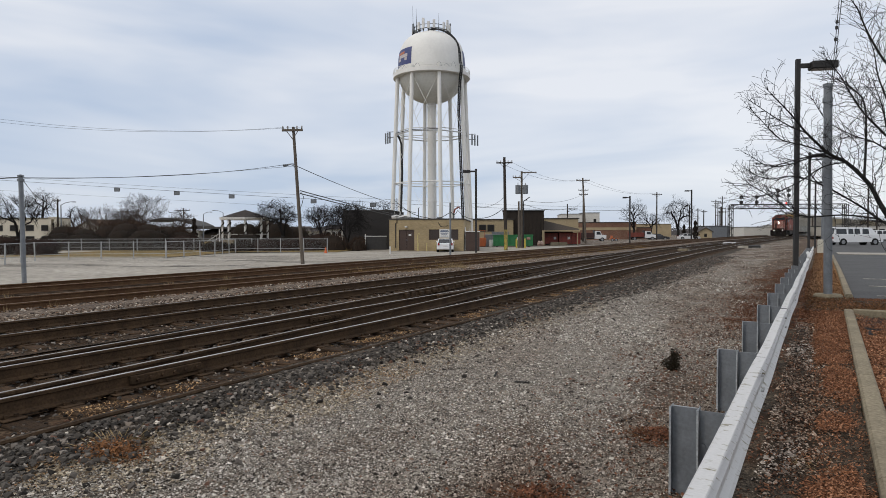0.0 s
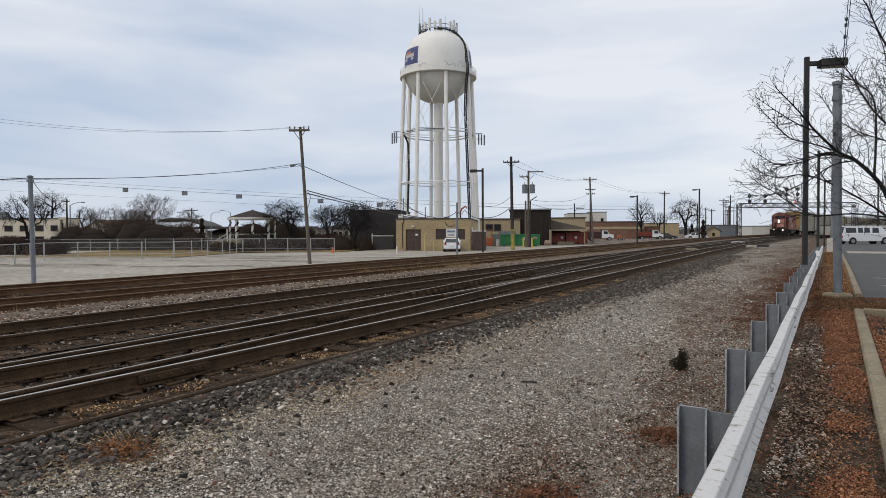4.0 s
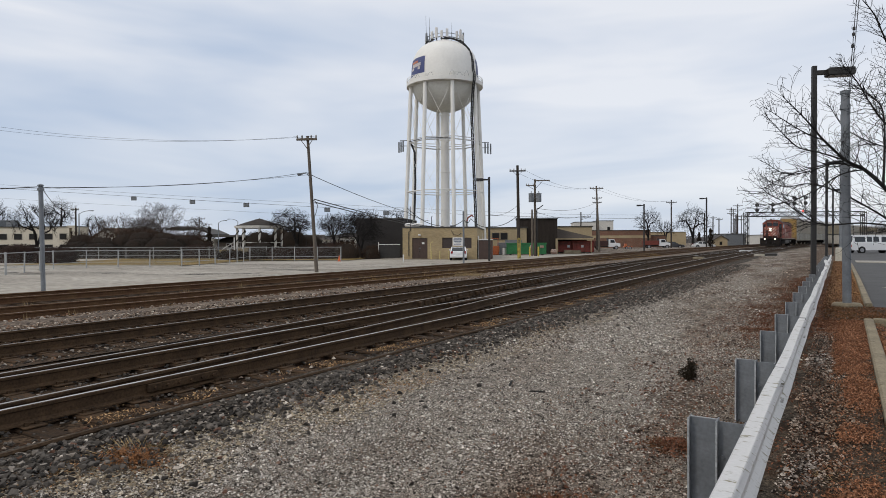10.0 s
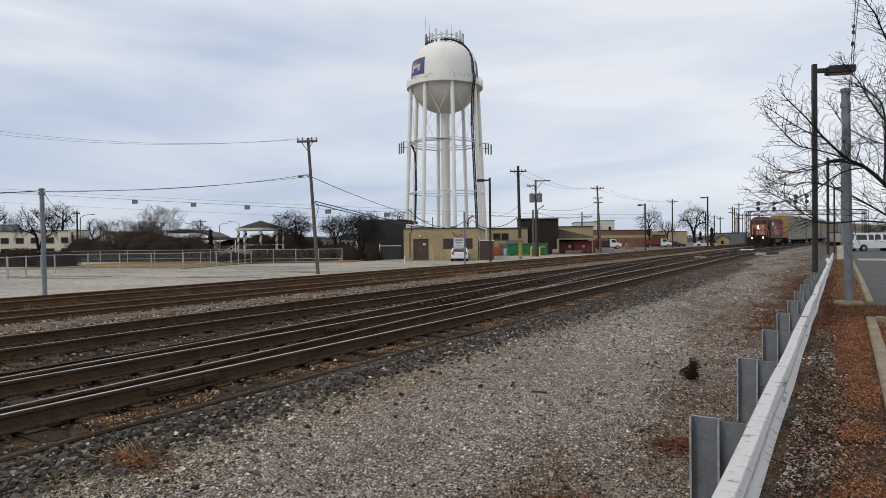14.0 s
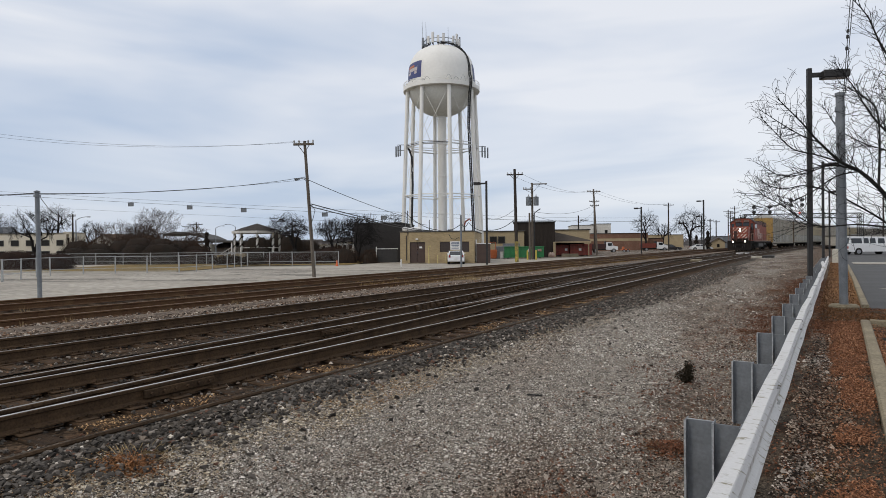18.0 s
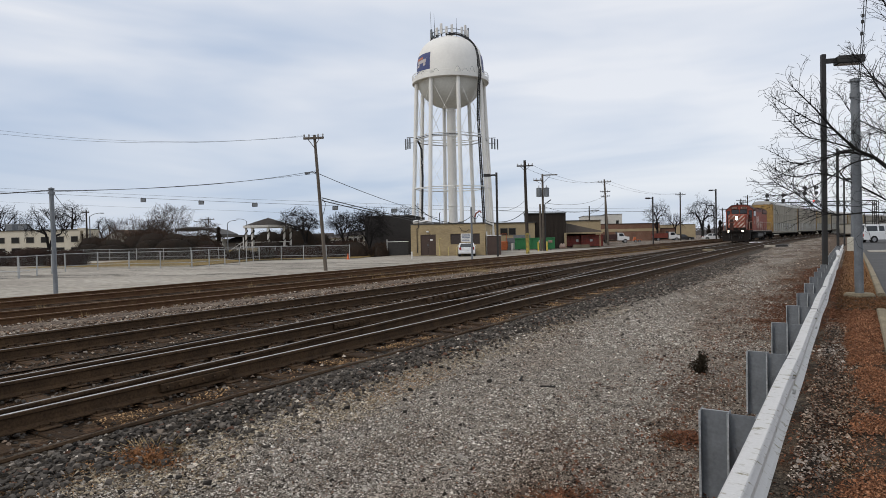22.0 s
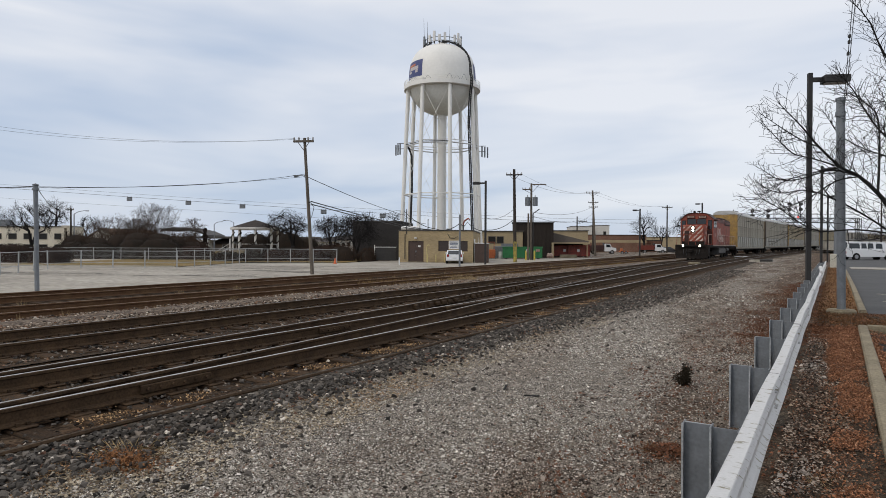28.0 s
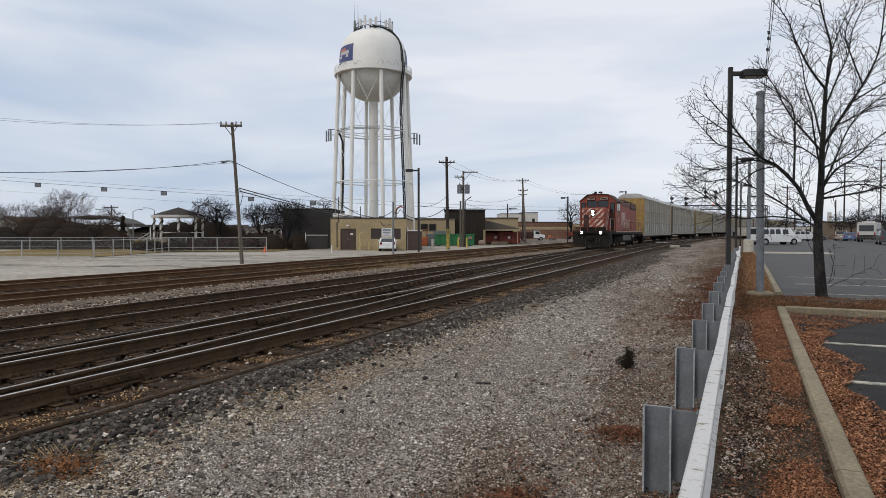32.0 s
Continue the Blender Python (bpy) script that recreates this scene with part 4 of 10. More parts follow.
for z, r in ((7.2, 0.06), (12.6, 0.07)):
    steel = TOWER_WHITE if z < 9 else material("catwalk_steel", (0.62, 0.62, 0.61), 0.6)
    for i in range(8):
        a, b = LEGS[i], LEGS[(i + 1) % 8]
        part("strut", Geo().rod(leg_at(a, z), leg_at(b, z), r, n=6), steel, tower)
        if z > 9:
            part("rail", Geo().rod(leg_at(a, z + 0.3), leg_at(b, z + 0.3), 0.04, n=6), steel, tower)
    for a in LEGS[::2]:
        part("spoke", Geo().rod(leg_at(a, z), (0.6 * math.sin(a), -0.6 * math.cos(a), z), 0.045, n=5), TOWER_WHITE, tower)
for i in range(8):
    a, b = LEGS[i], LEGS[(i + 1) % 8]
    for z0, z1, r in ((TC - 0.6, 12.7, 0.022), (12.5, 7.3, 0.012), (7.1, 0.4, 0.012)):
        part("tie_rod", Geo().rod(leg_at(a, z0), leg_at(b, z1), r, n=5), TOWER_WHITE, tower)
        part("tie_rod", Geo().rod(leg_at(b, z0), leg_at(a, z1), r, n=5), TOWER_WHITE, tower)
# town sign painted on the tank: a blue panel with an orange and white emblem
def tank_patch(a0, a1, z0, z1, lift):
    vs, fs, n, k = [], [], 8, 6
    for j in range(k + 1):
        z = z0 + (z1 - z0) * j / k
        rr = np.interp(z, [p[1] for p in shell[::-1]], [p[0] for p in shell[::-1]]) + lift
        for i in range(n + 1):
            a = radians(a0 + (a1 - a0) * i / n)
            vs.append((rr * math.sin(a), -rr * math.cos(a), z))
    for j in range(k):
        for i in range(n):
            fs.append((j * (n + 1) + i, j * (n + 1) + i + 1, (j + 1) * (n + 1) + i + 1, (j + 1) * (n + 1) + i))
    return Geo().add(vs, fs)


sign = part("sign_panel", tank_patch(-76, -29, TC + 0.5, TC + 2.35, 0.012), material("sign_blue", (0.035, 0.05, 0.16), 0.5, spots=(0.05, 0.065, 0.19), grain=1), tower, "dark blue painted sign panel")
part("emblem", tank_patch(-66, -46, TC + 1.75, TC + 2.02, 0.02), material("emblem_orange", (0.5, 0.16, 0.07), 0.5), sign, "orange emblem stripe")
part("emblem", tank_patch(-64, -38, TC + 1.35, TC + 1.72, 0.02), material("emblem_pale", (0.55, 0.5, 0.5), 0.5), sign, "pale emblem band")
part("emblem", tank_patch(-68, -57, TC + 1.05, TC + 1.30, 0.02), bpy.data.materials["emblem_pale"], sign)
part("emblem", tank_patch(-45, -39, TC + 1.0, TC + 1.33, 0.02), bpy.data.materials["emblem_pale"], sign)
# the crown of antennas
crown = part("antenna_ring", Geo().spin([(1.92, TC + 4.64), (1.99, TC + 4.64), (1.99, TC + 4.71), (1.92, TC + 4.71), (1.92, TC + 4.64)], 36).spin([(1.92, TC + 5.05), (1.98, TC + 5.05), (1.98, TC + 5.10), (1.92, TC + 5.10), (1.92, TC + 5.05)], 36), GALV, tower, "grey rail ring for the antennas")
for i in range(22):
    w = math.tau * i / 22 + 0.1
    p = Vector((1.96 * math.cos(w), 1.96 * math.sin(w), TC + 4.05))
    part("stanchion", Geo().rod(p, p + Vector((0, 0, 1.15)), 0.04, n=5), GALV, crown)
    h = (1.15, 0.75, 0.95, 1.3, 0.8)[i % 5]
    q = p * 1.07
    if i % 5 != 3:
        ant = part("panel_antenna", Geo().box(-0.14, -0.09, 0.5, 0.14, 0.09, 0.5 + h, Matrix.Translation((q.x, q.y, p.z)) @ Matrix.Rotation(w + math.pi / 2, 4, "Z"), 0.03), WHITE_STEEL if i % 6 else GALV, crown)
        part("bracket", Geo().rod((p.x, p.y, p.z + 0.75), (q.x, q.y, p.z + 0.75), 0.03, n=4).box(-0.08, -0.05, 0.3, 0.08, 0.05, 0.5, Matrix.Translation((q.x, q.y, p.z)) @ Matrix.Rotation(w, 4, "Z")), BLACK, ant, "dark mounting bracket")
    else:
        part("whip_antenna", Geo().rod(p + Vector((0, 0, 1)), p + Vector((0, 0, 2.2)), 0.025, 0.01, n=5), GALV, crown)
for x, top in ((-1.95, 7.6), (-1.55, 7.3)):
    part("whip_antenna", Geo().rod((x, -0.5, TC + 4.2), (x - 0.1, -0.5, TC + top), 0.03, 0.012, n=5), GALV, crown)
for w in (0.4, 1.9, 3.6, 4.6, 5.4):
    part("cable_jumper", Geo().pipe([(1.9 * math.cos(w + 0.12 * k), 1.9 * math.sin(w + 0.12 * k), TC + 4.55 - 0.12 * math.sin(0.6 * k)) for k in range(6)], 0.07, 5), CABLE, crown)
part("hatch", Geo().spin([(0.0, TC + 4.95), (0.5, TC + 4.91), (0.55, TC + 4.42)], 16), TOWER_WHITE, tower)
# the dark cable bundle over the dome, down the shell and along the leg
bundle = Geo()
pts = [(0.3, -2.1, TC + 4.51), (1.1, -1.9, TC + 4.42), (1.75, -1.75, TC + 4.21), (2.3, -1.65, TC + 3.86), (2.75, -1.6, TC + 3.37), (3.05, -1.65, TC + 2.76), (3.25, -1.8, TC + 1.89), (3.32, -1.9, TC + 0.93), (3.42, -2.3, TC + 0.65), (3.5, -2.72, TC + 0.3), (3.5, -2.75, TC - 0.35), (3.36, -2.5, TC - 1.2), (3.25, -2.4, TC - 2.6)]
la = LEGS[3]
for z in (15, 10, 6, 3.2, 1.6):
    q = leg_at(la, z)
    pts.append((q.x - 0.42, q.y - 0.1, z))
pts += [(leg_at(la, 1.2).x - 0.7, leg_at(la, 1.2).y, 1.15), (leg_at(la, 1.0).x - 1.2, leg_at(la, 1.0).y, 1.3)]
for side in (-0.085, 0.085):
    bundle.pipe([(x + side, y - 0.02 + side * 0.15, z) for x, y, z in pts], 0.075, 6)
for p, q in zip(pts, pts[1:]):
    for k in range(max(2, int((Vector(q) - Vector(p)).length / 0.55))):
        c = Vector(p).lerp(Vector(q), k / max(2, int((Vector(q) - Vector(p)).length / 0.55)))
        bundle.rod(c + Vector((-0.17, -0.03, 0)), c + Vector((0.17, -0.01, 0)), 0.03, n=4)
part("cable_run", bundle, CABLE, tower, "black cable bundle running down the tank and leg")
part("cable_run", Geo().pipe([(-4.0, -0.6, 12.8), (-3.7, -0.4, 12.5), (-3.42, -0.2, 11.7), (-3.38, 0.0, 8.6), (-3.5, 0.0, 5.0), (-3.58, 0.0, 2.4)], 0.12), CABLE, tower, "black cable bundle by the rear leg")
part("cable_run", Geo().pipe([leg_at(a, 12.72) * 1.0 + Vector((0, -0.12, 0)) for a in LEGS[0:3]], 0.04, 5), CABLE, tower, "black cable along the strut ring")
for sx in (-1, 1):
    a = LEGS[0] if sx < 0 else LEGS[4]
    q = leg_at(a, 12.3)
    ant = part("sector_antenna", Geo().rod(q, q + Vector((sx * 0.95, 0, 0)), 0.04, n=5).rod(q + Vector((0, 0, 0.6)), q + Vector((sx * 0.95, 0, 0.6)), 0.04, n=5), GALV, tower, "grey outrigger with panel antennas")
    for k in range(3):
        c = q + Vector((sx * (0.55 + 0.3 * k), -0.4 + 0.35 * k, -0.9))
        part("panel_antenna", Geo().box(c.x - 0.08, c.y - 0.06, c.z + 0.2, c.x + 0.08, c.y + 0.06, c.z + 1.4, b=0.02), GALV, ant)
part("sign_panel", tank_patch(74, 116, TC + 0.5, TC + 2.35, 0.012), bpy.data.materials["sign_blue"], tower, "second dark blue painted sign panel")

# ---- pump house at its foot ----
DARK_DOOR = material("brown_steel_door", (0.065, 0.038, 0.028), 0.6, spots=(0.05, 0.03, 0.024), grain=3)
DARK_GLASS = glass("dark_window", (0.02, 0.019, 0.018), 0.25)
DARK_GLASS.node_tree.nodes["Principled BSDF"].inputs["Specular IOR Level"].default_value = 0.2
TRIM_DARK = material("dark_roof_trim", (0.06, 0.055, 0.05), 0.7)
W0, D0 = 7.05, 58.5
house = thing("pump_house", town(-10.5, D0, -0.1), "low tan brick pump house with brown doors", "building")


def brick_material(name, base, mortar, w=0.22, h=0.075):
    m = bpy.data.materials.new(name)
    m.use_nodes = True
    n, l = m.node_tree.nodes, m.node_tree.links
    b = n["Principled BSDF"]
    b.inputs["Roughness"].default_value = 0.9
    tc, sep, add, cmb = n.new("ShaderNodeTexCoord"), n.new("ShaderNodeSeparateXYZ"), n.new("ShaderNodeMath"), n.new("ShaderNodeCombineXYZ")
    l.new(tc.outputs["Object"], sep.inputs[0])
    l.new(sep.outputs[0], add.inputs[0])
    l.new(sep.outputs[1], add.inputs[1])
    l.new(add.outputs[0], cmb.inputs[0])
    l.new(sep.outputs[2], cmb.inputs[1])
    t = n.new("ShaderNodeTexBrick")
    t.inputs["Scale"].default_value = 1.0
    t.inputs["Brick Width"].default_value, t.inputs["Row Height"].default_value, t.inputs["Mortar Size"].default_value = w, h, 0.006
    t.inputs["Color1"].default_value = (*base, 1)
    t.inputs["Color2"].default_value = (*[c * 0.78 for c in base], 1)
    t.inputs["Mortar"].default_value = (*mortar, 1)
    l.new(cmb.outputs[0], t.inputs["Vector"])
    nz = n.new("ShaderNodeTexNoise")
    nz.inputs["Scale"].default_value, nz.inputs["Detail"].default_value = 0.7, 5
    l.new(tc.outputs["Object"], nz.inputs["Vector"])
    mr = n.new("ShaderNodeMapRange")
    mr.inputs["From Min"].default_value, mr.inputs["From Max"].default_value = 0.3, 0.7
    mr.inputs["To Min"].default_value, mr.inputs["To Max"].default_value = 0.82, 1.12
    l.new(nz.outputs[0], mr.inputs["Value"])
    hs = n.new("ShaderNodeHueSaturation")
    l.new(t.outputs["Color"], hs.inputs["Color"])
    l.new(mr.outputs[0], hs.inputs["Value"])
    l.new(hs.outputs[0], b.inputs["Base Color"])
    bp = n.new("ShaderNodeBump")
    bp.inputs["Strength"].default_value, bp.inputs["Distance"].default_value = 0.4, 0.01
    l.new(t.outputs["Fac"], bp.inputs["Height"])
    bp.invert = True
    l.new(bp.outputs[0], b.inputs["Normal"])
    return m


TAN = brick_material("tan_brick_wall", (0.42, 0.32, 0.175), (0.36, 0.30, 0.20))


def wall_with_holes(w, h, holes, t=0.25):
    """A front wall from x=0 to w, in one piece, with openings [(x0, z0, x1, z1)] through it, its face at y=0."""
    xs = sorted({0, w, *[a for o in holes for a in (o[0], o[2])]})
    zs = sorted({0, h, *[a for o in holes for a in (o[1], o[3])]})
    full = {(i, k) for i in range(len(xs) - 1) for k in range(len(zs) - 1)
            if not any(o[0] < (xs[i] + xs[i + 1]) / 2 < o[2] and o[1] < (zs[k] + zs[k + 1]) / 2 < o[3] for o in holes)}
    g = Geo()
    n = len(zs)
    g.v = [(x, y, z) for y in (0, t) for x in xs for z in zs]
    back = len(xs) * n
    at = lambda i, k, j=0: i * n + k + j * back
    for i, k in full:
        g.f.append((at(i, k), at(i + 1, k), at(i + 1, k + 1), at(i, k + 1)))
        g.f.append((at(i, k + 1, 1), at(i + 1, k + 1, 1), at(i + 1, k, 1), at(i, k, 1)))
        for di, dk, a, b in ((-1, 0, (i, k), (i, k + 1)), (1, 0, (i + 1, k), (i + 1, k + 1)), (0, -1, (i, k), (i + 1, k)), (0, 1, (i, k + 1), (i + 1, k + 1))):
            if (i + di, k + dk) not in full:
                g.f.append((at(*a), at(*b), at(*b, 1), at(*a, 1)))
    return g


holes = [(0.92, 0.0, 2.38, 2.02), (3.78, 1.05, 4.75, 2.03), (5.75, 1.05, 6.55, 2.03)]
part("front_wall", wall_with_holes(W0, 2.95, holes), TAN, house)
part("side_wall", Geo().box(W0 - 0.25, 0.252, 0, W0, 16, 2.95), TAN, house)
part("side_wall", Geo().box(0, 0.252, 0, 0.25, 16, 2.95), TAN, house)
part("back_wall", Geo().box(0.252, 15.75, 0, W0 - 0.252, 16, 2.95), TAN, house)
part("roof", Geo().box(0.26, 0.26, 2.6, W0 - 0.26, 15.74, 2.75), TRIM_DARK, house)
part("coping", Geo().box(-0.06, -0.06, 2.953, W0 + 0.06, 0.3, 3.06, b=0.01).box(W0 - 0.3, 0.302, 2.953, W0 + 0.06, 16.05, 3.06, b=0.01), TRIM_DARK, house)
for x0, x1 in ((0.95, 1.635), (1.645, 2.35)):
    d = part("door", Geo().box(x0, 0.08, 0.02, x1, 0.13, 1.99, b=0.006), DARK_DOOR, house, "brown steel door leaf")
    part("handle", Geo().box(1.66 if x1 > 2 else 1.57, 0.04, 0.95, 1.70 if x1 > 2 else 1.61, 0.08, 1.1, b=0.005), GALV, d)
    if x1 > 2:
        part("notice", Geo().box(1.83, 0.072, 1.43, 2.08, 0.079, 1.60), WHITE_STEEL, d, "small white notice")
part("door_frame", Geo().box(0.9, 0.03, 0, 0.95, 0.2, 2.05).box(2.35, 0.03, 0, 2.40, 0.2, 2.05).box(0.9, 0.03, 1.995, 2.40, 0.2, 2.05), DARK_DOOR, house)
for x0, z0, x1, z1 in holes[1:]:
    win = part("window", Geo().box(x0, 0.06, z0, x0 + 0.05, 0.12, z1).box(x1 - 0.05, 0.06, z0, x1, 0.12, z1).box(x0 + 0.05, 0.06, z0, x1 - 0.05, 0.12, z0 + 0.05).box(x0 + 0.05, 0.06, z1 - 0.05, x1 - 0.05, 0.12, z1), DARK_DOOR, house)
    part("pane", Geo().box(x0 + 0.05, 0.085, z0 + 0.05, x1 - 0.05, 0.1, z1 - 0.05), material("boarded_window", (0.045, 0.03, 0.024), 0.4), win, "dark boarded window")
notice = part("notice_board", Geo().box(4.77, -0.04, 1.27, 5.72, 0.0, 2.05, b=0.005), WHITE_STEEL, house, "white notice board with unreadable lines")
for i, (a, b, hh) in enumerate(((4.9, 5.6, 0.06), (4.85, 5.64, 0.09), (4.88, 5.6, 0.06), (4.95, 5.5, 0.05), (4.9, 5.58, 0.05))):
    part("text_bar", Geo().box(a, -0.046, 1.9 - i * 0.13, b, -0.04, 1.9 - i * 0.13 + hh), material("notice_ink", (0.10, 0.13, 0.2), 0.7) if i == 0 else bpy.data.materials["notice_ink"], notice)
part("wall_light", Geo().box(1.5, -0.22, 2.22, 1.75, 0.0, 2.36, b=0.03), WHITE_STEEL, house, "white flood light over the doors")
part("conduit", Geo().pipe([(0.6, -0.05, 0.3), (0.6, -0.05, 2.6), (0.75, -0.05, 2.7), (0.75, -0.05, 5.0)], 0.035), BLACK, house)
part("conduit", Geo().pipe([(4.65, -0.06, 2.7), (4.9, -0.1, 2.3), (5.3, -0.1, 2.25), (5.6, -0.06, 2.45)], 0.03), CABLE, house, "looped black cable on the wall")
part("conduit", Geo().pipe([(W0 + 0.12, 0.4, 0.1), (W0 + 0.12, 0.4, 1.9), (W0 + 0.12, 0.5, 2.2)], 0.06), WHITE_STEEL, house)
part("step", Geo().box(0.8, -0.35, 0, 2.5, 0.0, 0.06, b=0.01), KERB, house)
PIPE_Y = material("pale_yellow_pipe", (0.55, 0.45, 0.2), 0.6)
for i, x in enumerate((2.85, 3.65, 4.45)):
    solo("bollard", Geo().rod((0, 0, 0), (0, 0, 0.75), 0.05, n=10).spin([(0.05, 0.75), (0.03, 0.79), (0, 0.8)], 10), PIPE_Y, "pale yellow steel bollard before the brick wall", "bollard", town(-10.5 + x, D0 - 0.7, -0.1), group="yellow bollards")
solo("vent_pipe", Geo().pipe([(0, 0, 0), (0, 0, 1.45), (0.05, 0, 1.6), (0.16, 0, 1.65), (0.22, 0, 1.55)], 0.04, 8), PIPE_Y, "yellow gooseneck vent pipe before the pump house", "pipe", town(-10.5 + 2.75, D0 - 0.4, -0.1))

# dark block of a building behind it, with a gate in front
CHARCOAL = brick_material("charcoal_brick", (0.030, 0.027, 0.026), (0.022, 0.02, 0.02))
dark = thing("dark_building", town(px(-284, 66), 66, -0.1), "plain dark charcoal brick building without windows", "building")
part("wall", Geo().box(0, 0, 0, 5.15, 9, 4.1), CHARCOAL, dark)
part("roof", Geo().box(-0.05, -0.05, 4.102, 5.2, 9.05, 4.2, b=0.01), TRIM_DARK, dark)
gate = thing("screen_fence", town(px(-243, 60.5), 60.5, -0.1), "dark screened fence panel with a white top rail", "fence")
part("screen", Geo().box(0.0, 0, 0.1, 2.1, 0.03, 1.35), BLACK, gate)
part("top_rail", Geo().rod((-0.05, 0, 1.4), (2.15, 0, 1.4), 0.035, n=6), WHITE_STEEL, gate)
part("post", Geo().rod((0, 0, 0), (0, 0, 1.62), 0.04, n=6), WHITE_STEEL, gate)


# ---- the train ----
RED = material("faded_red_paint", (0.30, 0.056, 0.027), 0.65, spots=(0.14, 0.033, 0.021), grain=1.6, amount=0.4, fine=14, bump=0.06)
RED_DARK = material("grimy_dark_red", (0.14, 0.035, 0.025), 0.65, spots=(0.07, 0.03, 0.025), grain=1.5, amount=0.5, fine=14, bump=0.08)
STRIPE = material("faded_white_stripe", (0.44, 0.33, 0.27), 0.65, spots=(0.27, 0.15, 0.11), grain=2, amount=0.3, fine=20, bump=0.03)
GRIME = material("black_grime", (0.012, 0.010, 0.009), 0.85, spots=(0.024, 0.019, 0.016), grain=1.6, amount=0.7, fine=15, bump=0.3)
TANK_GREY = material("grey_fuel_tank", (0.10, 0.098, 0.095), 0.6, 0.3, spots=(0.05, 0.046, 0.043), grain=1.4)
LAMP = glow("lit_headlight", (1.0, 0.90, 0.74), 9.0)
LOCO_GLASS = glass("cab_window", (0.015, 0.015, 0.018))
CAR_YELLOW = material("faded_yellow_paint", (0.37, 0.225, 0.062), 0.65, spots=(0.21, 0.14, 0.06), grain=1.2, amount=0.4, fine=12)
CAR_BROWN = material("grimy_brown_end", (0.10, 0.075, 0.055), 0.75, spots=(0.06, 0.05, 0.04), grain=1.2)
PANEL = material("galvanised_rack_panel", (0.37, 0.34, 0.275), 0.65, 0.1, spots=(0.26, 0.23, 0.175), grain=0.7, amount=0.3, fine=10, bump=0.1, per_object=0.14, stretch=(1, 1, 0.4))
PANEL_LOW = material("marked_rack_panel", (0.50, 0.485, 0.43), 0.6, 0.1, spots=(0.07, 0.075, 0.065), grain=1.2, amount=0.6, fine=9, bump=0.1, per_object=0.2, stretch=(1, 1.6, 0.4))
ROOF = material("dull_metal_roof", (0.47, 0.47, 0.46), 0.5, 0.2, spots=(0.36, 0.35, 0.33), grain=0.8)


def clip(poly, lo, hi, axis):
    """Cuts a flat outline to lo..hi along one axis."""
    for sign, lim in ((1, lo), (-1, -hi)):
        out = []
        for i, p in enumerate(poly):
            q = poly[(i + 1) % len(poly)]
            a, b = sign * p[axis] - lim, sign * q[axis] - lim
            if a >= 0:
                out.append(p)
            if a * b < 0:
                s = a / (a - b)
                out.append(tuple(p[k] + (q[k] - p[k]) * s for k in (0, 1)))
        poly = out
        if len(poly) < 3:
            return []
    return poly


WHEELS = []   # (wheelset, its place) for turning


def wheelset(owner, y, z=0.51, r=0.51):
    g = Geo()
    for s in (-1, 1):
        m = 0.752 * s
        g.rod((m - 0.065, 0, 0), (m + 0.065, 0, 0), r, n=22)
        g.rod((m - s * 0.09, 0, 0), (m - s * 0.065, 0, 0), r + 0.03, n=22)
        for k in range(3):
            a = math.tau * k / 3
            g.box(m + s * 0.065, 0.2 * math.cos(a) - 0.06, 0.2 * math.sin(a) - 0.06, m + s * 0.085, 0.2 * math.cos(a) + 0.06, 0.2 * math.sin(a) + 0.06)
    g.rod((-0.9, 0, 0), (0.9, 0, 0), 0.09, n=10)
    w = part("wheelset", g, GRIME, owner, at=Matrix.Translation((0, y, z)))
    WHEELS.append((w, (0, y, z), r))
    return w


def truck(owner, y, base, big):
    for s in (-1, 1):
        g = Geo().box(s * 1.0 - 0.07, y - base / 2 - 0.35, 0.42, s * 1.0 + 0.07, y + base / 2 + 0.35, 0.72, b=0.03)
        g.box(s * 1.0 - 0.1, y - 0.4, 0.28, s * 1.0 + 0.1, y + 0.4, 0.85, b=0.04)
        for e in (-1, 1):
            g.box(s * 1.04 - 0.12, y + e * base / 2 - 0.17, 0.36, s * 1.04 + 0.12, y + e * base / 2 + 0.17, 0.70, b=0.03)
            if big:
                g.rod((s * 1.12, y + e * 0.6, 0.45), (s * 1.12, y + e * 0.6, 0.95), 0.09, n=8)
        part("sideframe", g, GRIME, owner)
    part("bolster", Geo().box(-0.95, y - 0.25, 0.5, 0.95, y + 0.25, 1.1, b=0.03), GRIME, owner)
    for e in (-1, 0, 1) if big else (-1, 1):
        wheelset(owner, y + e * base / 2)


LOCO_LEN, CAR_LEN, CARS = 23.3, 28.6, 9
BIG = 1.06   # the locomotive is drawn at 1 and brought to its size at the end
SOOT = material("sooty_red_brown", (0.055, 0.022, 0.016), 0.8, spots=(0.02, 0.014, 0.012), grain=1.8, amount=0.5, fine=16, bump=0.15)
LETTER = material("worn_white_lettering", (0.60, 0.50, 0.44), 0.65, spots=(0.30, 0.12, 0.08), grain=2.6, amount=0.4, fine=18, bump=0.03, ramp_at=(0.44, 0.60))
loco = thing("locomotive", Matrix.Identity(4), "red diesel locomotive with white diagonal nose stripes and lit headlights", "locomotive")
part("frame", Geo().box(-1.55, 0.75, 1.22, 1.55, 20.6, 1.5, b=0.02), GRIME, loco, "dark grimy underframe")
for s in (-1, 1):
    part("walkway_edge", Geo().box(s * 1.555 - 0.015, 3.4, 1.40, s * 1.555 + 0.015, 20.5, 1.50), STRIPE, loco, "pale walkway edge stripe")
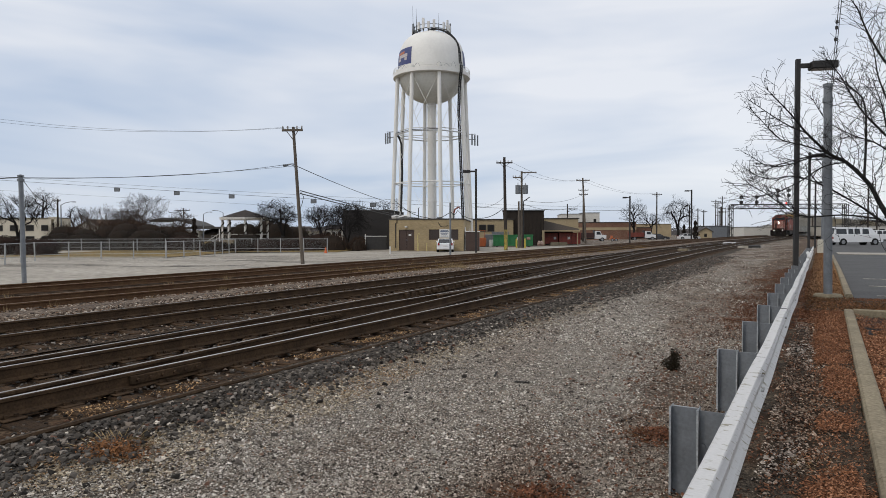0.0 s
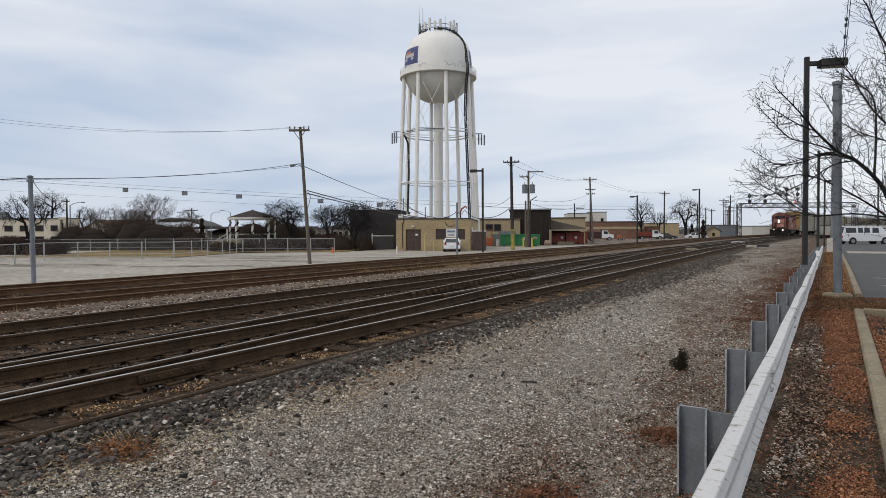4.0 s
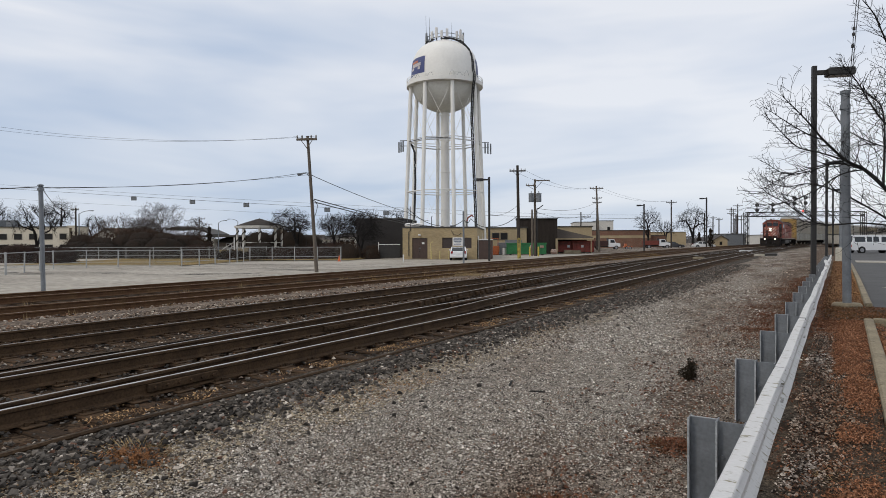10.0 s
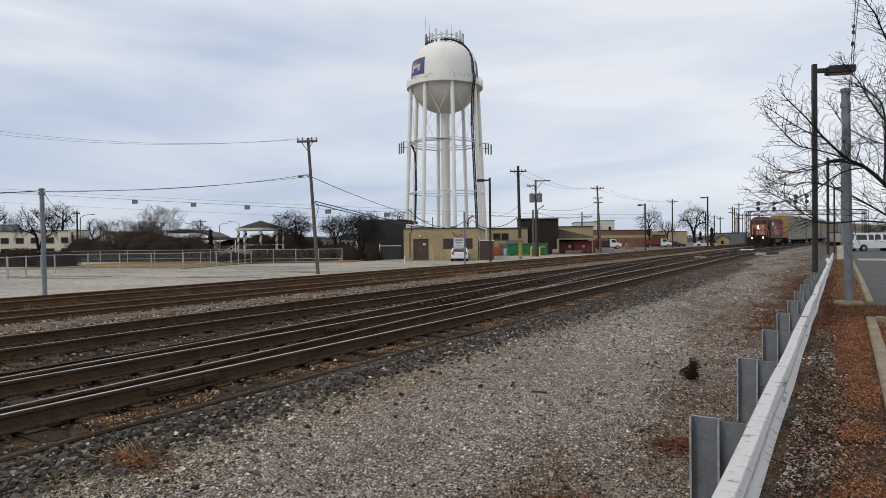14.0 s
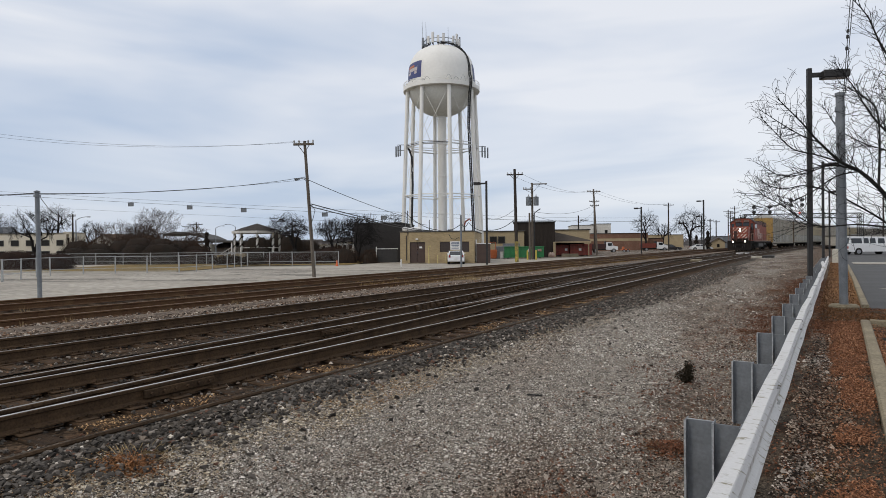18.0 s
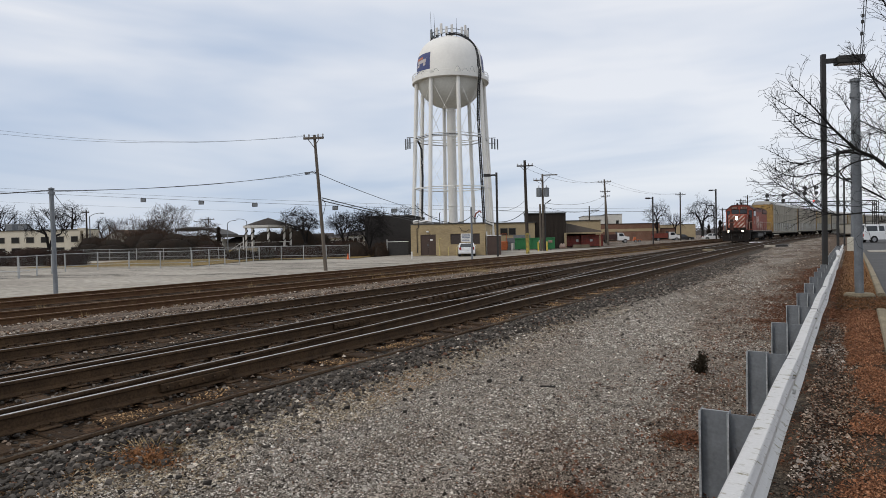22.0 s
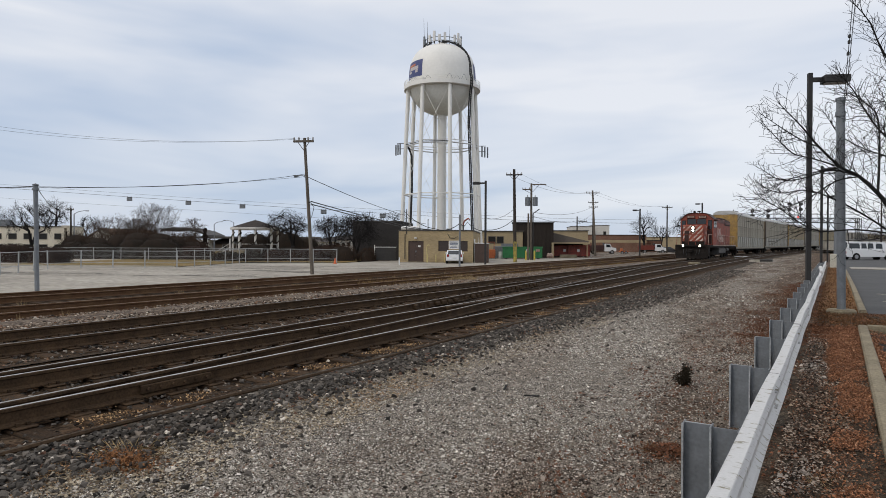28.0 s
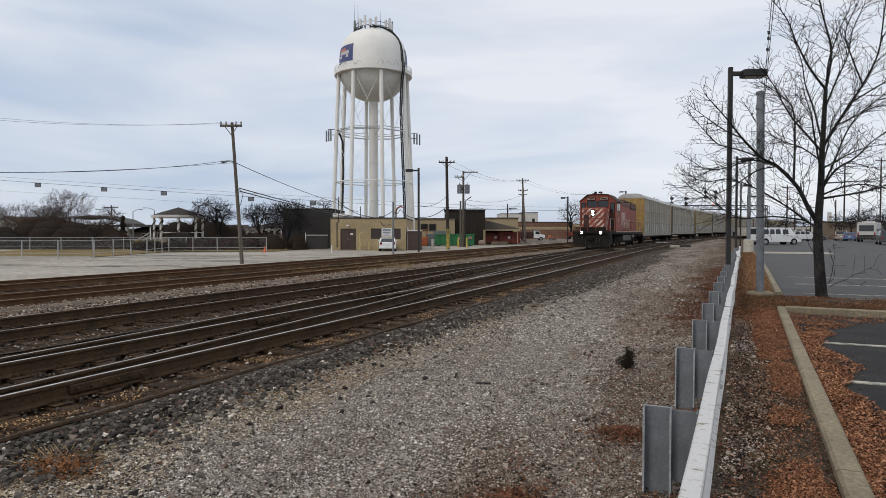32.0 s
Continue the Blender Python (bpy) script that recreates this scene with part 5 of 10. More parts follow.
pilot = part("pilot", Geo().box(-1.58, 0.55, 0.42, 1.58, 0.74, 1.5, b=0.03), GRIME, loco, "black pilot plate")
part("plough", Geo().add([(-1.5, 0.52, 0.14), (0, 0.30, 0.14), (1.5, 0.52, 0.14), (1.42, 0.54, 0.8), (0, 0.42, 0.86), (-1.42, 0.54, 0.8), (-1.5, 0.545, 0.14), (1.5, 0.545, 0.14)], [(0, 1, 4, 5), (1, 2, 3, 4), (0, 6, 7, 2, 1), (5, 4, 3), (6, 0, 5), (7, 3, 2), (6, 5, 3, 7)]), GRIME, pilot, "blunt black plough")
part("coupler", Geo().box(-0.14, 0.0, 0.72, 0.14, 0.55, 1.0, b=0.03).box(-0.22, -0.02, 0.68, 0.12, 0.2, 1.04, b=0.05), GRIME, pilot)
part("anticlimber", Geo().box(-1.2, 0.38, 1.34, 1.2, 0.56, 1.42, b=0.01).box(-1.2, 0.40, 1.24, 1.2, 0.56, 1.29, b=0.01), GRIME, pilot)
for s in (-1, 1):
    well = part("step_well", Geo().box(s * 1.52 - 0.03, 0.76, 0.38, s * 1.52 + 0.03, 1.45, 1.22, b=0.01).box(s * 1.02 - 0.02, 0.76, 0.38, s * 1.02 + 0.02, 1.45, 1.22), GRIME, loco)
    for k in range(4):
        part("step", Geo().box(min(s * 1.05, s * 1.56), 0.72, 0.42 + 0.26 * k, max(s * 1.05, s * 1.56), 1.02, 0.46 + 0.26 * k, b=0.008), STRIPE if k == 0 else GRIME, well)
    part("air_hose", Geo().pipe([(s * 0.5, 0.5, 1.0), (s * 0.5, 0.36, 0.75), (s * 0.42, 0.34, 0.45)], 0.035), CABLE, pilot)
    part("air_hose", Geo().pipe([(s * 0.75, 0.52, 1.05), (s * 0.75, 0.40, 0.8), (s * 0.68, 0.37, 0.55)], 0.03), CABLE, pilot)
    d = part("ditch_light", Geo().rod((s * 0.8, 0.42, 1.38), (s * 0.8, 0.72, 1.38), 0.145, n=16), GRIME, loco, "lit ditch light")
    part("lens", Geo().rod((s * 0.8, 0.40, 1.38), (s * 0.8, 0.425, 1.38), 0.115, n=16), LAMP, d, "glowing white lens")
# short hood
nose = part("short_hood", Geo().box(-1.02, 1.25, 1.5, 1.02, 3.2, 3.52, b=0.10), RED, loco, "red short hood")
for i in range(14):
    c = -3.75 + 0.50 * i
    q = [(c, 1.5), (c + 0.23, 1.5), (c + 2.28, 3.55), (c + 2.05, 3.55)]
    for z0, z1 in ((1.86, 2.5), (2.62, 3.44)):
        p = clip(clip(q, -0.94, 0.94, 0), z0, z1, 1)
        if p:
            part("stripe", Geo().prism(p, 1.238, 1.246), LETTER, nose, "faded white diagonal stripe")
for s in (-1, 1):
    for c in (0.75, 1.45):
        q = clip(clip([(c, 1.5), (c + 0.24, 1.5), (c + 2.3, 3.56), (c + 2.06, 3.56)], 1.36, 3.1, 0), 1.62, 3.42, 1)
        g = Geo()
        n = len(q)
        g.add([(s * 1.024, y, z) for y, z in q] + [(s * 1.030, y, z) for y, z in q], [tuple(range(n)), tuple(range(n, 2 * n))[::-1]] + [(i, (i + 1) % n, n + (i + 1) % n, n + i) for i in range(n)])
        part("stripe", g, LETTER, nose)
part("nose_skirt", Geo().box(-1.035, 1.232, 1.5, 1.035, 1.6, 1.84, b=0.02), GRIME, nose, "grimy black foot of the nose")
hl = part("headlight", Geo().box(-0.19, 1.14, 2.76, 0.19, 1.245, 3.36, b=0.05), GRIME, nose, "twin headlight casting")
for z in (2.92, 3.19):
    part("lens", Geo().rod((0, 1.12, z), (0, 1.145, z), 0.115, n=16), LAMP, hl, "glowing white lens")
part("nose_door", Geo().box(-0.82, 1.232, 1.58, -0.36, 1.249, 2.9, b=0.005), SOOT, nose)
part("brake_wheel", Geo().spin([(0.2, -0.02), (0.24, 0.0), (0.2, 0.02)], 16), GRIME, nose, at=Matrix.Translation((-1.06, 2.0, 2.6)) @ Matrix.Rotation(radians(90), 4, "Y"))
# cab
cab_prof = [(-1.59, 1.5), (1.59, 1.5), (1.59, 4.18), (0.92, 4.70), (0.35, 4.77), (-0.35, 4.77), (-0.92, 4.70), (-1.59, 4.18)]
cab = part("cab", Geo().prism(cab_prof, 3.2, 5.9), RED, loco, "red cab")
part("cab_roof", Geo().prism([(1.63, 4.17), (0.94, 4.74), (0.35, 4.815), (-0.35, 4.815), (-0.94, 4.74), (-1.63, 4.17), (-1.63, 4.13), (-0.93, 4.706), (-0.35, 4.776), (0.35, 4.776), (0.93, 4.706), (1.63, 4.13)], 3.08, 5.95), SOOT, cab, "grimy cab roof")
for x0, x1, z0, z1 in ((-0.93, -0.03, 3.60, 4.19), (0.03, 0.93, 3.60, 4.19), (1.08, 1.48, 3.05, 4.02), (-1.48, -1.08, 3.05, 4.02)):
    w = part("cab_window", Geo().box(x0, 3.165, z0, x1, 3.199, z1, b=0.01), GRIME, cab)
    part("pane", Geo().box(x0 + 0.04, 3.155, z0 + 0.04, x1 - 0.04, 3.166, z1 - 0.04), LOCO_GLASS, w, "dark cab window glass")
for s in (-1, 1):
    for y0, y1 in ((3.55, 4.25), (4.35, 5.05)):
        w = part("cab_window", Geo().box(s * 1.591, y0, 3.25, s * 1.62, y1, 3.98, b=0.006), GRIME, cab)
        part("pane", Geo().box(s * 1.619, y0 + 0.05, 3.3, s * 1.625, y1 - 0.05, 3.93), LOCO_GLASS, w)
    part("sunshade", Geo().box(s * 1.60, 3.5, 4.02, s * 1.82, 5.1, 4.05, b=0.005), SOOT, cab)
    nb = part("number_board", Geo().box(s * 0.56 - 0.38, 3.10, 4.24, s * 0.56 + 0.38, 3.2, 4.50, b=0.01), GRIME, cab, "number board with plain bars")
    part("plate", Geo().box(s * 0.56 - 0.33, 3.092, 4.28, s * 0.56 + 0.33, 3.1, 4.46), STRIPE, nb, "pale board face")
    part("text_bar", Geo().box(s * 0.56 - 0.24, 3.086, 4.33, s * 0.56 + 0.24, 3.092, 4.41), GRIME, nb)
    part("emblem", Geo().spin([(0.0, 0.0), (0.22, 0.0), (0.22, 0.012), (0.14, 0.012), (0.14, 0.004), (0.0, 0.004)], 16), STRIPE, cab, "round pale emblem", at=Matrix.Translation((s * 1.592, 4.3, 2.5)) @ Matrix.Rotation(radians(90 * s), 4, "Y"))
    part("cab_door", Geo().box(s * 1.2 - 0.28, 3.178, 1.6, s * 1.2 + 0.28, 3.199, 3.0, b=0.006), SOOT, cab)
horn = part("horn", Geo().rod((0.1, 4.2, 4.8), (0.1, 4.2, 4.95), 0.04, n=6), GRIME, cab)
for k in range(3):
    part("trumpet", Geo().rod((0.0 + 0.1 * k, 4.2, 4.97), (0.0 + 0.1 * k, 3.8, 4.97), 0.03, 0.07, n=8), GRIME, horn)
part("beacon", Geo().spin([(0.12, 4.8), (0.12, 4.98), (0.06, 5.05), (0, 5.06)], 12, c=(-0.35, 3.9, 0)), GRIME, cab)
part("antenna", Geo().rod((-0.8, 4.6, 4.7), (-0.8, 4.6, 5.15), 0.015, n=5), GRIME, cab)
# long hood, wider and sooty along its top
hood = part("long_hood", Geo().box(-0.95, 5.9, 1.5, 0.95, 20.0, 4.45, b=0.06), RED, loco, "red long hood with access doors")
part("blower_housing", Geo().box(-1.5, 5.95, 1.5, -0.955, 8.4, 3.4, b=0.08), RED, hood)
for s in (-1, 1):
    for k in range(18):
        y0 = 6.1 + 0.66 * k
        dd = part("hood_door", Geo().box(s * 0.952, y0, 1.7, s * 0.975, y0 + 0.62, 3.42, b=0.006), RED, hood)
        part("latch", Geo().box(s * 0.976, y0 + 0.5, 2.4, s * 0.995, y0 + 0.56, 2.55), GRIME, dd)
        part("hinge", Geo().rod((s * 0.98, y0 + 0.02, 1.9), (s * 0.98, y0 + 0.02, 2.05), 0.014, n=5), GRIME, dd)
    part("filter_panel", Geo().box(s * 0.95, 6.0, 3.92, s * 1.0, 9.4, 4.36, b=0.01), SOOT, hood, "dark air filter louvres")
    part("sooty_band", Geo().box(s * 0.95, 9.5, 4.0, s * 0.985, 15.3, 4.38, b=0.01), RED_DARK, hood, "soot-stained upper doors")
    rad = part("radiator", Geo().prism([(s * 0.95, 3.8), (s * 1.0, 3.88), (s * 1.0, 4.36), (s * 0.95, 4.42)], 15.5, 19.6), SOOT, hood, "dark flared radiator shutters")
    for k in range(8):
        part("shutter", Geo().box(s * 1.0 - 0.012, 15.7 + 0.48 * k, 3.95, s * 1.0 + 0.016, 16.12 + 0.48 * k, 4.25, b=0.004), RED_DARK, rad)
    for y0, w, z0, z1 in ((8.5, 0.42, 1.8, 3.4), (9.3, 0.42, 1.8, 3.3), (10.1, 0.42, 2.1, 3.4), (10.9, 0.42, 1.8, 3.3), (11.7, 0.42, 1.8, 3.4), (12.9, 0.35, 1.85, 2.7), (13.7, 0.35, 1.85, 2.7), (14.5, 0.35, 1.85, 2.7)):
        part("lettering_bar", Geo().box(s * 0.976, y0, z0, s * 0.983, y0 + w * 1.3, z1), LETTER, hood, "faded white lettering bar")
part("hood_top", Geo().box(-0.82, 5.97, 4.452, 0.82, 19.9, 4.55, b=0.04), GRIME, hood, "sooty hood roof")
for y in (7.0, 8.4, 15.2, 16.9, 18.6):
    fan = part("fan", Geo().spin([(0.62, 4.5), (0.62, 4.68), (0.5, 4.71), (0, 4.67)], 20, c=(0, y, 0)), GRIME, hood)
    part("fan_guard", Geo().spin([(0.30, 4.70), (0.33, 4.73), (0.30, 4.745)], 18, c=(0, y, 0)), SOOT, fan)
part("exhaust", Geo().box(-0.25, 10.6, 4.52, 0.25, 11.3, 4.86, b=0.04), GRIME, hood)
part("dynamic_brake_hatch", Geo().box(-1.0, 11.9, 4.35, 1.0, 14.1, 4.62, b=0.08), SOOT, hood)
part("fuel_tank", Geo().prism([(-1.1, 0.42), (1.1, 0.42), (1.42, 0.62), (1.42, 1.1), (1.25, 1.215), (-1.25, 1.215), (-1.42, 1.1), (-1.42, 0.62)], 8.1, 13.0), TANK_GREY, loco, "grey fuel tank between the trucks")
for s in (-1, 1):
    part("air_reservoir", Geo().rod((s * 1.35, 13.2, 0.98), (s * 1.35, 14.6, 0.98), 0.2, n=12), TANK_GREY, loco, "grey air reservoir")
for y in (4.3, 16.9):
    truck(loco, y, 4.1, True)
for s in (-1, 1):
    x = s * 1.5
    for y in (1.0, 3.0, 6.2, 8.0, 9.8, 11.6, 13.4, 15.2, 17.0, 18.8, 20.3):
        part("stanchion", Geo().rod((x, y, 1.48), (x, y, 2.55), 0.022, n=5), STRIPE, loco)
    part("handrail", Geo().pipe([(x, 6.0, 2.55), (x, 20.3, 2.55)], 0.022, 5), STRIPE, loco)
    part("handrail", Geo().pipe([(x, 0.78, 0.85), (x, 0.95, 2.4), (x, 1.6, 2.55), (x, 3.1, 2.55)], 0.026, 5), STRIPE, loco, "pale handrail")
    part("handrail", Geo().pipe([(s * 0.35, 0.72, 1.5), (s * 0.35, 0.72, 2.5), (s * 1.42, 0.74, 2.5), (s * 1.5, 0.78, 1.5)], 0.022, 5), RED, loco)
for ob in loco.children_recursive:
    if "wheelset" not in ob.name:
        ob.data.transform(Matrix.Scale(BIG, 4))
        ob.matrix_basis = Matrix.Translation(ob.matrix_basis.translation * BIG) @ ob.matrix_basis.to_3x3().to_4x4()
    else:
        ob.matrix_basis = Matrix.Translation((0, ob.matrix_basis.translation.y * BIG, 0.51))
WHEELS[:] = [(w, (0, p[1] * BIG, p[2]), r) for w, p, r in WHEELS]


def autorack(end_mat, panel=PANEL):
    car = thing("autorack_car", Matrix.Identity(4), "tall enclosed autorack car with ribbed pale steel panels", "railway car", "train cars")
    B0, B1 = 0.55, CAR_LEN - 0.55
    part("underframe", Geo().box(-1.45, B0, 0.85, 1.45, B1, 1.2, b=0.03).box(-0.3, 0.0, 0.75, 0.3, CAR_LEN, 1.0, b=0.03), GRIME, car, "dark underframe")
    n = 14
    w = (B1 - B0 - 1.2) / n
    ribs = Geo()
    for z0 in (0.0,):
        h = 1.42
        outline = [(0.0, 0.0), (0.02, 0.0)]
        for k in range(5):
            outline += [(0.02, 0.03 + 0.275 * k), (0.040, 0.05 + 0.275 * k), (0.044, 0.20 + 0.275 * k), (0.02, 0.215 + 0.275 * k)]
        ribs.prism(outline + [(0.02, h - 0.03), (0.0, h - 0.03)], 0.03, w - 0.03)
    P = ribs.mesh("side_panel")
    P_low = P.copy()
    P.materials.append(panel)
    P_low.materials.append(PANEL_LOW)
    for s in (-1, 1):
        # near-black backing added so the gaps between panels read as shadow lines
        part("inner_wall", Geo().box(s * 1.44 - 0.02, B0 + 0.2, 1.2, s * 1.44 + 0.02, B1 - 0.2, 5.54), GRIME, car)
        part("side_sill", Geo().box(s * 1.5 - 0.04, B0, 1.0, s * 1.5 + 0.04, B1, 1.24).box(s * 1.5 - 0.04, B0, 5.49, s * 1.5 + 0.04, B1, 5.66), PANEL, car)
        for i in range(n):
            y = B0 + 0.6 + w * i
            for r in range(3):
                m = Matrix.Translation((s * 1.5, y, 1.24 + 1.42 * r))
                if s < 0:
                    m = m @ Matrix.Rotation(math.pi, 4, "Z") @ Matrix.Translation((0, -w, 0))
                part("side_panel", P_low if r == 0 else P, panel, car, at=m)
            part("side_post", Geo().box(s * 1.49, y - 0.05, 1.2, s * 1.575, y + 0.05, 5.52, b=0.01), PANEL, car)
        for y0, y1 in ((B0, B0 + 0.6), (B1 - 0.6, B1)):
            part("corner_post", Geo().box(s * 1.36, y0, 1.2, s * 1.56, y1, 5.6, b=0.03), end_mat, car, "painted corner post")
    for y in (B0, B1 - 0.12):
        d = part("end_door", Geo().box(-1.36, y, 1.2, 1.36, y + 0.12, 5.7, b=0.02), end_mat, car)
        for k in range(4):
            part("door_rib", Geo().box(-1.2 + 0.7 * k - 0.04, y - 0.03, 1.3, -1.2 + 0.7 * k + 0.04, y - 0.001, 5.5), end_mat, d)
    prof = [(1.6, 5.6), (1.5, 5.82), (1.1, 6.1), (0.6, 6.2), (-0.6, 6.2), (-1.1, 6.1), (-1.5, 5.82), (-1.6, 5.6)]
    g = Geo().prism(prof, B0, B1)
    part("roof", g, ROOF, car, "dull silver arched roof")
    for k in range(16):
        y = B0 + 0.8 + (B1 - B0 - 1.6) * k / 15
        part("roof_rib", Geo().prism([(x * 1.012, z + 0.02) for x, z in prof], y - 0.04, y + 0.04), ROOF, car)
    for y in (3.2, CAR_LEN - 3.2):
        truck(car, y, 1.78, False)
    return car


rack_a = autorack(CAR_YELLOW)
rack_b = autorack(CAR_BROWN)
PANEL_TAN = material("yellowed_rack_panel", (0.36, 0.29, 0.15), 0.65, 0.1, spots=(0.24, 0.19, 0.11), grain=0.7, amount=0.3, fine=10, bump=0.1, per_object=0.14, stretch=(1, 1, 0.4))
rack_c = autorack(CAR_YELLOW, PANEL_TAN)
CONSIST = [(loco, 0.0, 4.3 * BIG, 16.9 * BIG), (rack_a, LOCO_LEN, 3.2, CAR_LEN - 3.2), (rack_b, LOCO_LEN + CAR_LEN, 3.2, CAR_LEN - 3.2), (rack_c, LOCO_LEN + 2 * CAR_LEN, 3.2, CAR_LEN - 3.2)]
turning = list(WHEELS)
for k in range(3, CARS):
    c = copy_thing(rack_c if k in (4, 7) else rack_b, Matrix.Identity(4))
    CONSIST.append((c, LOCO_LEN + CAR_LEN * k, 3.2, CAR_LEN - 3.2))


# the way of the train along the rails
def train_x(y):
    return T2(y)


ARC = [(0.0, train_x(30.0), 30.0)]
while ARC[-1][2] < 480:
    s, x, y = ARC[-1]
    x1 = train_x(y + 0.5)
    ARC.append((s + math.hypot(x1 - x, 0.5), x1, y + 0.5))
ARC = np.array(ARC)


def on_rail(s):
    return Vector((np.interp(s, ARC[:, 0], ARC[:, 1]), np.interp(s, ARC[:, 0], ARC[:, 2]), RAIL_Z + 0.003 + rise(float(np.interp(s, ARC[:, 0], ARC[:, 2])))))


S_END = float(np.interp(56.2, ARC[:, 2], ARC[:, 0]))
SPEED = 3.42


def front_at(t):
    return S_END + SPEED * (32.0 - t)


def vehicle_pose(t, offset, a, b):
    p, q = on_rail(front_at(t) + offset + a), on_rail(front_at(t) + offset + b)
    d = (q - p).normalized()
    return Matrix.Translation(p - d * a) @ Matrix.Rotation(math.atan2(-d.x, d.y), 4, "Z")


def motions():
    for ob, offset, a, b in CONSIST:
        walk(ob, [(float(t), vehicle_pose(t, offset, a, b)) for t in range(33)])
    for w, place, r in turning:
        walk(w, [(0.25 * k, Matrix.Translation(place) @ Matrix.Rotation(SPEED * 0.25 * k / r, 4, "X")) for k in range(129)])


# ---- trees and shrubs ----
BARK = material("dark_winter_bark", (0.018, 0.0172, 0.0165), 0.9, spots=(0.046, 0.0445, 0.042), grain=5, amount=0.8, fine=24, bump=0.8, bump_scale=0.03, ramp_at=(0.42, 0.70), stretch=(1, 1, 0.5))
TWIG = material("dark_twig", (0.017, 0.015, 0.015), 0.9, bump=0)
TWIG_BROWN = island_tint(material("brown_shrub_twig", (0.055, 0.032, 0.021), 0.95, spots=(0.036, 0.026, 0.019), grain=2, bump=0), 0.4)
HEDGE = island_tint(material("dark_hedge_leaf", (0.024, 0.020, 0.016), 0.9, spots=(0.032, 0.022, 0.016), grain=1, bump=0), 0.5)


def fork(g, p, tips, r, least, rng):
    """Splits the tips of a crown again and again, from the limb at p."""
    if len(tips) == 1:
        g.rod(p, tips[0], max(r * 0.8, least), least * 0.6, 3, False)
        return
    c = sum(tips, Vector()) / len(tips)
    n = Vector((rng.gauss(0, 1), rng.gauss(0, 1), rng.gauss(0, 0.7)))
    order = sorted(tips, key=lambda t: (t - c).dot(n))
    cut = max(1, int(len(order) * rng.uniform(0.32, 0.68)))
    for group in (order[:cut], order[cut:]):
        c = sum(group, Vector()) / len(group)
        far = (c - p).length
        q = p.lerp(c, rng.uniform(0.34, 0.5)) + Vector((rng.gauss(0, 1), rng.gauss(0, 1), rng.gauss(0.25, 1))) * far * 0.09
        r1 = max(least, r * (len(group) / len(tips)) ** 0.5)
        g.rod(p, q, max(r1, min(r, r1 * 1.2)), r1, 5 if r1 > 0.05 else 3, False)
        fork(g, q, group, r1, least, rng)


def crown_tree(m, base, r, centre, radii, tips, seed, label, mat=None, least=0.011, group="bare winter trees"):
    """A bare tree whose twigs fill a rounded, uneven crown over a short trunk."""
    rng = random.Random(seed)
    t = thing("bare_tree", m, label, "tree", group)
    c, e = Vector(centre), Vector(radii)
    top = Vector((rng.uniform(-0.15, 0.15), 0, base))
    part("trunk", Geo().rod((0, 0, -0.2), (0, 0, 0.2), r * 1.5, r * 1.1, 9).rod((0, 0, 0.2), top, r * 1.1, r * 0.9, 9), BARK, t)
    ends = []
    while len(ends) < tips:
        d = Vector((rng.gauss(0, 1), rng.gauss(0, 1), rng.gauss(0, 1))).normalized()
        s = (0.72 + 0.5 * noise.noise(d * 2.2 + Vector((seed, 0, 0)))) * rng.uniform(0.3, 1.0) ** 0.4 * 1.18
        if d.z > -0.75:
            ends.append(c + Vector((d.x * e.x, d.y * e.y, d.z * e.z)) * s)
    g = Geo()
    fork(g, top, ends, r * 0.9, least, rng)
    part("crown", g, mat or TWIG, t, "crown of fine bare twigs")
    return t


TWIG_FUZZ = island_tint(material("grey_brown_fine_twig", (0.085, 0.066, 0.056), 0.95, bump=0), 0.4)
HEDGE_RED = island_tint(material("brown_hedge_twig", (0.036, 0.022, 0.017), 0.95, spots=(0.026, 0.018, 0.015), grain=1, bump=0), 0.55)


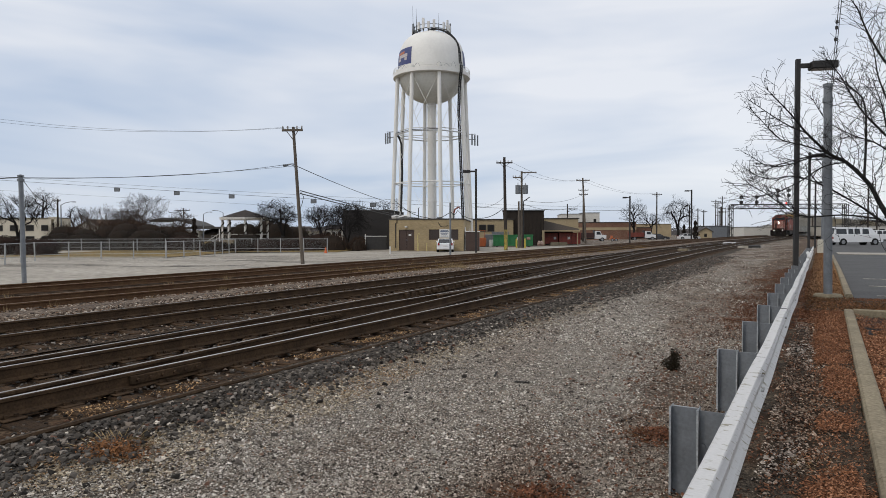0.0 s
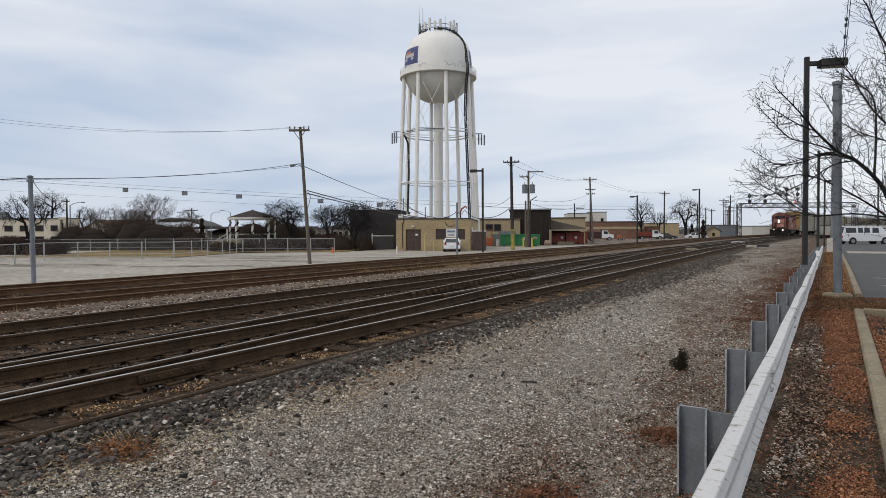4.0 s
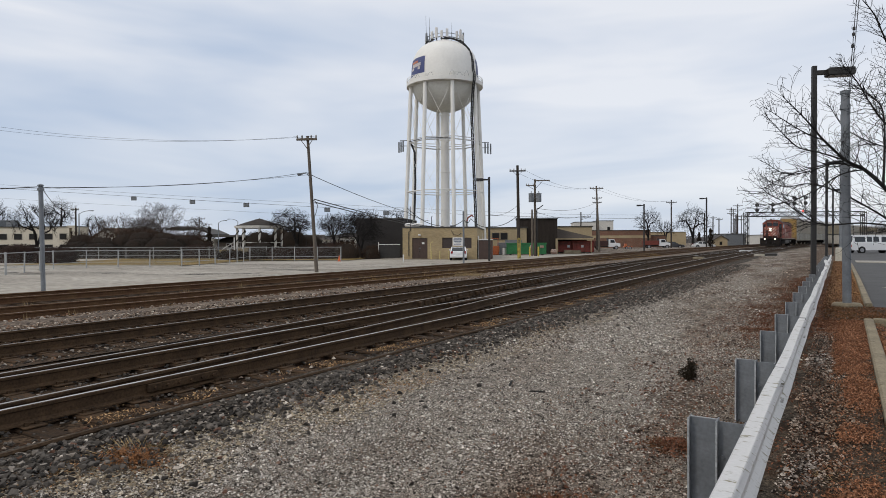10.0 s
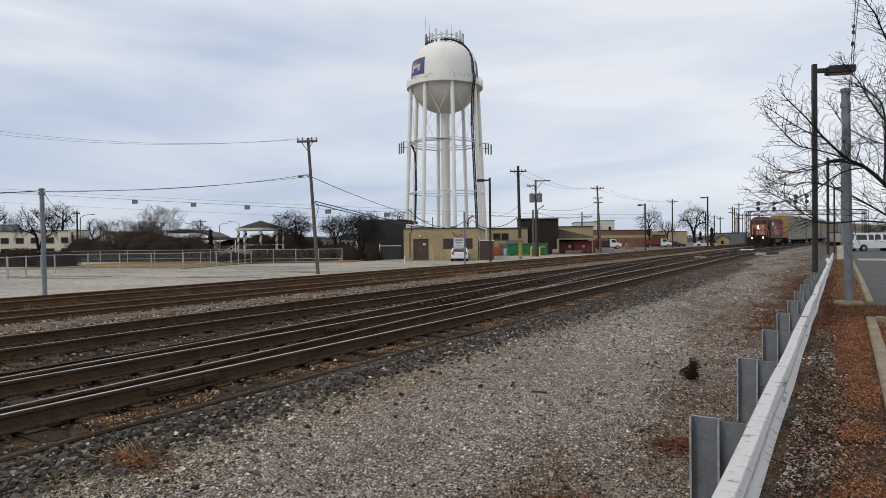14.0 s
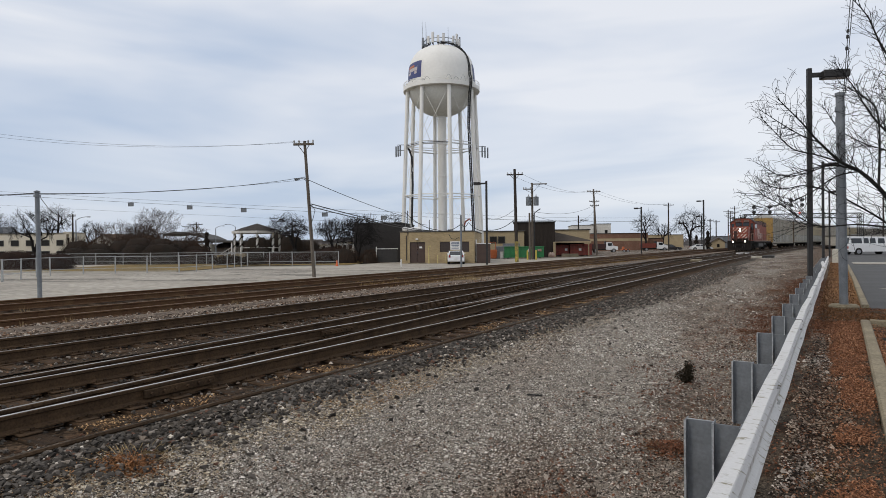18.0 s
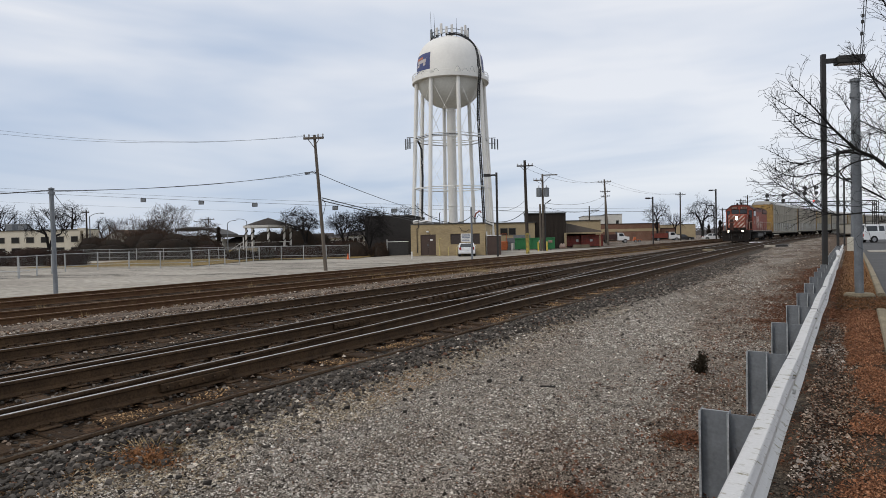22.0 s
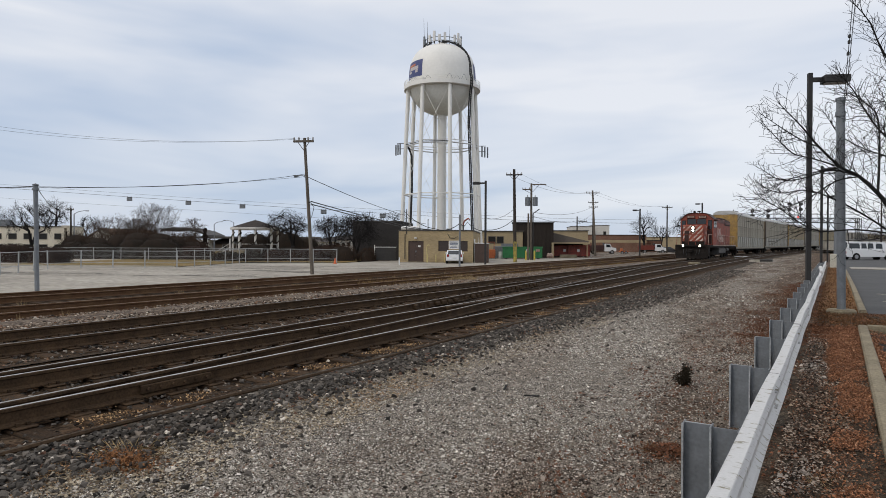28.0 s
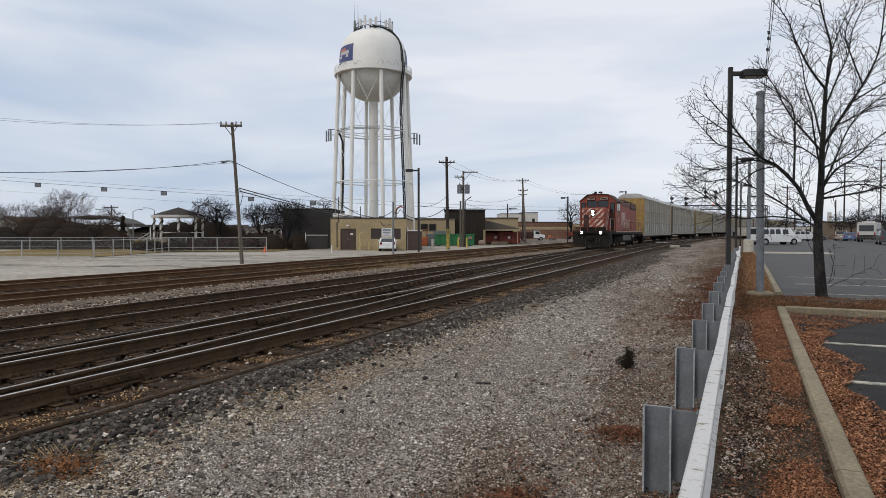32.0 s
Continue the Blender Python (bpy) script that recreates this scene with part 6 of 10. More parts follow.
def shrub(m, w, h, seed, label, mat=None, n=110, group="winter shrubs"):
    rng = random.Random(seed)
    r = np.random.RandomState(seed)
    mat = mat or TWIG_BROWN
    t = thing("shrub", m, label, "shrub", group)
    g = Geo()
    for i in range(n // 3):
        a, s = rng.uniform(0, math.tau), rng.uniform(0.05, 1)
        p = Vector((w * 0.3 * s * math.cos(a), w * 0.3 * s * math.sin(a), 0))
        tip = Vector((w * 0.5 * s * math.cos(a) * rng.uniform(0.7, 1.1), w * 0.5 * s * math.sin(a) * rng.uniform(0.7, 1.1), h * (1 - 0.5 * s * s) * rng.uniform(0.7, 1.0)))
        mid = p.lerp(tip, 0.55) + Vector((rng.uniform(-0.1, 0.1), rng.uniform(-0.1, 0.1), 0)) * w * 0.4
        g.rod(p, mid, 0.028, 0.02, 3, False).rod(mid, tip, 0.02, 0.008, 3, False)
    part("woody_base", g, mat, t)
    k = n * 34
    a, b = r.uniform(0, 2 * np.pi, k), r.uniform(0, 1, k)
    s = r.uniform(0, 1, k) ** 0.45 * (0.86 + 0.16 * np.sin(3 * a + seed) + 0.1 * np.sin(7 * a))
    c = np.stack([w / 2 * s * np.cos(a) * np.sqrt(1 - b * b * 0.9), w / 2 * s * np.sin(a) * np.sqrt(1 - b * b * 0.9), h * 0.94 * b * (0.55 + 0.45 * s)], 1)
    part("twig_mass", flakes("twig_mass", c, 0.13, 0.055, mat, seed, 1.3), mat, t, "dense fine brown twigs")
    # added solid hull; its darker colour stands for the shade deep among the twigs
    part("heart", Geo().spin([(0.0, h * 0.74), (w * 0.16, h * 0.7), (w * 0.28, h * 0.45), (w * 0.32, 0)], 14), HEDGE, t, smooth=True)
    return t


def hedge(m, w, dpt, h, seed, label, mat=None):
    """A clipped mound: a solid hull of the same dark colour, added under a skin of fine twigs."""
    mat = mat or HEDGE
    r = np.random.RandomState(seed)
    n = int(900 * w)
    a, b = r.uniform(0, 2 * np.pi, n), np.arccos(r.uniform(0, 1, n))
    s = r.uniform(0.86, 1.03, n) * (1 + 0.035 * np.sin(5 * a + seed) * np.sin(b))
    c = np.stack([w / 2 * s * np.cos(a) * np.sin(b) ** 0.6, dpt / 2 * s * np.sin(a) * np.sin(b) ** 0.6, h * s * np.cos(b) ** 0.7], 1)
    t = thing("hedge", m, label, "hedge", "clipped hedges")
    part("foliage", flakes("foliage", c, 0.055, 0.45, mat, seed), mat, t)
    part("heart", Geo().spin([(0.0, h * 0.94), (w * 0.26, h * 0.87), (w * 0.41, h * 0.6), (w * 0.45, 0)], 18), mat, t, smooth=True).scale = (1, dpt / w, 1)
    return t


def bush_row():
    for i, (x, d, w, h) in enumerate(((-39.5, 56, 4.6, 2.9), (-37.6, 57, 4.8, 3.3), (-35.6, 56.5, 5.0, 3.6), (-33.6, 57, 5.0, 3.5), (-31.8, 57, 4.4, 3.0), (-41.4, 58, 4.2, 2.7), (-30.4, 57, 3.4, 2.5), (-36.3, 60, 5.0, 3.7), (-32.5, 60, 4.6, 3.2), (-43.8, 59, 4.8, 3.3), (-40.2, 61, 5.2, 3.6))):
        shrub(town(x * 1.13, d * 1.13, -0.1), w * 1.13, 1.7 + (h - 1.7) * 1.13, 40 + i, "dense reddish-brown leafless shrub behind the fence", n=230)
    for i, (x, d, w, h, red) in enumerate(((-37.6, 53, 4.8, 1.75, 0), (-34.0, 53.5, 3.6, 2.15, 0), (-31.3, 53, 4.4, 2.2, 0), (-28.4, 53.5, 4.2, 1.55, 1), (-42.8, 54, 4.2, 1.35, 1), (-46.5, 54, 4.4, 1.6, 1), (-51.0, 54, 4.6, 1.5, 1), (-55.8, 54, 4.4, 1.55, 1), (-40.4, 54, 3.0, 1.9, 0), (-25.9, 62, 2.8, 1.75, 0), (-23.6, 64, 3.4, 1.3, 0), (-20.8, 64, 3.4, 1.4, 1), (-18.4, 62.5, 3.4, 1.75, 1), (-43.0, 98, 3.2, 2.3, 0), (-36.9, 90, 4.2, 2.7, 0), (-33.2, 90, 4.2, 3.0, 0), (-30.2, 91, 3.6, 2.8, 0), (-40.6, 94, 3.6, 1.9, 0), (-26.4, 56, 2.6, 0.95, 0), (-24.6, 57, 2.4, 0.8, 0), (-22.5, 58, 2.8, 1.15, 1), (-20.4, 59, 2.8, 1.1, 1), (-18.6, 59, 2.6, 1.2, 1))):
        if x < -41 and d < 60:
            x, d, w = x * 0.89, d * 0.89, w * 0.95
        elif x < -27.5 and d < 60:
            x, d, w, h = x * 1.14, d * 1.14, w * 1.14, 1.7 + (h - 1.7) * 1.14
        hedge(town(x, d, -0.1), w, 2.4, h, 70 + i, "rounded brown clipped hedge behind the fence" if red else "rounded dark clipped hedge behind the fence", HEDGE_RED if red else HEDGE)


bush_row()
shrub(town(-16.6, 60.5, -0.1), 4.2, 2.0, 91, "brown leafless shrub beside the dark building", n=200)
shrub(town(-19.8, 66, -0.1), 3.4, 1.9, 92, "brown leafless shrub beside the dark building", n=140)
ST = "bare winter street tree with a rounded dark crown"
for x, d, base, r, cx, cz, rx, rz, tips, seed in (
        (-28.0, 78, 1.5, 0.2, -0.8, 4.3, 3.3, 1.9, 2300, 5), (-24.6, 84, 1.5, 0.17, -0.4, 4.1, 2.5, 1.7, 1500, 6), (-30.6, 86, 1.4, 0.17, -0.2, 4.0, 2.2, 1.6, 700, 7), (-22.4, 90, 1.5, 0.17, 0.0, 3.6, 2.2, 1.6, 600, 8), (-19.4, 80, 1.4, 0.22, 0.0, 4.1, 4.0, 2.0, 1500, 9), (-17.6, 92, 1.6, 0.18, 0, 4.8, 3.0, 2.2, 700, 14),
        (-51.9, 63, 1.4, 0.2, -0.2, 4.2, 3.0, 2.5, 1300, 1), (-80.2, 102, 2.0, 0.28, 0.0, 6.6, 3.3, 3.2, 1300, 2), (-74.9, 104, 2.0, 0.2, 0.0, 5.2, 2.2, 1.8, 700, 3), (-64.5, 102, 2.0, 0.2, 0.3, 4.7, 3.0, 1.7, 700, 4), (-92.8, 102, 2.0, 0.28, 0.0, 6.4, 3.9, 3.2, 1200, 16),
        (29.9, 146, 2.4, 0.26, 0, 5.9, 3.5, 3.6, 1300, 11), (40.7, 150, 2.2, 0.34, 0, 6.0, 4.8, 4.4, 1700, 12), (36.5, 158, 2.2, 0.24, 0, 4.6, 3.0, 2.6, 700, 13)):
    crown_tree(town(x, d, -0.15), base, r, (cx, 0, cz), (rx, rx * 0.85, rz), tips, seed, ST)
for x, d, cz, rx, rz, tips, seed in ((-37.2, 62, 4.0, 2.8, 2.1, 2400, 21), (-42.6, 63, 3.3, 2.4, 1.6, 1600, 22), (-33.6, 63, 3.2, 1.6, 1.3, 1100, 23), (-46.6, 66, 2.9, 1.8, 1.2, 900, 24), (-40.0, 64, 3.2, 2.2, 1.4, 1500, 25)):
    crown_tree(town(x * 1.13, d * 1.13, -0.15), 0.9, 0.12, (0, 0, 1.75 + (cz - 1.75) * 1.13), (rx * 1.2, rx * 0.9, rz * 1.2), tips, seed, "fine-twigged grey-brown winter tree behind the thicket", TWIG_FUZZ, 0.009)

crown_tree(town(-15.2, 61.6, -0.12), 0.8, 0.13, (0.2, 0, 2.9), (2.3, 1.6, 2.3), 2200, 31, "dark tangled bare tree before the charcoal building")
crown_tree(town(-17.9, 62.2, -0.12), 0.9, 0.12, (0, 0, 2.9), (1.8, 1.5, 1.9), 1400, 32, "dark tangled bare tree beside the charcoal building")
shrub(town(-13.9, 60.6, -0.1), 2.4, 1.5, 93, "dark leafless shrub before the charcoal building", n=150)

# ---- the chain-link fence ----
fence = thing("chain_link_fence", Matrix.Identity(4), "grey chain-link fence along the edge of the lot", "fence")


FENCE_ZINC = material("pale_fence_zinc", (0.40, 0.41, 0.41), 0.55, 0.3, spots=(0.28, 0.29, 0.29), grain=4)


def fence_run(x0, d0, x1, d1, h, n, z=-0.1):
    a, b = town_point(x0, d0, z), town_point(x1, d1, z)
    u = (b - a) / n
    for i in range(n + 1):
        p = a + u * i
        part("post", Geo().rod(p, p + Vector((rnd(-0.03, 0.03), rnd(-0.03, 0.03), h + 0.05)), 0.038, n=6), FENCE_ZINC, fence)
    for i in range(n):
        p, q = a + u * i, a + u * (i + 1)
        part("top_rail", Geo().rod(p + Vector((0, 0, h)), q + Vector((0, 0, h)), 0.021, n=5), FENCE_ZINC, fence)
        part("middle_rail", Geo().rod(p + Vector((0, 0, h * 0.32)), q + Vector((0, 0, h * 0.32)), 0.016, n=5), FENCE_ZINC, fence)
        g, L = Geo(), u.length
        w = u.normalized()
        k = -h
        while k < L:
            for s in (1, -1):
                s0, s1 = max(k, 0), min(k + h, L)
                if s1 > s0:
                    z0, z1 = (s0 - k, s1 - k) if s > 0 else (h - (s0 - k), h - (s1 - k))
                    e = Vector((0, 0, 0.0023))
                    c0, c1 = p + w * s0 + Vector((0, 0, z0)), p + w * s1 + Vector((0, 0, z1))
                    g.add([c0 - e, c1 - e, c1 + e, c0 + e], [(0, 1, 2, 3)])
            k += 0.15
        part("wire_mesh", g, FENCE_ZINC, fence, "woven wire mesh")


fence_run(-33.8, 30.6, -26.36, 29.8, 1.15, 4)
fence_run(-26.3, 29.8, -29.2, 36.8, 1.15, 3)
fence_run(-29.2, 36.8, -28.7, 39.2, 1.15, 1)
fence_run(-28.7, 39.2, -22.2, 39.8, 1.15, 3)
fence_run(-22.2, 39.8, -22.0, 46.5, 1.17, 3)
fence_run(-22.0, 46.5, -23.4, 53.4, 1.2, 3)
fence_run(-23.4, 53.4, -14.9, 52.8, 1.22, 4)
fence_run(-62, 58.5, -24.0, 58.5, 1.2, 13)
solo("traffic_cone", Geo().spin([(0.18, 0.0), (0.18, 0.03), (0.12, 0.035), (0.03, 0.5), (0, 0.5)], 14), material("orange_cone", (0.65, 0.14, 0.04), 0.6), "orange traffic cone at the end of the fence", "traffic cone", town(-14.9, 52.3, -0.1))
edge_kerb = thing("kerb", Matrix.Identity(4), "pale concrete edging between the lot and the dry lawn", "kerb")
for k in range(12):
    a, b = town_point(-59.6 + 3 * k, 42.0, -0.1), town_point(-56.62 + 3 * k, 42.0, -0.1)
    part("kerb_stone", Geo().sweep([(-0.12, -0.1), (0.12, -0.1), (0.12, 0.08), (-0.12, 0.08)], [a, (a + b) / 2, b]), KERB_PALE, edge_kerb)
solo("marker_post", Geo().rod((0, 0, 0), (0, 0, 0.62), 0.05, n=8), WHITE_STEEL, "short white marker post by the tracks", "post", town(px(-197, 50), 50, -0.1))

# ---- gazebo ----
gz = thing("gazebo", town(-33.75, 80, 0.42), "white gazebo with dark shingled roof and dark garlands", "gazebo")
WHITE_WOOD = material("white_wood", (0.70, 0.69, 0.66), 0.7)
SHINGLE = material("dark_shingles", (0.050, 0.042, 0.038), 0.9, spots=(0.034, 0.03, 0.028), grain=2, fine=10)
part("roof", Geo().spin([(3.2, 3.28), (1.7, 3.8), (0.35, 4.22), (0.0, 4.3)], 8, a0=22.5, a1=382.5), SHINGLE, gz)
part("finial", Geo().rod((0, 0, 4.2), (0, 0, 4.36), 0.05, n=6), SHINGLE, gz)
part("eave", Geo().spin([(3.15, 2.98), (3.2, 2.98), (3.24, 3.3), (3.15, 3.3), (3.15, 2.98)], 8, a0=22.5, a1=382.5), WHITE_WOOD, gz)
part("floor", Geo().spin([(0, 0.35), (2.95, 0.35), (2.95, -0.6)], 8, a0=22.5, a1=382.5), KERB, gz)
for i in range(8):
    a, b = math.tau * (i + 0.5) / 8, math.tau * (i + 1.5) / 8
    p, q = Vector((2.85 * math.cos(a), 2.85 * math.sin(a), 0)), Vector((2.85 * math.cos(b), 2.85 * math.sin(b), 0))
    post = part("post", Geo().box(-0.11, -0.11, 0.3, 0.11, 0.11, 3.0, Matrix.Translation(p), 0.01), WHITE_WOOD, gz)
    gl = Geo().pipe([p + Vector((0.17 * math.cos(1.1 * k), 0.17 * math.sin(1.1 * k), 0.6 + 0.17 * k)) for k in range(15)], 0.07, 5)
    part("garland", gl, HEDGE, post, "dark evergreen garland")
    if i != 4:
        part("railing", Geo().rod(p + Vector((0, 0, 1.1)), q + Vector((0, 0, 1.1)), 0.04, n=5).rod(p + Vector((0, 0, 0.5)), q + Vector((0, 0, 0.5)), 0.03, n=5), WHITE_WOOD, gz)
part("stair_rail", Geo().pipe([(-3.0, -1.2, 1.2), (-4.4, -1.8, 0.2)], 0.05).pipe([(-3.0, -1.2, 0.7), (-4.4, -1.8, -0.3)], 0.05), WHITE_WOOD, gz)

for x, d, w, h in ((-36.3, 86, 4.4, 3.4), (-31.6, 87, 4.6, 3.5), (-34.0, 88, 3.6, 3.9), (-38.6, 89, 3.4, 2.9)):
    hedge(town(x, d, -0.1), w, 2.6, h, int(d) + int(w * 10), "tall dark clipped hedge behind the gazebo")

# ---- buildings of the town ----
CREAM = material("cream_stucco", (0.60, 0.56, 0.47), 0.85, spots=(0.53, 0.49, 0.41), grain=0.4, amount=0.12, fine=6, bump=0.1)


def block(name, x, d, w, dp, h, mat, label, z=-0.15, windows=(), roof=None, turn=0.0, trim=0.12):
    """A plain block of a building, its front at d, with real window openings framed and glazed."""
    b = thing(name, town(x, d, z, turn), label, "building")
    part("wall", Geo().box(0, 0, 0, w, dp, h), mat, b)
    part("roof", Geo().box(-0.15, -0.15, h + 0.003, w + 0.15, dp + 0.15, h + trim, b=0.02), roof or TRIM_DARK, b)
    for x0, z0, ww, hh in windows:
        win = part("window", Geo().box(x0 - 0.08, -0.06, z0 - 0.08, x0 + ww + 0.08, -0.004, z0).box(x0 - 0.08, -0.06, z0 + hh, x0 + ww + 0.08, -0.004, z0 + hh + 0.08).box(x0 - 0.08, -0.06, z0, x0, -0.004, z0 + hh).box(x0 + ww, -0.06, z0, x0 + ww + 0.08, -0.004, z0 + hh), TRIM_DARK, b)
        part("pane", Geo().box(x0, -0.03, z0, x0 + ww, -0.004, z0 + hh), DARK_GLASS, win, "dark window pane")
    return b


cb = block("office_building", -82, 85, 18.2, 2.5, 4.05, CREAM, "cream two-storey flat-roofed office building with dark windows", windows=[(0.8 + 2.45 * i, 2.3, 1.15, 0.72) for i in range(7)] + [(0.8 + 2.45 * i, 0.5, 1.2, 0.9) for i in range(7)])
part("corner_pier", Geo().box(16.9, -0.5, 0, 17.3, -0.004, 4.2).box(17.8, -0.5, 0, 18.2, -0.004, 4.2).box(16.9, -0.5, 3.9, 18.2, -0.004, 4.25), CREAM, cb)
part("doorway", Geo().box(17.32, -0.2, 0.2, 17.78, -0.006, 3.4), DARK_GLASS, cb)
for x in (4.2, 6.3):
    part("roof_unit", Geo().box(x, 0.5, 4.172, x + 1.15, 1.7, 5.15, b=0.04).box(x - 0.04, 0.46, 5.0, x + 1.19, 1.74, 5.06), GALV, cb, "grey rooftop air unit")


def gable(name, x, d, w, dp, h, rise, wall, roof, label, z=-0.15, turn=0.0):
    b = thing(name, town(x, d, z, turn), label, "house")
    part("wall", Geo().prism([(0, 0), (w, 0), (w, h), (w / 2, h + rise), (0, h)], 0, dp), wall, b)
    for s in (0, 1):
        e = 0.35
        pts = [(-e, h - e * rise / (w / 2)), (w / 2, h + rise), (w / 2, h + rise + 0.14), (-e, h - e * rise / (w / 2) + 0.14)]
        if s:
            pts = [(w - a, c) for a, c in pts]
        part("roof_slope", Geo().prism([(a, c + 0.004) for a, c in pts], -0.3, dp + 0.3), roof, b)
    part("window", Geo().box(w * 0.4, -0.04, h * 0.35, w * 0.6, -0.004, h * 0.75), DARK_GLASS, b)
    return b


PALE_SIDING = material("pale_siding", (0.62, 0.60, 0.55), 0.8, stretch=(1, 1, 8))
BROWN_ROOF = material("brown_shingles", (0.15, 0.10, 0.07), 0.9, grain=2)
gable("house", -75, 104, 7.5, 9, 2.7, 1.5, PALE_SIDING, BROWN_ROOF, "small pale house with brown gabled roof", turn=-20)
gable("garage", -59.6, 97, 5.2, 7, 1.9, 0.7, PALE_SIDING, SHINGLE, "low white garage behind shrubs")
def hip(x, d, w, dp, h, rise, wall, roof, label, turn=0.0, windows=()):
    """A low house with a hipped roof; windows as (x, z, width, height) on its front."""
    b = thing("house", town(x, d, -0.15, turn), label, "house")
    part("wall", Geo().box(0, 0, 0, w, dp, h), wall, b)
    e, k = 0.45, dp / 2
    part("roof", Geo().add([(-e, -e, h + 0.004), (w + e, -e, h + 0.004), (w + e, dp + e, h + 0.004), (-e, dp + e, h + 0.004), (k, k, h + rise), (w - k, k, h + rise)], [(3, 2, 1, 0), (0, 1, 5, 4), (2, 3, 4, 5), (1, 2, 5), (3, 0, 4)]), roof, b)
    for x0, z0, ww, hh in windows:
        win = part("window", Geo().box(x0 - 0.08, -0.05, z0 - 0.08, x0 + ww + 0.08, -0.004, z0 + hh + 0.08), WHITE_WOOD, b)
        part("pane", Geo().box(x0, -0.07, z0, x0 + ww, -0.052, z0 + hh), DARK_GLASS, win, "dark window pane")
    return b


GREY_ROOF = material("grey_brown_shingles", (0.115, 0.10, 0.092), 0.9, spots=(0.085, 0.074, 0.068), grain=1.2, fine=8)
GREY_SIDING = material("grey_brown_siding", (0.15, 0.125, 0.105), 0.85)
hip(px(-570, 122), 122, 9.5, 8, 1.6, 1.6, GREY_SIDING, GREY_ROOF, "low grey house with a hipped shingle roof", windows=[(1.0, 0.6, 0.9, 0.8), (4.2, 0.6, 0.9, 0.8), (7.2, 0.6, 0.9, 0.8)])
hip(px(-560, 150), 150, 30, 10, 2.0, 1.5, GREY_SIDING, SHINGLE, "long low house with a dark hipped roof")
hip(px(-400, 104), 104, 5.4, 8, 2.1, 0.9, PALE_SIDING, GREY_ROOF, "white house half hidden by trees", windows=[(0.6, 0.9, 0.6, 0.9), (2.2, 0.9, 0.6, 0.9), (3.8, 0.9, 0.6, 0.9)])
hip(px(-352, 112), 112, 11.5, 8, 2.5, 0.9, PALE_SIDING, SHINGLE, "white house with a row of windows and a dark roof", windows=[(0.5 + 1.05 * i, 1.3, 0.6, 0.7) for i in range(10)])
# a station canopy and shop far behind the shrubs
can = thing("station_canopy", town(px(-645, 120), 120, -0.15), "pale low shop under a dark curved canopy roof", "building")
part("wall", Geo().box(0.3, 0.5, 0, 9.2, 8, 2.4), PALE_SIDING, can, "pale shop wall")
part("roof", Geo().prism([(-0.6, 4.2), (2.2, 4.55), (4.6, 4.4), (7.4, 3.9), (9.4, 3.1), (9.4, 3.4), (7.4, 4.25), (4.6, 4.85), (2.2, 5.0), (-0.6, 4.6)], -0.5, 7), TRIM_DARK, can, "dark curved roof")
part("fascia", Geo().box(0.3, -0.2, 2.75, 14.5, 6, 3.15, b=0.03), TRIM_DARK, can, "flat dark canopy edge")
part("window", Geo().box(1.0, 0.44, 0.5, 4.2, 0.496, 2.0).box(4.8, 0.44, 0.5, 8.4, 0.496, 2.0), DARK_GLASS, can)
for x0 in (0.8, 5.0, 9.0, 13.8):
    part("column", Geo().rod((x0, 0, 0), (x0, 0, 3.0), 0.12, n=8), WHITE_STEEL, can)
def evergreen(x, d, h, seed):
    ev = thing("evergreen_tree", town(x, d, -0.1), "small dark evergreen tree behind the houses" if x < 0 else "dark dense evergreen near the tracks", "tree", "evergreens")
    part("trunk", Geo().rod((0, 0, 0), (0, 0, h * 0.85), 0.12, 0.05, 7), BARK, ev)
    rc = np.random.RandomState(seed)
    hh = rc.uniform(0, 1, 1100) ** 0.8
    ww = h * 0.22 * (1.0 - hh * 0.75) * (0.75 + 0.3 * np.sin(hh * 19 + seed)) * rc.uniform(0.5, 1, 1100)
    an = rc.uniform(0, 2 * np.pi, 1100)
    part("crown", flakes("crown", np.stack([ww * np.cos(an), ww * np.sin(an), h * (0.1 + 0.9 * hh)], 1), h * 0.036, 0.5, HEDGE, seed), HEDGE, ev, "dark dense needles")


evergreen(px(-566, 110), 110, 4.5, 9)
evergreen(41.6, 140, 4.2, 10)
evergreen(39.8, 142, 3.4, 11)
# east of the pump house
enc = thing("service_enclosure", town(px(-62, 58.5), 58.6, -0.1), "dark brown enclosure with a pale cap beside the pump house", "enclosure")
part("panel", Geo().box(0, 0, 0, 1.25, 1.4, 1.78, b=0.02), DARK_DOOR, enc)
part("cap", Geo().box(-0.05, -0.05, 1.783, 1.3, 1.45, 1.86, b=0.01), WHITE_STEEL, enc)
TANW = material("tan_block_wall", (0.40, 0.32, 0.20), 0.9, spots=(0.34, 0.27, 0.17), grain=0.5, amount=0.2, fine=6)
wh = block("warehouse", px(-52, 82), 82, 5.4, 16, 3.45, TANW, "tan block warehouse with dark roller doors", windows=[(1.0, 2.0, 0.8, 0.75), (2.1, 2.0, 0.75, 0.75)])
part("roller_door", Geo().box(2.6, -0.06, 0.0, 4.8, -0.004, 1.9, b=0.01), GALV, wh, "grey roller door")
shed = thing("storage_shed", town(px(3, 84), 84, -0.1), "tall dark brown windowless storage shed", "shed")
SHED = material("dark_brown_sheeting", (0.032, 0.026, 0.022), 0.85, spots=(0.045, 0.036, 0.03), grain=0.8, amount=0.4, fine=6, stretch=(4, 4, 0.4))
part("front_wall", Geo().box(0, 0, 0, 5.4, 0.2, 4.62), SHED, shed)
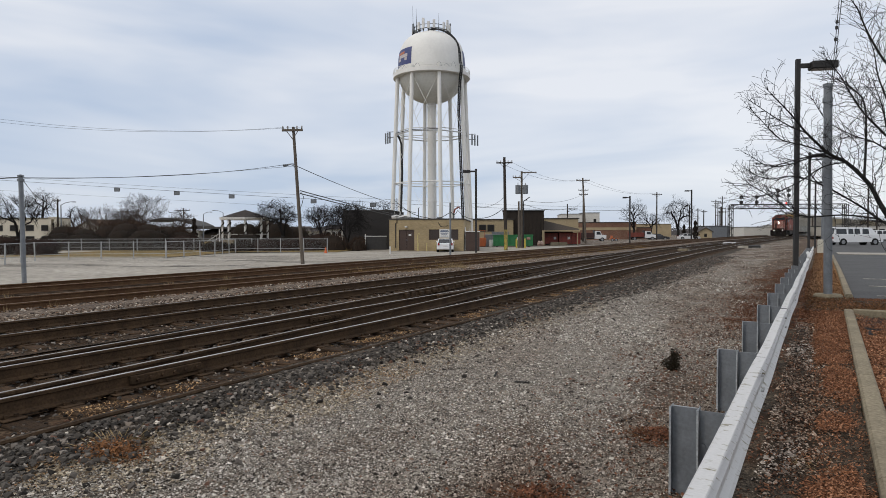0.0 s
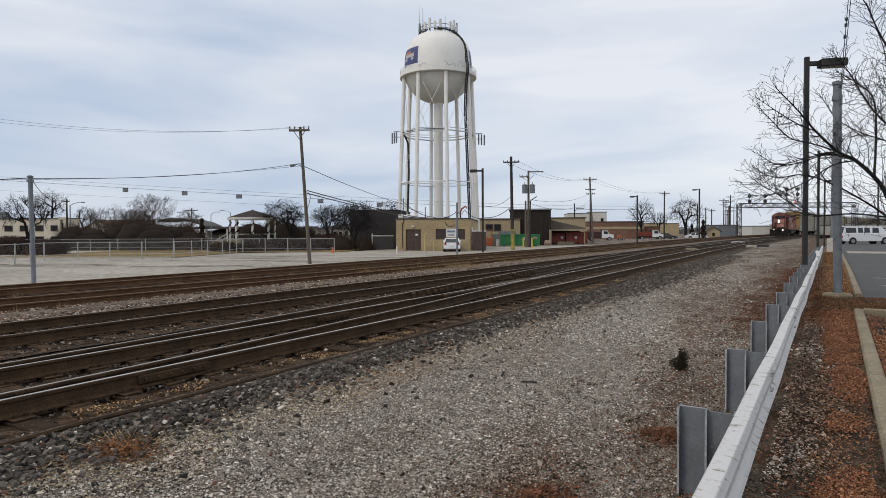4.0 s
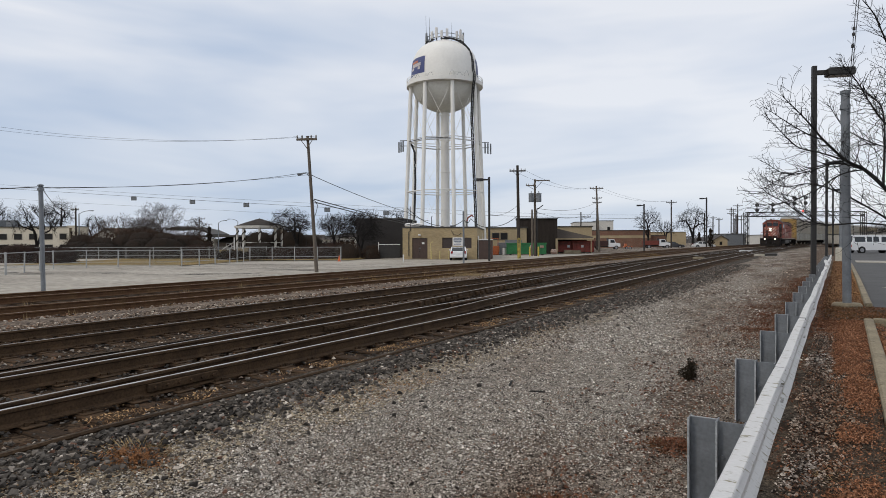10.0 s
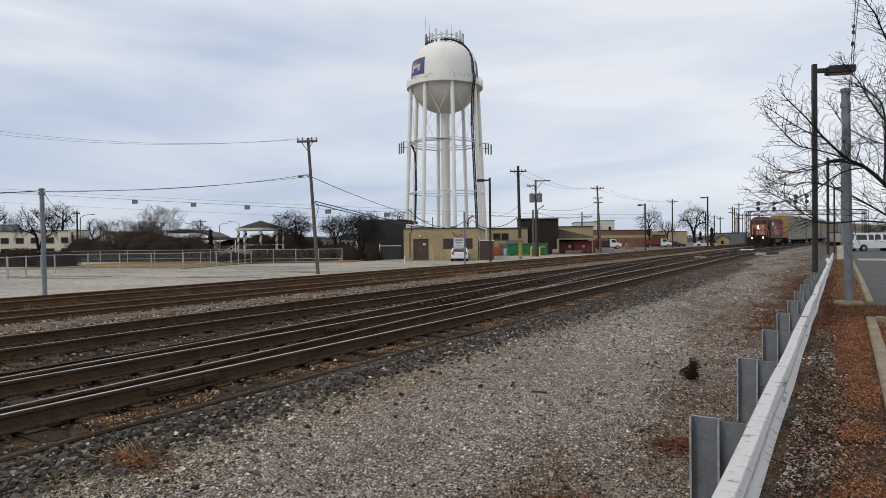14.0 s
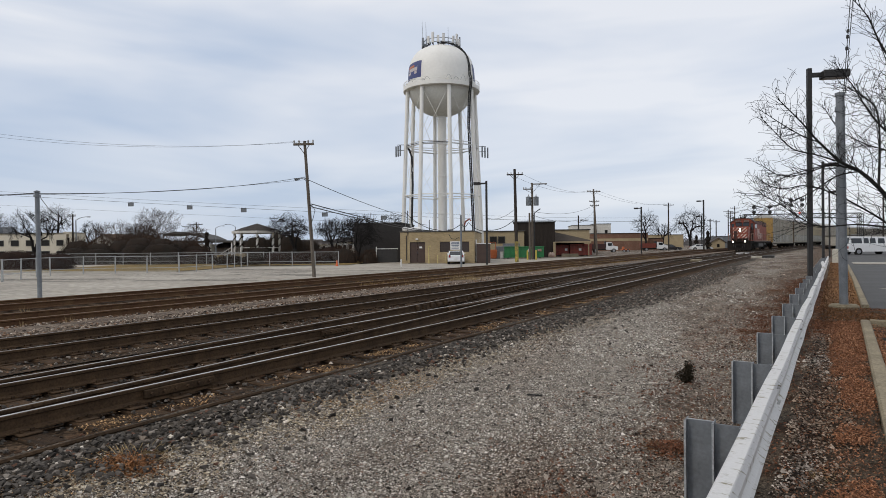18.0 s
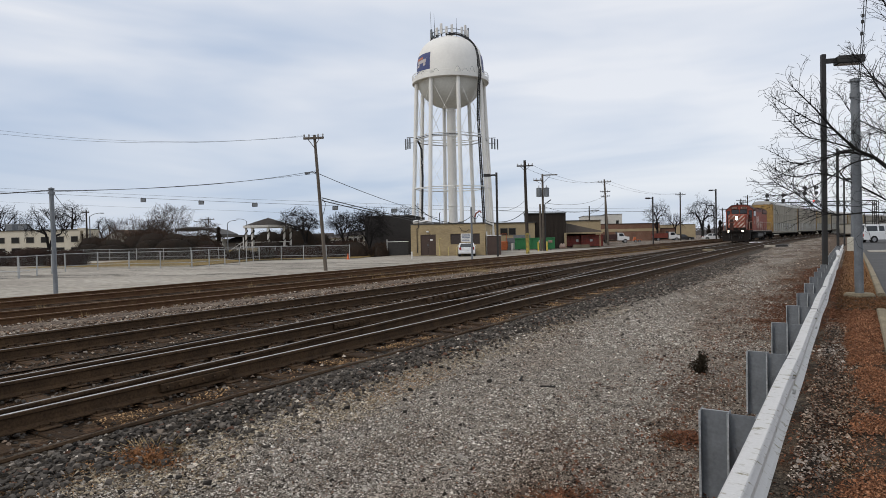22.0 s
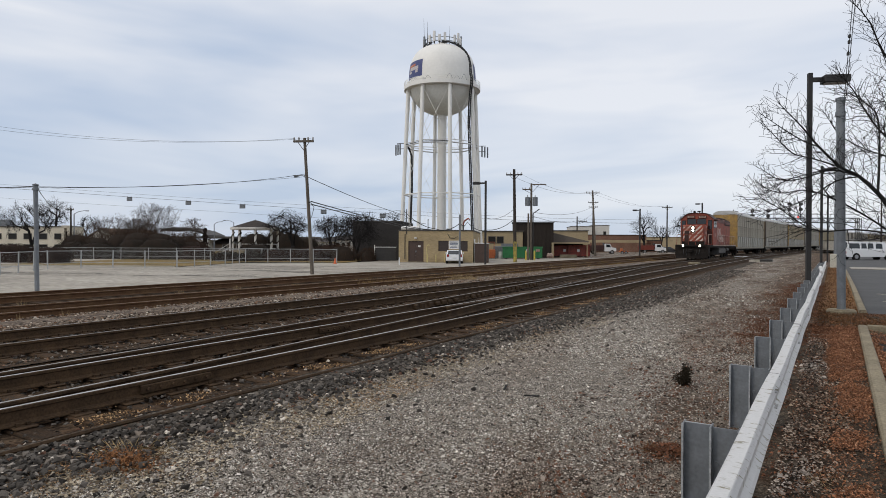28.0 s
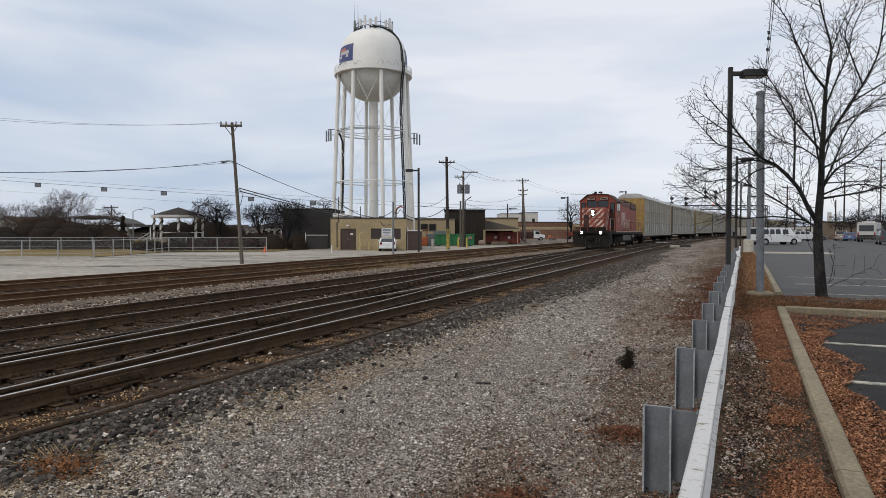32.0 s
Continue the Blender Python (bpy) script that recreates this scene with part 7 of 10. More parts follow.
for x0, x1 in ((0, 0.18), (5.22, 5.4)):
    part("side_wall", Geo().box(x0, 0.202, 0, x1, 6.99, 4.62), SHED, shed)
for k in range(9):
    part("batten", Geo().box(0.3 + 0.58 * k, -0.03, 0, 0.36 + 0.58 * k, -0.002, 4.6), SHED, shed)
part("roof", Geo().prism([(-0.1, 4.66), (5.5, 4.63), (5.5, 4.74), (-0.1, 4.78)], -0.2, 7.1), GALV, shed, "pale metal roof edge")
part("pillar", Geo().box(5.15, -0.35, 0, 5.45, -0.03, 2.0, b=0.02), TANW, shed, "tan block pillar")
part("flood_light", Geo().box(0.1, -0.2, 4.1, 0.35, -0.005, 4.25, b=0.02), WHITE_STEEL, shed)
lean = thing("lean_to_shed", town(px(72, 88), 88, -0.1), "low shed with a sloping grey sheet gable", "shed")
part("wall", Geo().box(0, 4.0, 0, 4.6, 8, 2.0), material("dark_brown_boards", (0.06, 0.04, 0.03), 0.9), lean)
part("gable", Geo().prism([(-0.1, 2.06), (5.0, 2.06), (5.0, 2.22), (-0.1, 3.45)], 0.25, 8), material("grey_sheet_roof", (0.15, 0.13, 0.115), 0.85, stretch=(8, 1, 1)), lean, "sloping grey sheet gable")
part("fascia", Geo().box(-0.1, -0.1, 1.84, 5.1, 0.24, 2.06, b=0.02), TANW, lean)
for x in (0.1, 4.7):
    part("post", Geo().box(x, 0.02, 0, x + 0.12, 0.14, 1.838, b=0.01), TANW, lean)
block("tan_hall", px(72, 98), 98, 5.4, 14, 3.9, TANW, "tan gabled hall with dark roof edge")
BRICK_RED = brick_material("red_brown_brick", (0.20, 0.095, 0.06), (0.22, 0.16, 0.12))
bb = block("brick_building", 14.5, 150, 16.7, 18, 4.1, BRICK_RED, "long low red-brown brick building with a tan band")
part("band", Geo().box(-0.03, -0.05, 2.35, 16.73, -0.004, 2.95), TANW, bb, "tan stone band")
block("brick_building", 31.3, 154, 4.2, 18, 2.9, BRICK_RED, "low brick building behind parked trucks")
block("white_box_building", 18.6, 200, 6.4, 16, 7.6, PALE_SIDING, "large pale windowless building far behind")
block("white_box_building", 25.4, 202, 5.2, 16, 8.0, PALE_SIDING, "tall pale windowless building far behind", windows=[(3.4, 4.4, 0.7, 1.6)])
for i, (x, d, w, h, m2, lb) in enumerate(((45.4, 150, 2.9, 2.3, None, "small pale hut with a grey gable roof near the tracks"), (52.6, 165, 4.9, 3.3, GALV, "grey metal container shed near the tracks"), (70, 190, 18, 3.2, PALE_SIDING, "low pale depot building far along the line"), (96, 230, 30, 4.2, PALE_SIDING, "long low pale depot far along the line"), (30, 215, 26, 4.5, TANW, "low tan warehouse in the distance"), (-5, 235, 34, 5.0, TANW, "low tan warehouse in the distance"))):
    if m2 is None:
        gable("hut", x, d, w, 3, 1.9, 0.9, TANW, GREY_ROOF, lb)
    else:
        block("depot", x, d, w, 12, h, m2, lb)
# a far line of woods and roofs closes the view
rw = np.random.RandomState(77)
# distance haze is mixed into this colour; nearer twigs are much darker
WOODS = island_tint(material("hazy_far_woods", (0.135, 0.125, 0.125), 0.95, bump=0), 0.3)
count, twigs = 1000, 42
an, D, cz = rw.uniform(-1.25, 1.1, count), rw.uniform(300, 430, count), rw.uniform(1.2, 3.4, count)
tree_no = np.repeat(np.arange(count), twigs)
off = rw.normal(size=(len(tree_no), 3)) * np.array([1.7, 1.7, 0.9])
wx, wd = (D * np.sin(an))[tree_no] + off[:, 0], (D * np.cos(an))[tree_no] + off[:, 1]
wz = np.abs(cz[tree_no] + off[:, 2])
pts = np.stack([wx * math.cos(TURN) - wd * math.sin(TURN), wx * math.sin(TURN) + wd * math.cos(TURN), wz], 1)
tagged(new("far_woods", flakes("far_woods", pts, 0.55, 0.3, WOODS, 78, 0.8)), "distant grey-brown winter woods along the horizon", "woods", kind="stuff")
g = Geo()
for D, base, seed in ((440, 2.0, 1.0), (470, 3.0, 7.0)):
    ridge = []
    for k in range(700):
        w = -1.3 + 2.45 * k / 699
        x, d = D * math.sin(w), D * math.cos(w)
        top = base + 1.6 * noise.noise(Vector((k * 0.11, seed, 0))) + 0.9 * noise.noise(Vector((k * 0.7, seed, 3)))
        ridge.append((Vector(town_point(x, d, -1.0)), max(0.6, top)))
    n = len(g.v)
    for p, h in ridge:
        g.v += [tuple(p), (p.x, p.y, h), (p.x * 1.01, p.y * 1.01, h * 0.6)]
    for k in range(len(ridge) - 1):
        a = n + 3 * k
        g.f += [(a, a + 3, a + 4, a + 1), (a + 1, a + 4, a + 5, a + 2)]
solo("far_woods", g, WOODS, "unbroken low woodland on the horizon", "woods", kind="stuff")

# ---- poles and wires ----
INSUL = material("grey_insulator", (0.32, 0.31, 0.3), 0.4)


def utility_pole(x, d, h, r, mat, label, arms=(), lean=(0, 0), z=-0.1, name="utility_pole"):
    """arms: (height, half width, centre offset)"""
    t = thing(name, town(x, d, z), label, "utility pole", "utility poles")
    top = Vector((lean[0], lean[1], h))
    part("pole", Geo().rod((0, 0, -0.5), top, r, r * 0.72, 12), mat, t)
    for hh, half, off in arms:
        c = top * (hh / h)
        arm = part("crossarm", Geo().box(c.x + off - half, c.y - 0.19, hh - 0.06, c.x + off + half, c.y - 0.09, hh + 0.06, b=0.01), mat, t)
        for s in (-0.92, -0.45, 0.45, 0.92):
            part("insulator", Geo().spin([(0.02, 0.0), (0.05, 0.03), (0.03, 0.08), (0.06, 0.1), (0.03, 0.17), (0, 0.18)], 8, c=(c.x + off + s * half, c.y - 0.14, hh + 0.06)), INSUL, arm)
        part("brace", Geo().rod((c.x + off - half * 0.55, c.y - 0.14, hh - 0.05), (c.x, c.y - 0.14, hh - 0.5), 0.02, n=4).rod((c.x + off + half * 0.55, c.y - 0.14, hh - 0.05), (c.x, c.y - 0.14, hh - 0.5), 0.02, n=4), mat, t)
    return t


def wire(pts, sag, r, label, n=14, name="overhead_wire"):
    """A cable hung through the points, sagging between them."""
    line = []
    for a, b in zip(pts, pts[1:]):
        a, b = Vector(a), Vector(b)
        for i in range(n + 1):
            s = i / n
            line.append(a.lerp(b, s) - Vector((0, 0, 4 * sag * s * (1 - s))))
    return solo(name, Geo().pipe(line, r, 4), CABLE, label, "overhead cable", group="overhead cables")


def tp(x, d, z):
    return tuple(town_point(x, d, z))


wooden = utility_pole(px(-355, 33.6), 33.6, 7.55, 0.108, POLE_WOOD, "weathered grey wooden utility pole at the lot edge", [(7.35, 0.58, -0.02)], lean=(-0.5, 0))
lamp_arm = part("lamp_arm", Geo().pipe([(-0.36, -0.1, 5.28), (-0.48, -0.1, 5.42), (-0.64, -0.1, 5.48), (-0.78, -0.1, 5.46)], 0.024, 6), GALV, wooden, "short curved lamp arm")
part("lamp_head", Geo().box(-1.08, -0.17, 5.41, -0.76, -0.03, 5.49, b=0.025).box(-1.04, -0.15, 5.36, -0.86, -0.05, 5.41, b=0.015), GALV, lamp_arm, "small grey street lamp head")
part("cable_drop", Geo().pipe([(-0.25, -0.12, 4.0), (-0.05, -0.14, 3.95), (0.1, -0.14, 3.7), (0.0, -0.13, 3.3), (-0.12, -0.12, 3.0)], 0.016, 5), CABLE, wooden)
up = utility_pole(px(9, 61), 61, 9.0, 0.17, DARK_WOOD, "dark wooden utility pole with a short crossarm", [(8.45, 0.78, 0)], lean=(-0.15, 0))
part("guard_sleeve", Geo().rod((0.0, -0.02, 0), (-0.03, -0.02, 2.0), 0.185, n=10), material("yellow_sleeve", (0.46, 0.36, 0.06), 0.6, spots=(0.08, 0.07, 0.05), grain=3), up, "yellow sleeve round the pole foot")
tpole = utility_pole(px(36, 71), 71, 8.6, 0.15, POLE_WOOD, "grey utility pole with two transformers", [(7.9, 0.55, -0.45)], name="transformer_pole")
part("long_arm", Geo().box(0, -0.12, 8.4, 1.65, -0.02, 8.52, b=0.01), POLE_WOOD, tpole)
part("arm_brace", Geo().rod((0.1, -0.07, 7.6), (0.85, -0.07, 8.4), 0.025, n=5), GALV, tpole)
for x in (-0.42, 0.42):
    tr = part("transformer", Geo().rod((x, -0.2, 6.05), (x, -0.2, 6.95), 0.29, n=16), GALV, tpole, "grey cylindrical transformer")
    part("lid", Geo().spin([(0.31, 6.95), (0.31, 7.0), (0.1, 7.08), (0, 7.08)], 16, c=(x, -0.2, 0)), GALV, tr)
    part("bushing", Geo().rod((x, -0.2, 7.05), (x, -0.2, 7.3), 0.04, n=6), INSUL, tr)
part("conduit", Geo().pipe([(0.2, -0.1, 0), (0.2, -0.1, 5.2), (0.9, -0.1, 5.7)], 0.06), CABLE, tpole)
utility_pole(px(31, 70.5), 70.5, 5.2, 0.13, POLE_WOOD, "short grey wooden stub pole beside the transformer pole")
utility_pole(px(146, 97), 97, 10.0, 0.16, POLE_WOOD, "wooden utility pole with a wide crossarm", [(9.6, 1.0, 0)], lean=(-0.5, 0))
utility_pole(px(141, 116), 116, 10.2, 0.16, DARK_WOOD, "dark utility pole with two crossarms", [(9.4, 0.9, 0), (8.6, 0.8, 0)])
utility_pole(px(114, 105), 105, 6.4, 0.13, DARK_WOOD, "short dark utility pole behind the sheds", [(5.6, 0.7, 0.9)])
utility_pole(31.1, 130, 9.8, 0.16, DARK_WOOD, "utility pole with crossarm and transformers far along", [(9.3, 1.0, 0)])
for x, d, h in ((55.6, 170, 10.2), (57.9, 172, 11.2), (62, 185, 9), (66, 200, 11), (80, 240, 11), (84, 246, 11), (73, 220, 9), (47.5, 158, 7.5), (49.5, 160, 7.2)):
    utility_pole(x, d, h, 0.16, DARK_WOOD, "dark utility pole far along the line", [(h - 0.5, 1.2, 0), (h - 1.6, 1.1, 0)] if h > 8 else [(h - 0.4, 0.8, 0)])
utility_pole(-57.2, 76, 6.3, 0.13, DARK_WOOD, "wooden utility pole beside the cream building", [(6.0, 0.5, 0)])
utility_pole(-55.5, 105, 6.2, 0.12, DARK_WOOD, "small wooden utility pole behind shrubs", [(5.8, 1.2, 0)])

post = thing("steel_post", town(-15.95, 19.7, -0.12), "slim grey galvanised steel post at the lot edge", "post")
part("shaft", Geo().rod((0, 0, -0.3), (-0.06, 0, 3.66), 0.073, n=16), GALV, post)
part("cap", Geo().spin([(0.1, 3.66), (0.1, 3.7), (0, 3.74)], 16, c=(-0.06, 0, 0)), GALV, post)
part("clamp", Geo().rod((-0.06, 0, 3.5), (-0.06, 0, 3.58), 0.11, n=12), GALV, post)
slim = thing("steel_post", town(px(-88, 46), 46, -0.1), "slim grey steel post before the pump house", "post")
part("shaft", Geo().rod((0, 0, -0.3), (0, 0, 3.9), 0.07, n=10), GALV, slim)

# wires: from the wooden pole to the west, to the tower side, and the distant span with hanging lamps
PL = (px(-373, 33.6), 33.6)
for dx, dz, far_z, sag in ((-0.5, 7.4, 7.75, 0.5), (0.5, 7.4, 7.95, 0.55)):
    wire([tp(PL[0] + dx, 33.4, dz), tp(-28.5, 29.8, far_z), tp(-60, 22, far_z)], sag, 0.006, "thin overhead wire from the wooden pole")
wire([tp(PL[0] + 0.15, 33.5, 5.45), tp(-15.95, 19.7, 3.5)], 0.25, 0.011, "overhead cable sagging to the steel post")
wire([tp(PL[0] + 0.15, 33.5, 5.3), tp(-32, 29, 4.65), tp(-60, 22, 4.85)], 0.42, 0.008, "thick overhead cable running west")
wire([tp(-15.95, 19.7, 3.52), tp(-34, 21, 3.6)], 0.15, 0.016, "overhead cable at the steel post")
wire([tp(-15.95, 19.7, 3.45), tp(-46, 60, 5.2)], 0.5, 0.014, "overhead cable at the steel post")
wire([tp(PL[0], 33.6, 5.4), tp(px(-190, 57), 57, 4.3), tp(px(-150, 58), 58, 3.5)], 0.15, 0.02, "service cable from the pole to the pump house")
for z0, z1, d1 in ((3.95, 3.1, 57), (3.8, 3.0, 57)):
    wire([tp(PL[0] + 0.4, 33.6, z0), tp(px(-180, 52), 52, 2.95 + (z0 - 3.8)), tp(px(-140, 58), 58, 3.0)], 0.06, 0.028, "thick black cable to the pump house roof")
wire([tp(px(-190, 58.3), 58.3, 4.75), tp(px(-132, 58.3), 58.3, 3.05), tp(px(-88, 58), 58, 3.6), tp(px(-76, 58), 58, 3.7), tp(px(-40, 60), 60, 3.0), tp(px(9, 61), 61, 4.2)], 0.35, 0.03, "black service cable looping over the pump house roof")
wire([tp(px(-45, 60), 60, 4.2), tp(px(9, 61), 61, 5.2)], 0.5, 0.016, "overhead cable to the dark pole")
for s in (-0.6, 0.6):
    wire([tp(px(6, 61) + s, 61, 8.5), tp(px(140, 97) + s, 97, 9.7), tp(31 + s, 130, 9.5)], 0.9, 0.012, "thin overhead wire along the town side")
wire([tp(px(36, 71), 71, 5.3), tp(px(141, 116), 116, 8.6)], 0.8, 0.02, "overhead cable from the transformer pole")
wire([tp(px(36, 71), 71, 4.9), tp(px(114, 105), 105, 5.6), tp(px(141, 116), 116, 7.6)], 0.5, 0.02, "overhead cable behind the sheds")
SPAN = [tp(-84, 90, 10.5), tp(-10, 90, 5.6), tp(20, 100, 5.0)]
wire([SPAN[0], SPAN[1], SPAN[2]], 0.15, 0.022, "long span wire with hanging street signs")
wire([(p[0], p[1], p[2] + 0.55) for p in SPAN], 0.2, 0.014, "long thin wire above the span wire")
wire([tp(-84, 90, 8.9), tp(-44, 90, 6.4), tp(-18, 90, 5.0)], 0.1, 0.012, "long thin wire below the span wire")
for x in (-58.1, -48.6, -40.05, -27.54, -18.67):
    z = 10.5 + (5.6 - 10.5) * (x + 84) / 74 - 0.12
    sg = thing("hanging_sign", Matrix.Translation(town_point(x, 90, z)) @ Matrix.Rotation(TURN, 4, "Z"), "small grey rectangular sign hanging from the span wire", "sign", "hanging signs")
    part("plate", Geo().box(-0.38, -0.03, -0.56, 0.38, 0.03, -0.1, b=0.01), GALV, sg)
    part("frame", Geo().box(-0.43, -0.04, -0.62, -0.38, 0.04, -0.04).box(0.38, -0.04, -0.62, 0.43, 0.04, -0.04).box(-0.38, -0.04, -0.62, 0.38, 0.04, -0.56).box(-0.38, -0.04, -0.1, 0.38, 0.04, -0.04), BLACK, sg)
    part("hanger", Geo().rod((-0.3, 0, -0.05), (-0.3, 0, 0.12), 0.015, n=4).rod((0.3, 0, -0.05), (0.3, 0, 0.12), 0.015, n=4), BLACK, sg)


def cobra_lamp(x, d, h, arm):
    t = thing("street_lamp", town(x, d, -0.1), "grey street lamp with a curved arm", "street lamp", "street lamps")
    part("pole", Geo().rod((0, 0, 0), (0, 0, h), 0.1, 0.06, 10), GALV, t)
    a = part("arm", Geo().pipe([(0, 0, h), (arm * 0.35, 0, h + 0.28), (arm * 0.8, 0, h + 0.42), (arm, 0, h + 0.42)], 0.04, 6), GALV, t)
    part("head", Geo().box(min(arm, arm * 1.25), -0.12, h + 0.34, max(arm, arm * 1.25), 0.12, h + 0.46, b=0.03), GALV, a)


for x, d, h, arm in ((-56.0, 75, 5.4, 1.6), (px(-548, 100), 100, 4.9, 1.2), (px(-510, 104), 104, 5.3, -1.5), (px(-586, 100), 100, 4.9, -2.0)):
    cobra_lamp(x, d, h, arm)


def box_lamp(m, h, side, label, r=0.075, head=0.55, arm=0.45):
    """A square black pole with a flat box head on a short arm."""
    t = thing("lamp_post", m, label, "lamp post", "parking lot lamps")
    part("pole", Geo().box(-r, -r, -0.2, r, r, h, b=0.008), BLACK, t)
    a = part("arm", Geo().box(min(side * r, side * arm), -0.045, h - 0.28, max(side * r, side * arm), 0.045, h - 0.14, b=0.008), BLACK, t)
    part("head", Geo().box(min(side * arm, side * (arm + head)), -0.2, h - 0.33, max(side * arm, side * (arm + head)), 0.2, h - 0.1, b=0.02), BLACK, a, "flat black lamp head")
    part("lens", Geo().box(min(side * (arm + 0.05), side * (arm + head - 0.05)), -0.15, h - 0.345, max(side * (arm + 0.05), side * (arm + head - 0.05)), 0.15, h - 0.331), glass_grey, a)
    return t


glass_grey = glass("lamp_lens", (0.3, 0.3, 0.3), 0.3)
box_lamp(town(px(-43, 53.5), 53.5, -0.1), 7.15, -1, "black square lamp post by the pump house", 0.09, 0.6, 0.5)
box_lamp(town(19.9, 100, -0.1), 7.35, -1, "black square lamp post far across the lot", 0.1, 0.6, 0.5)
box_lamp(town(37.3, 128, -0.1), 10.1, -1, "tall black lamp post near the tracks", 0.12, 0.8, 0.5)
box_lamp(town(46.1, 160, -0.1), 8.4, -1, "tall black lamp post near the tracks", 0.12, 0.8, 0.5)

# roof clutter on the pump house
solo("roof_pipe", Geo().pipe([(0, 0, 0), (0, 0, 1.35), (0.08, 0, 1.4)], 0.04), BLACK, "thin black vent pipe on the roof", "pipe", town(px(-146, 60), 60, 2.65))
gn = thing("roof_vent", town(px(-83, 61), 61, 2.65), "curved red and black vent hood on the roof", "vent")
part("stem", Geo().pipe([(0, 0, 0), (0, 0, 0.9)], 0.06), BLACK, gn)
part("hood", Geo().pipe([(0, 0, 0.9), (0.12, 0, 1.25), (0.5, 0, 1.5), (0.62, 0, 1.3)], 0.09), material("dull_red_hood", (0.25, 0.07, 0.05), 0.6), gn)
solo("roof_unit", Geo().box(-0.25, -0.25, 0, 0.25, 0.25, 0.5, b=0.03), GALV, "small grey roof unit on the pump house", "vent", town(px(-108, 61), 61, 2.65))
solo("roof_duct", Geo().rod((-0.9, 0, 0.55), (0.9, 0, 0.55), 0.2, n=10).rod((-0.6, 0, 0), (-0.6, 0, 0.55), 0.05).rod((0.6, 0, 0), (0.6, 0, 0.55), 0.05), WHITE_STEEL, "white roof duct on the pump house", "duct", town(px(-178, 61), 61, 2.65))

# ---- dumpsters ----
def dumpster(x, d, w, h, mat, label, turn=0.0):
    t = thing("dumpster", town(x, d, -0.1, turn), label, "dumpster", "dumpsters")
    g = Geo().box(0, 0, 0.12, w, 0.06, h).box(0, 1.74, 0.12, w, 1.8, h).box(0, 0.06, 0.12, 0.06, 1.74, h).box(w - 0.06, 0.06, 0.12, w, 1.74, h).box(0.06, 0.06, 0.12, w - 0.06, 1.74, 0.2)
    part("body", g, mat, t)
    n = int(w / 0.6)
    for i in range(n + 1):
        part("rib", Geo().box(i * (w - 0.08) / n, -0.07, 0.12, i * (w - 0.08) / n + 0.08, -0.002, h - 0.08, b=0.01), mat, t)
    part("rim", Geo().box(-0.05, -0.09, h - 0.1, w + 0.05, -0.003, h + 0.02, b=0.015), mat, t)
    for x0 in (0.3, w - 0.6):
        part("skid", Geo().box(x0, 0, 0, x0 + 0.3, 1.8, 0.118), BLACK, t)
    return t


GREEN = material("green_dumpster_paint", (0.03, 0.22, 0.07), 0.5, spots=(0.022, 0.15, 0.05), grain=2)
RUST_RED = material("red_dumpster_paint", (0.32, 0.055, 0.035), 0.6, spots=(0.14, 0.04, 0.03), grain=2)
dg = dumpster(px(-14, 76), 76, 4.75, 1.45, GREEN, "large green steel dumpster")
part("sticker", Geo().box(2.85, -0.085, 0.8, 3.1, -0.072, 1.15), WHITE_STEEL, dg, "white sticker")
part("sticker", Geo().box(4.0, -0.085, 0.85, 4.45, -0.072, 1.15), STRIPE, dg, "pale sticker")
dr = dumpster(5.95, 89.6, 2.0, 1.6, RUST_RED, "dark red steel dumpster")
dr2 = dumpster(8.05, 89.4, 3.0, 1.68, RUST_RED, "dark red steel dumpster beside another")
for d_, x in ((dr, 1.4), (dr2, 1.2)):
    part("sticker", Geo().box(x, -0.085, 0.75, x + 0.35, -0.072, 1.1), WHITE_STEEL, d_, "white sticker")
solo("concrete_barrier", Geo().prism([(0, 0), (2.3, 0), (2.2, 0.42), (0.1, 0.42)], 0, 0.5), KERB, "low grey concrete barrier block", "barrier", town(px(85, 84), 84, -0.1))
YELLOW = material("yellow_bollard_paint", (0.55, 0.42, 0.06), 0.6, spots=(0.42, 0.33, 0.08), grain=4)
for x, d in ((px(27, 69), 69), (px(42, 69), 69)):
    solo("bollard", Geo().rod((0, 0, 0), (0, 0, 1.0), 0.09, n=12).spin([(0.09, 1.0), (0.05, 1.06), (0, 1.07)], 12), YELLOW, "yellow steel bollard before the green dumpster", "bollard", town(x, d, -0.1), group="yellow bollards")
solo("white_drum", Geo().rod((0, 0, 0), (0, 0, 0.85), 0.29, n=16), WHITE_STEEL, "white drum beside the dumpster", "drum", town(px(-17, 77), 77, -0.1))
for x in (66, 70):
    solo("sack", Geo().spin([(0.2, 0), (0.28, 0.25), (0.2, 0.55), (0.06, 0.65), (0, 0.66)], 10), STRIPE, "pale filled sack by the shed", "sack", town(px(x, 82), 82, -0.1), group="sacks")
solo("equipment_cabinet", Geo().box(-0.6, 0, 0, 0.6, 0.7, 1.5, b=0.03), GALV, "grey steel equipment cabinet by the warehouse", "cabinet", town(px(-22, 79), 79, -0.1))
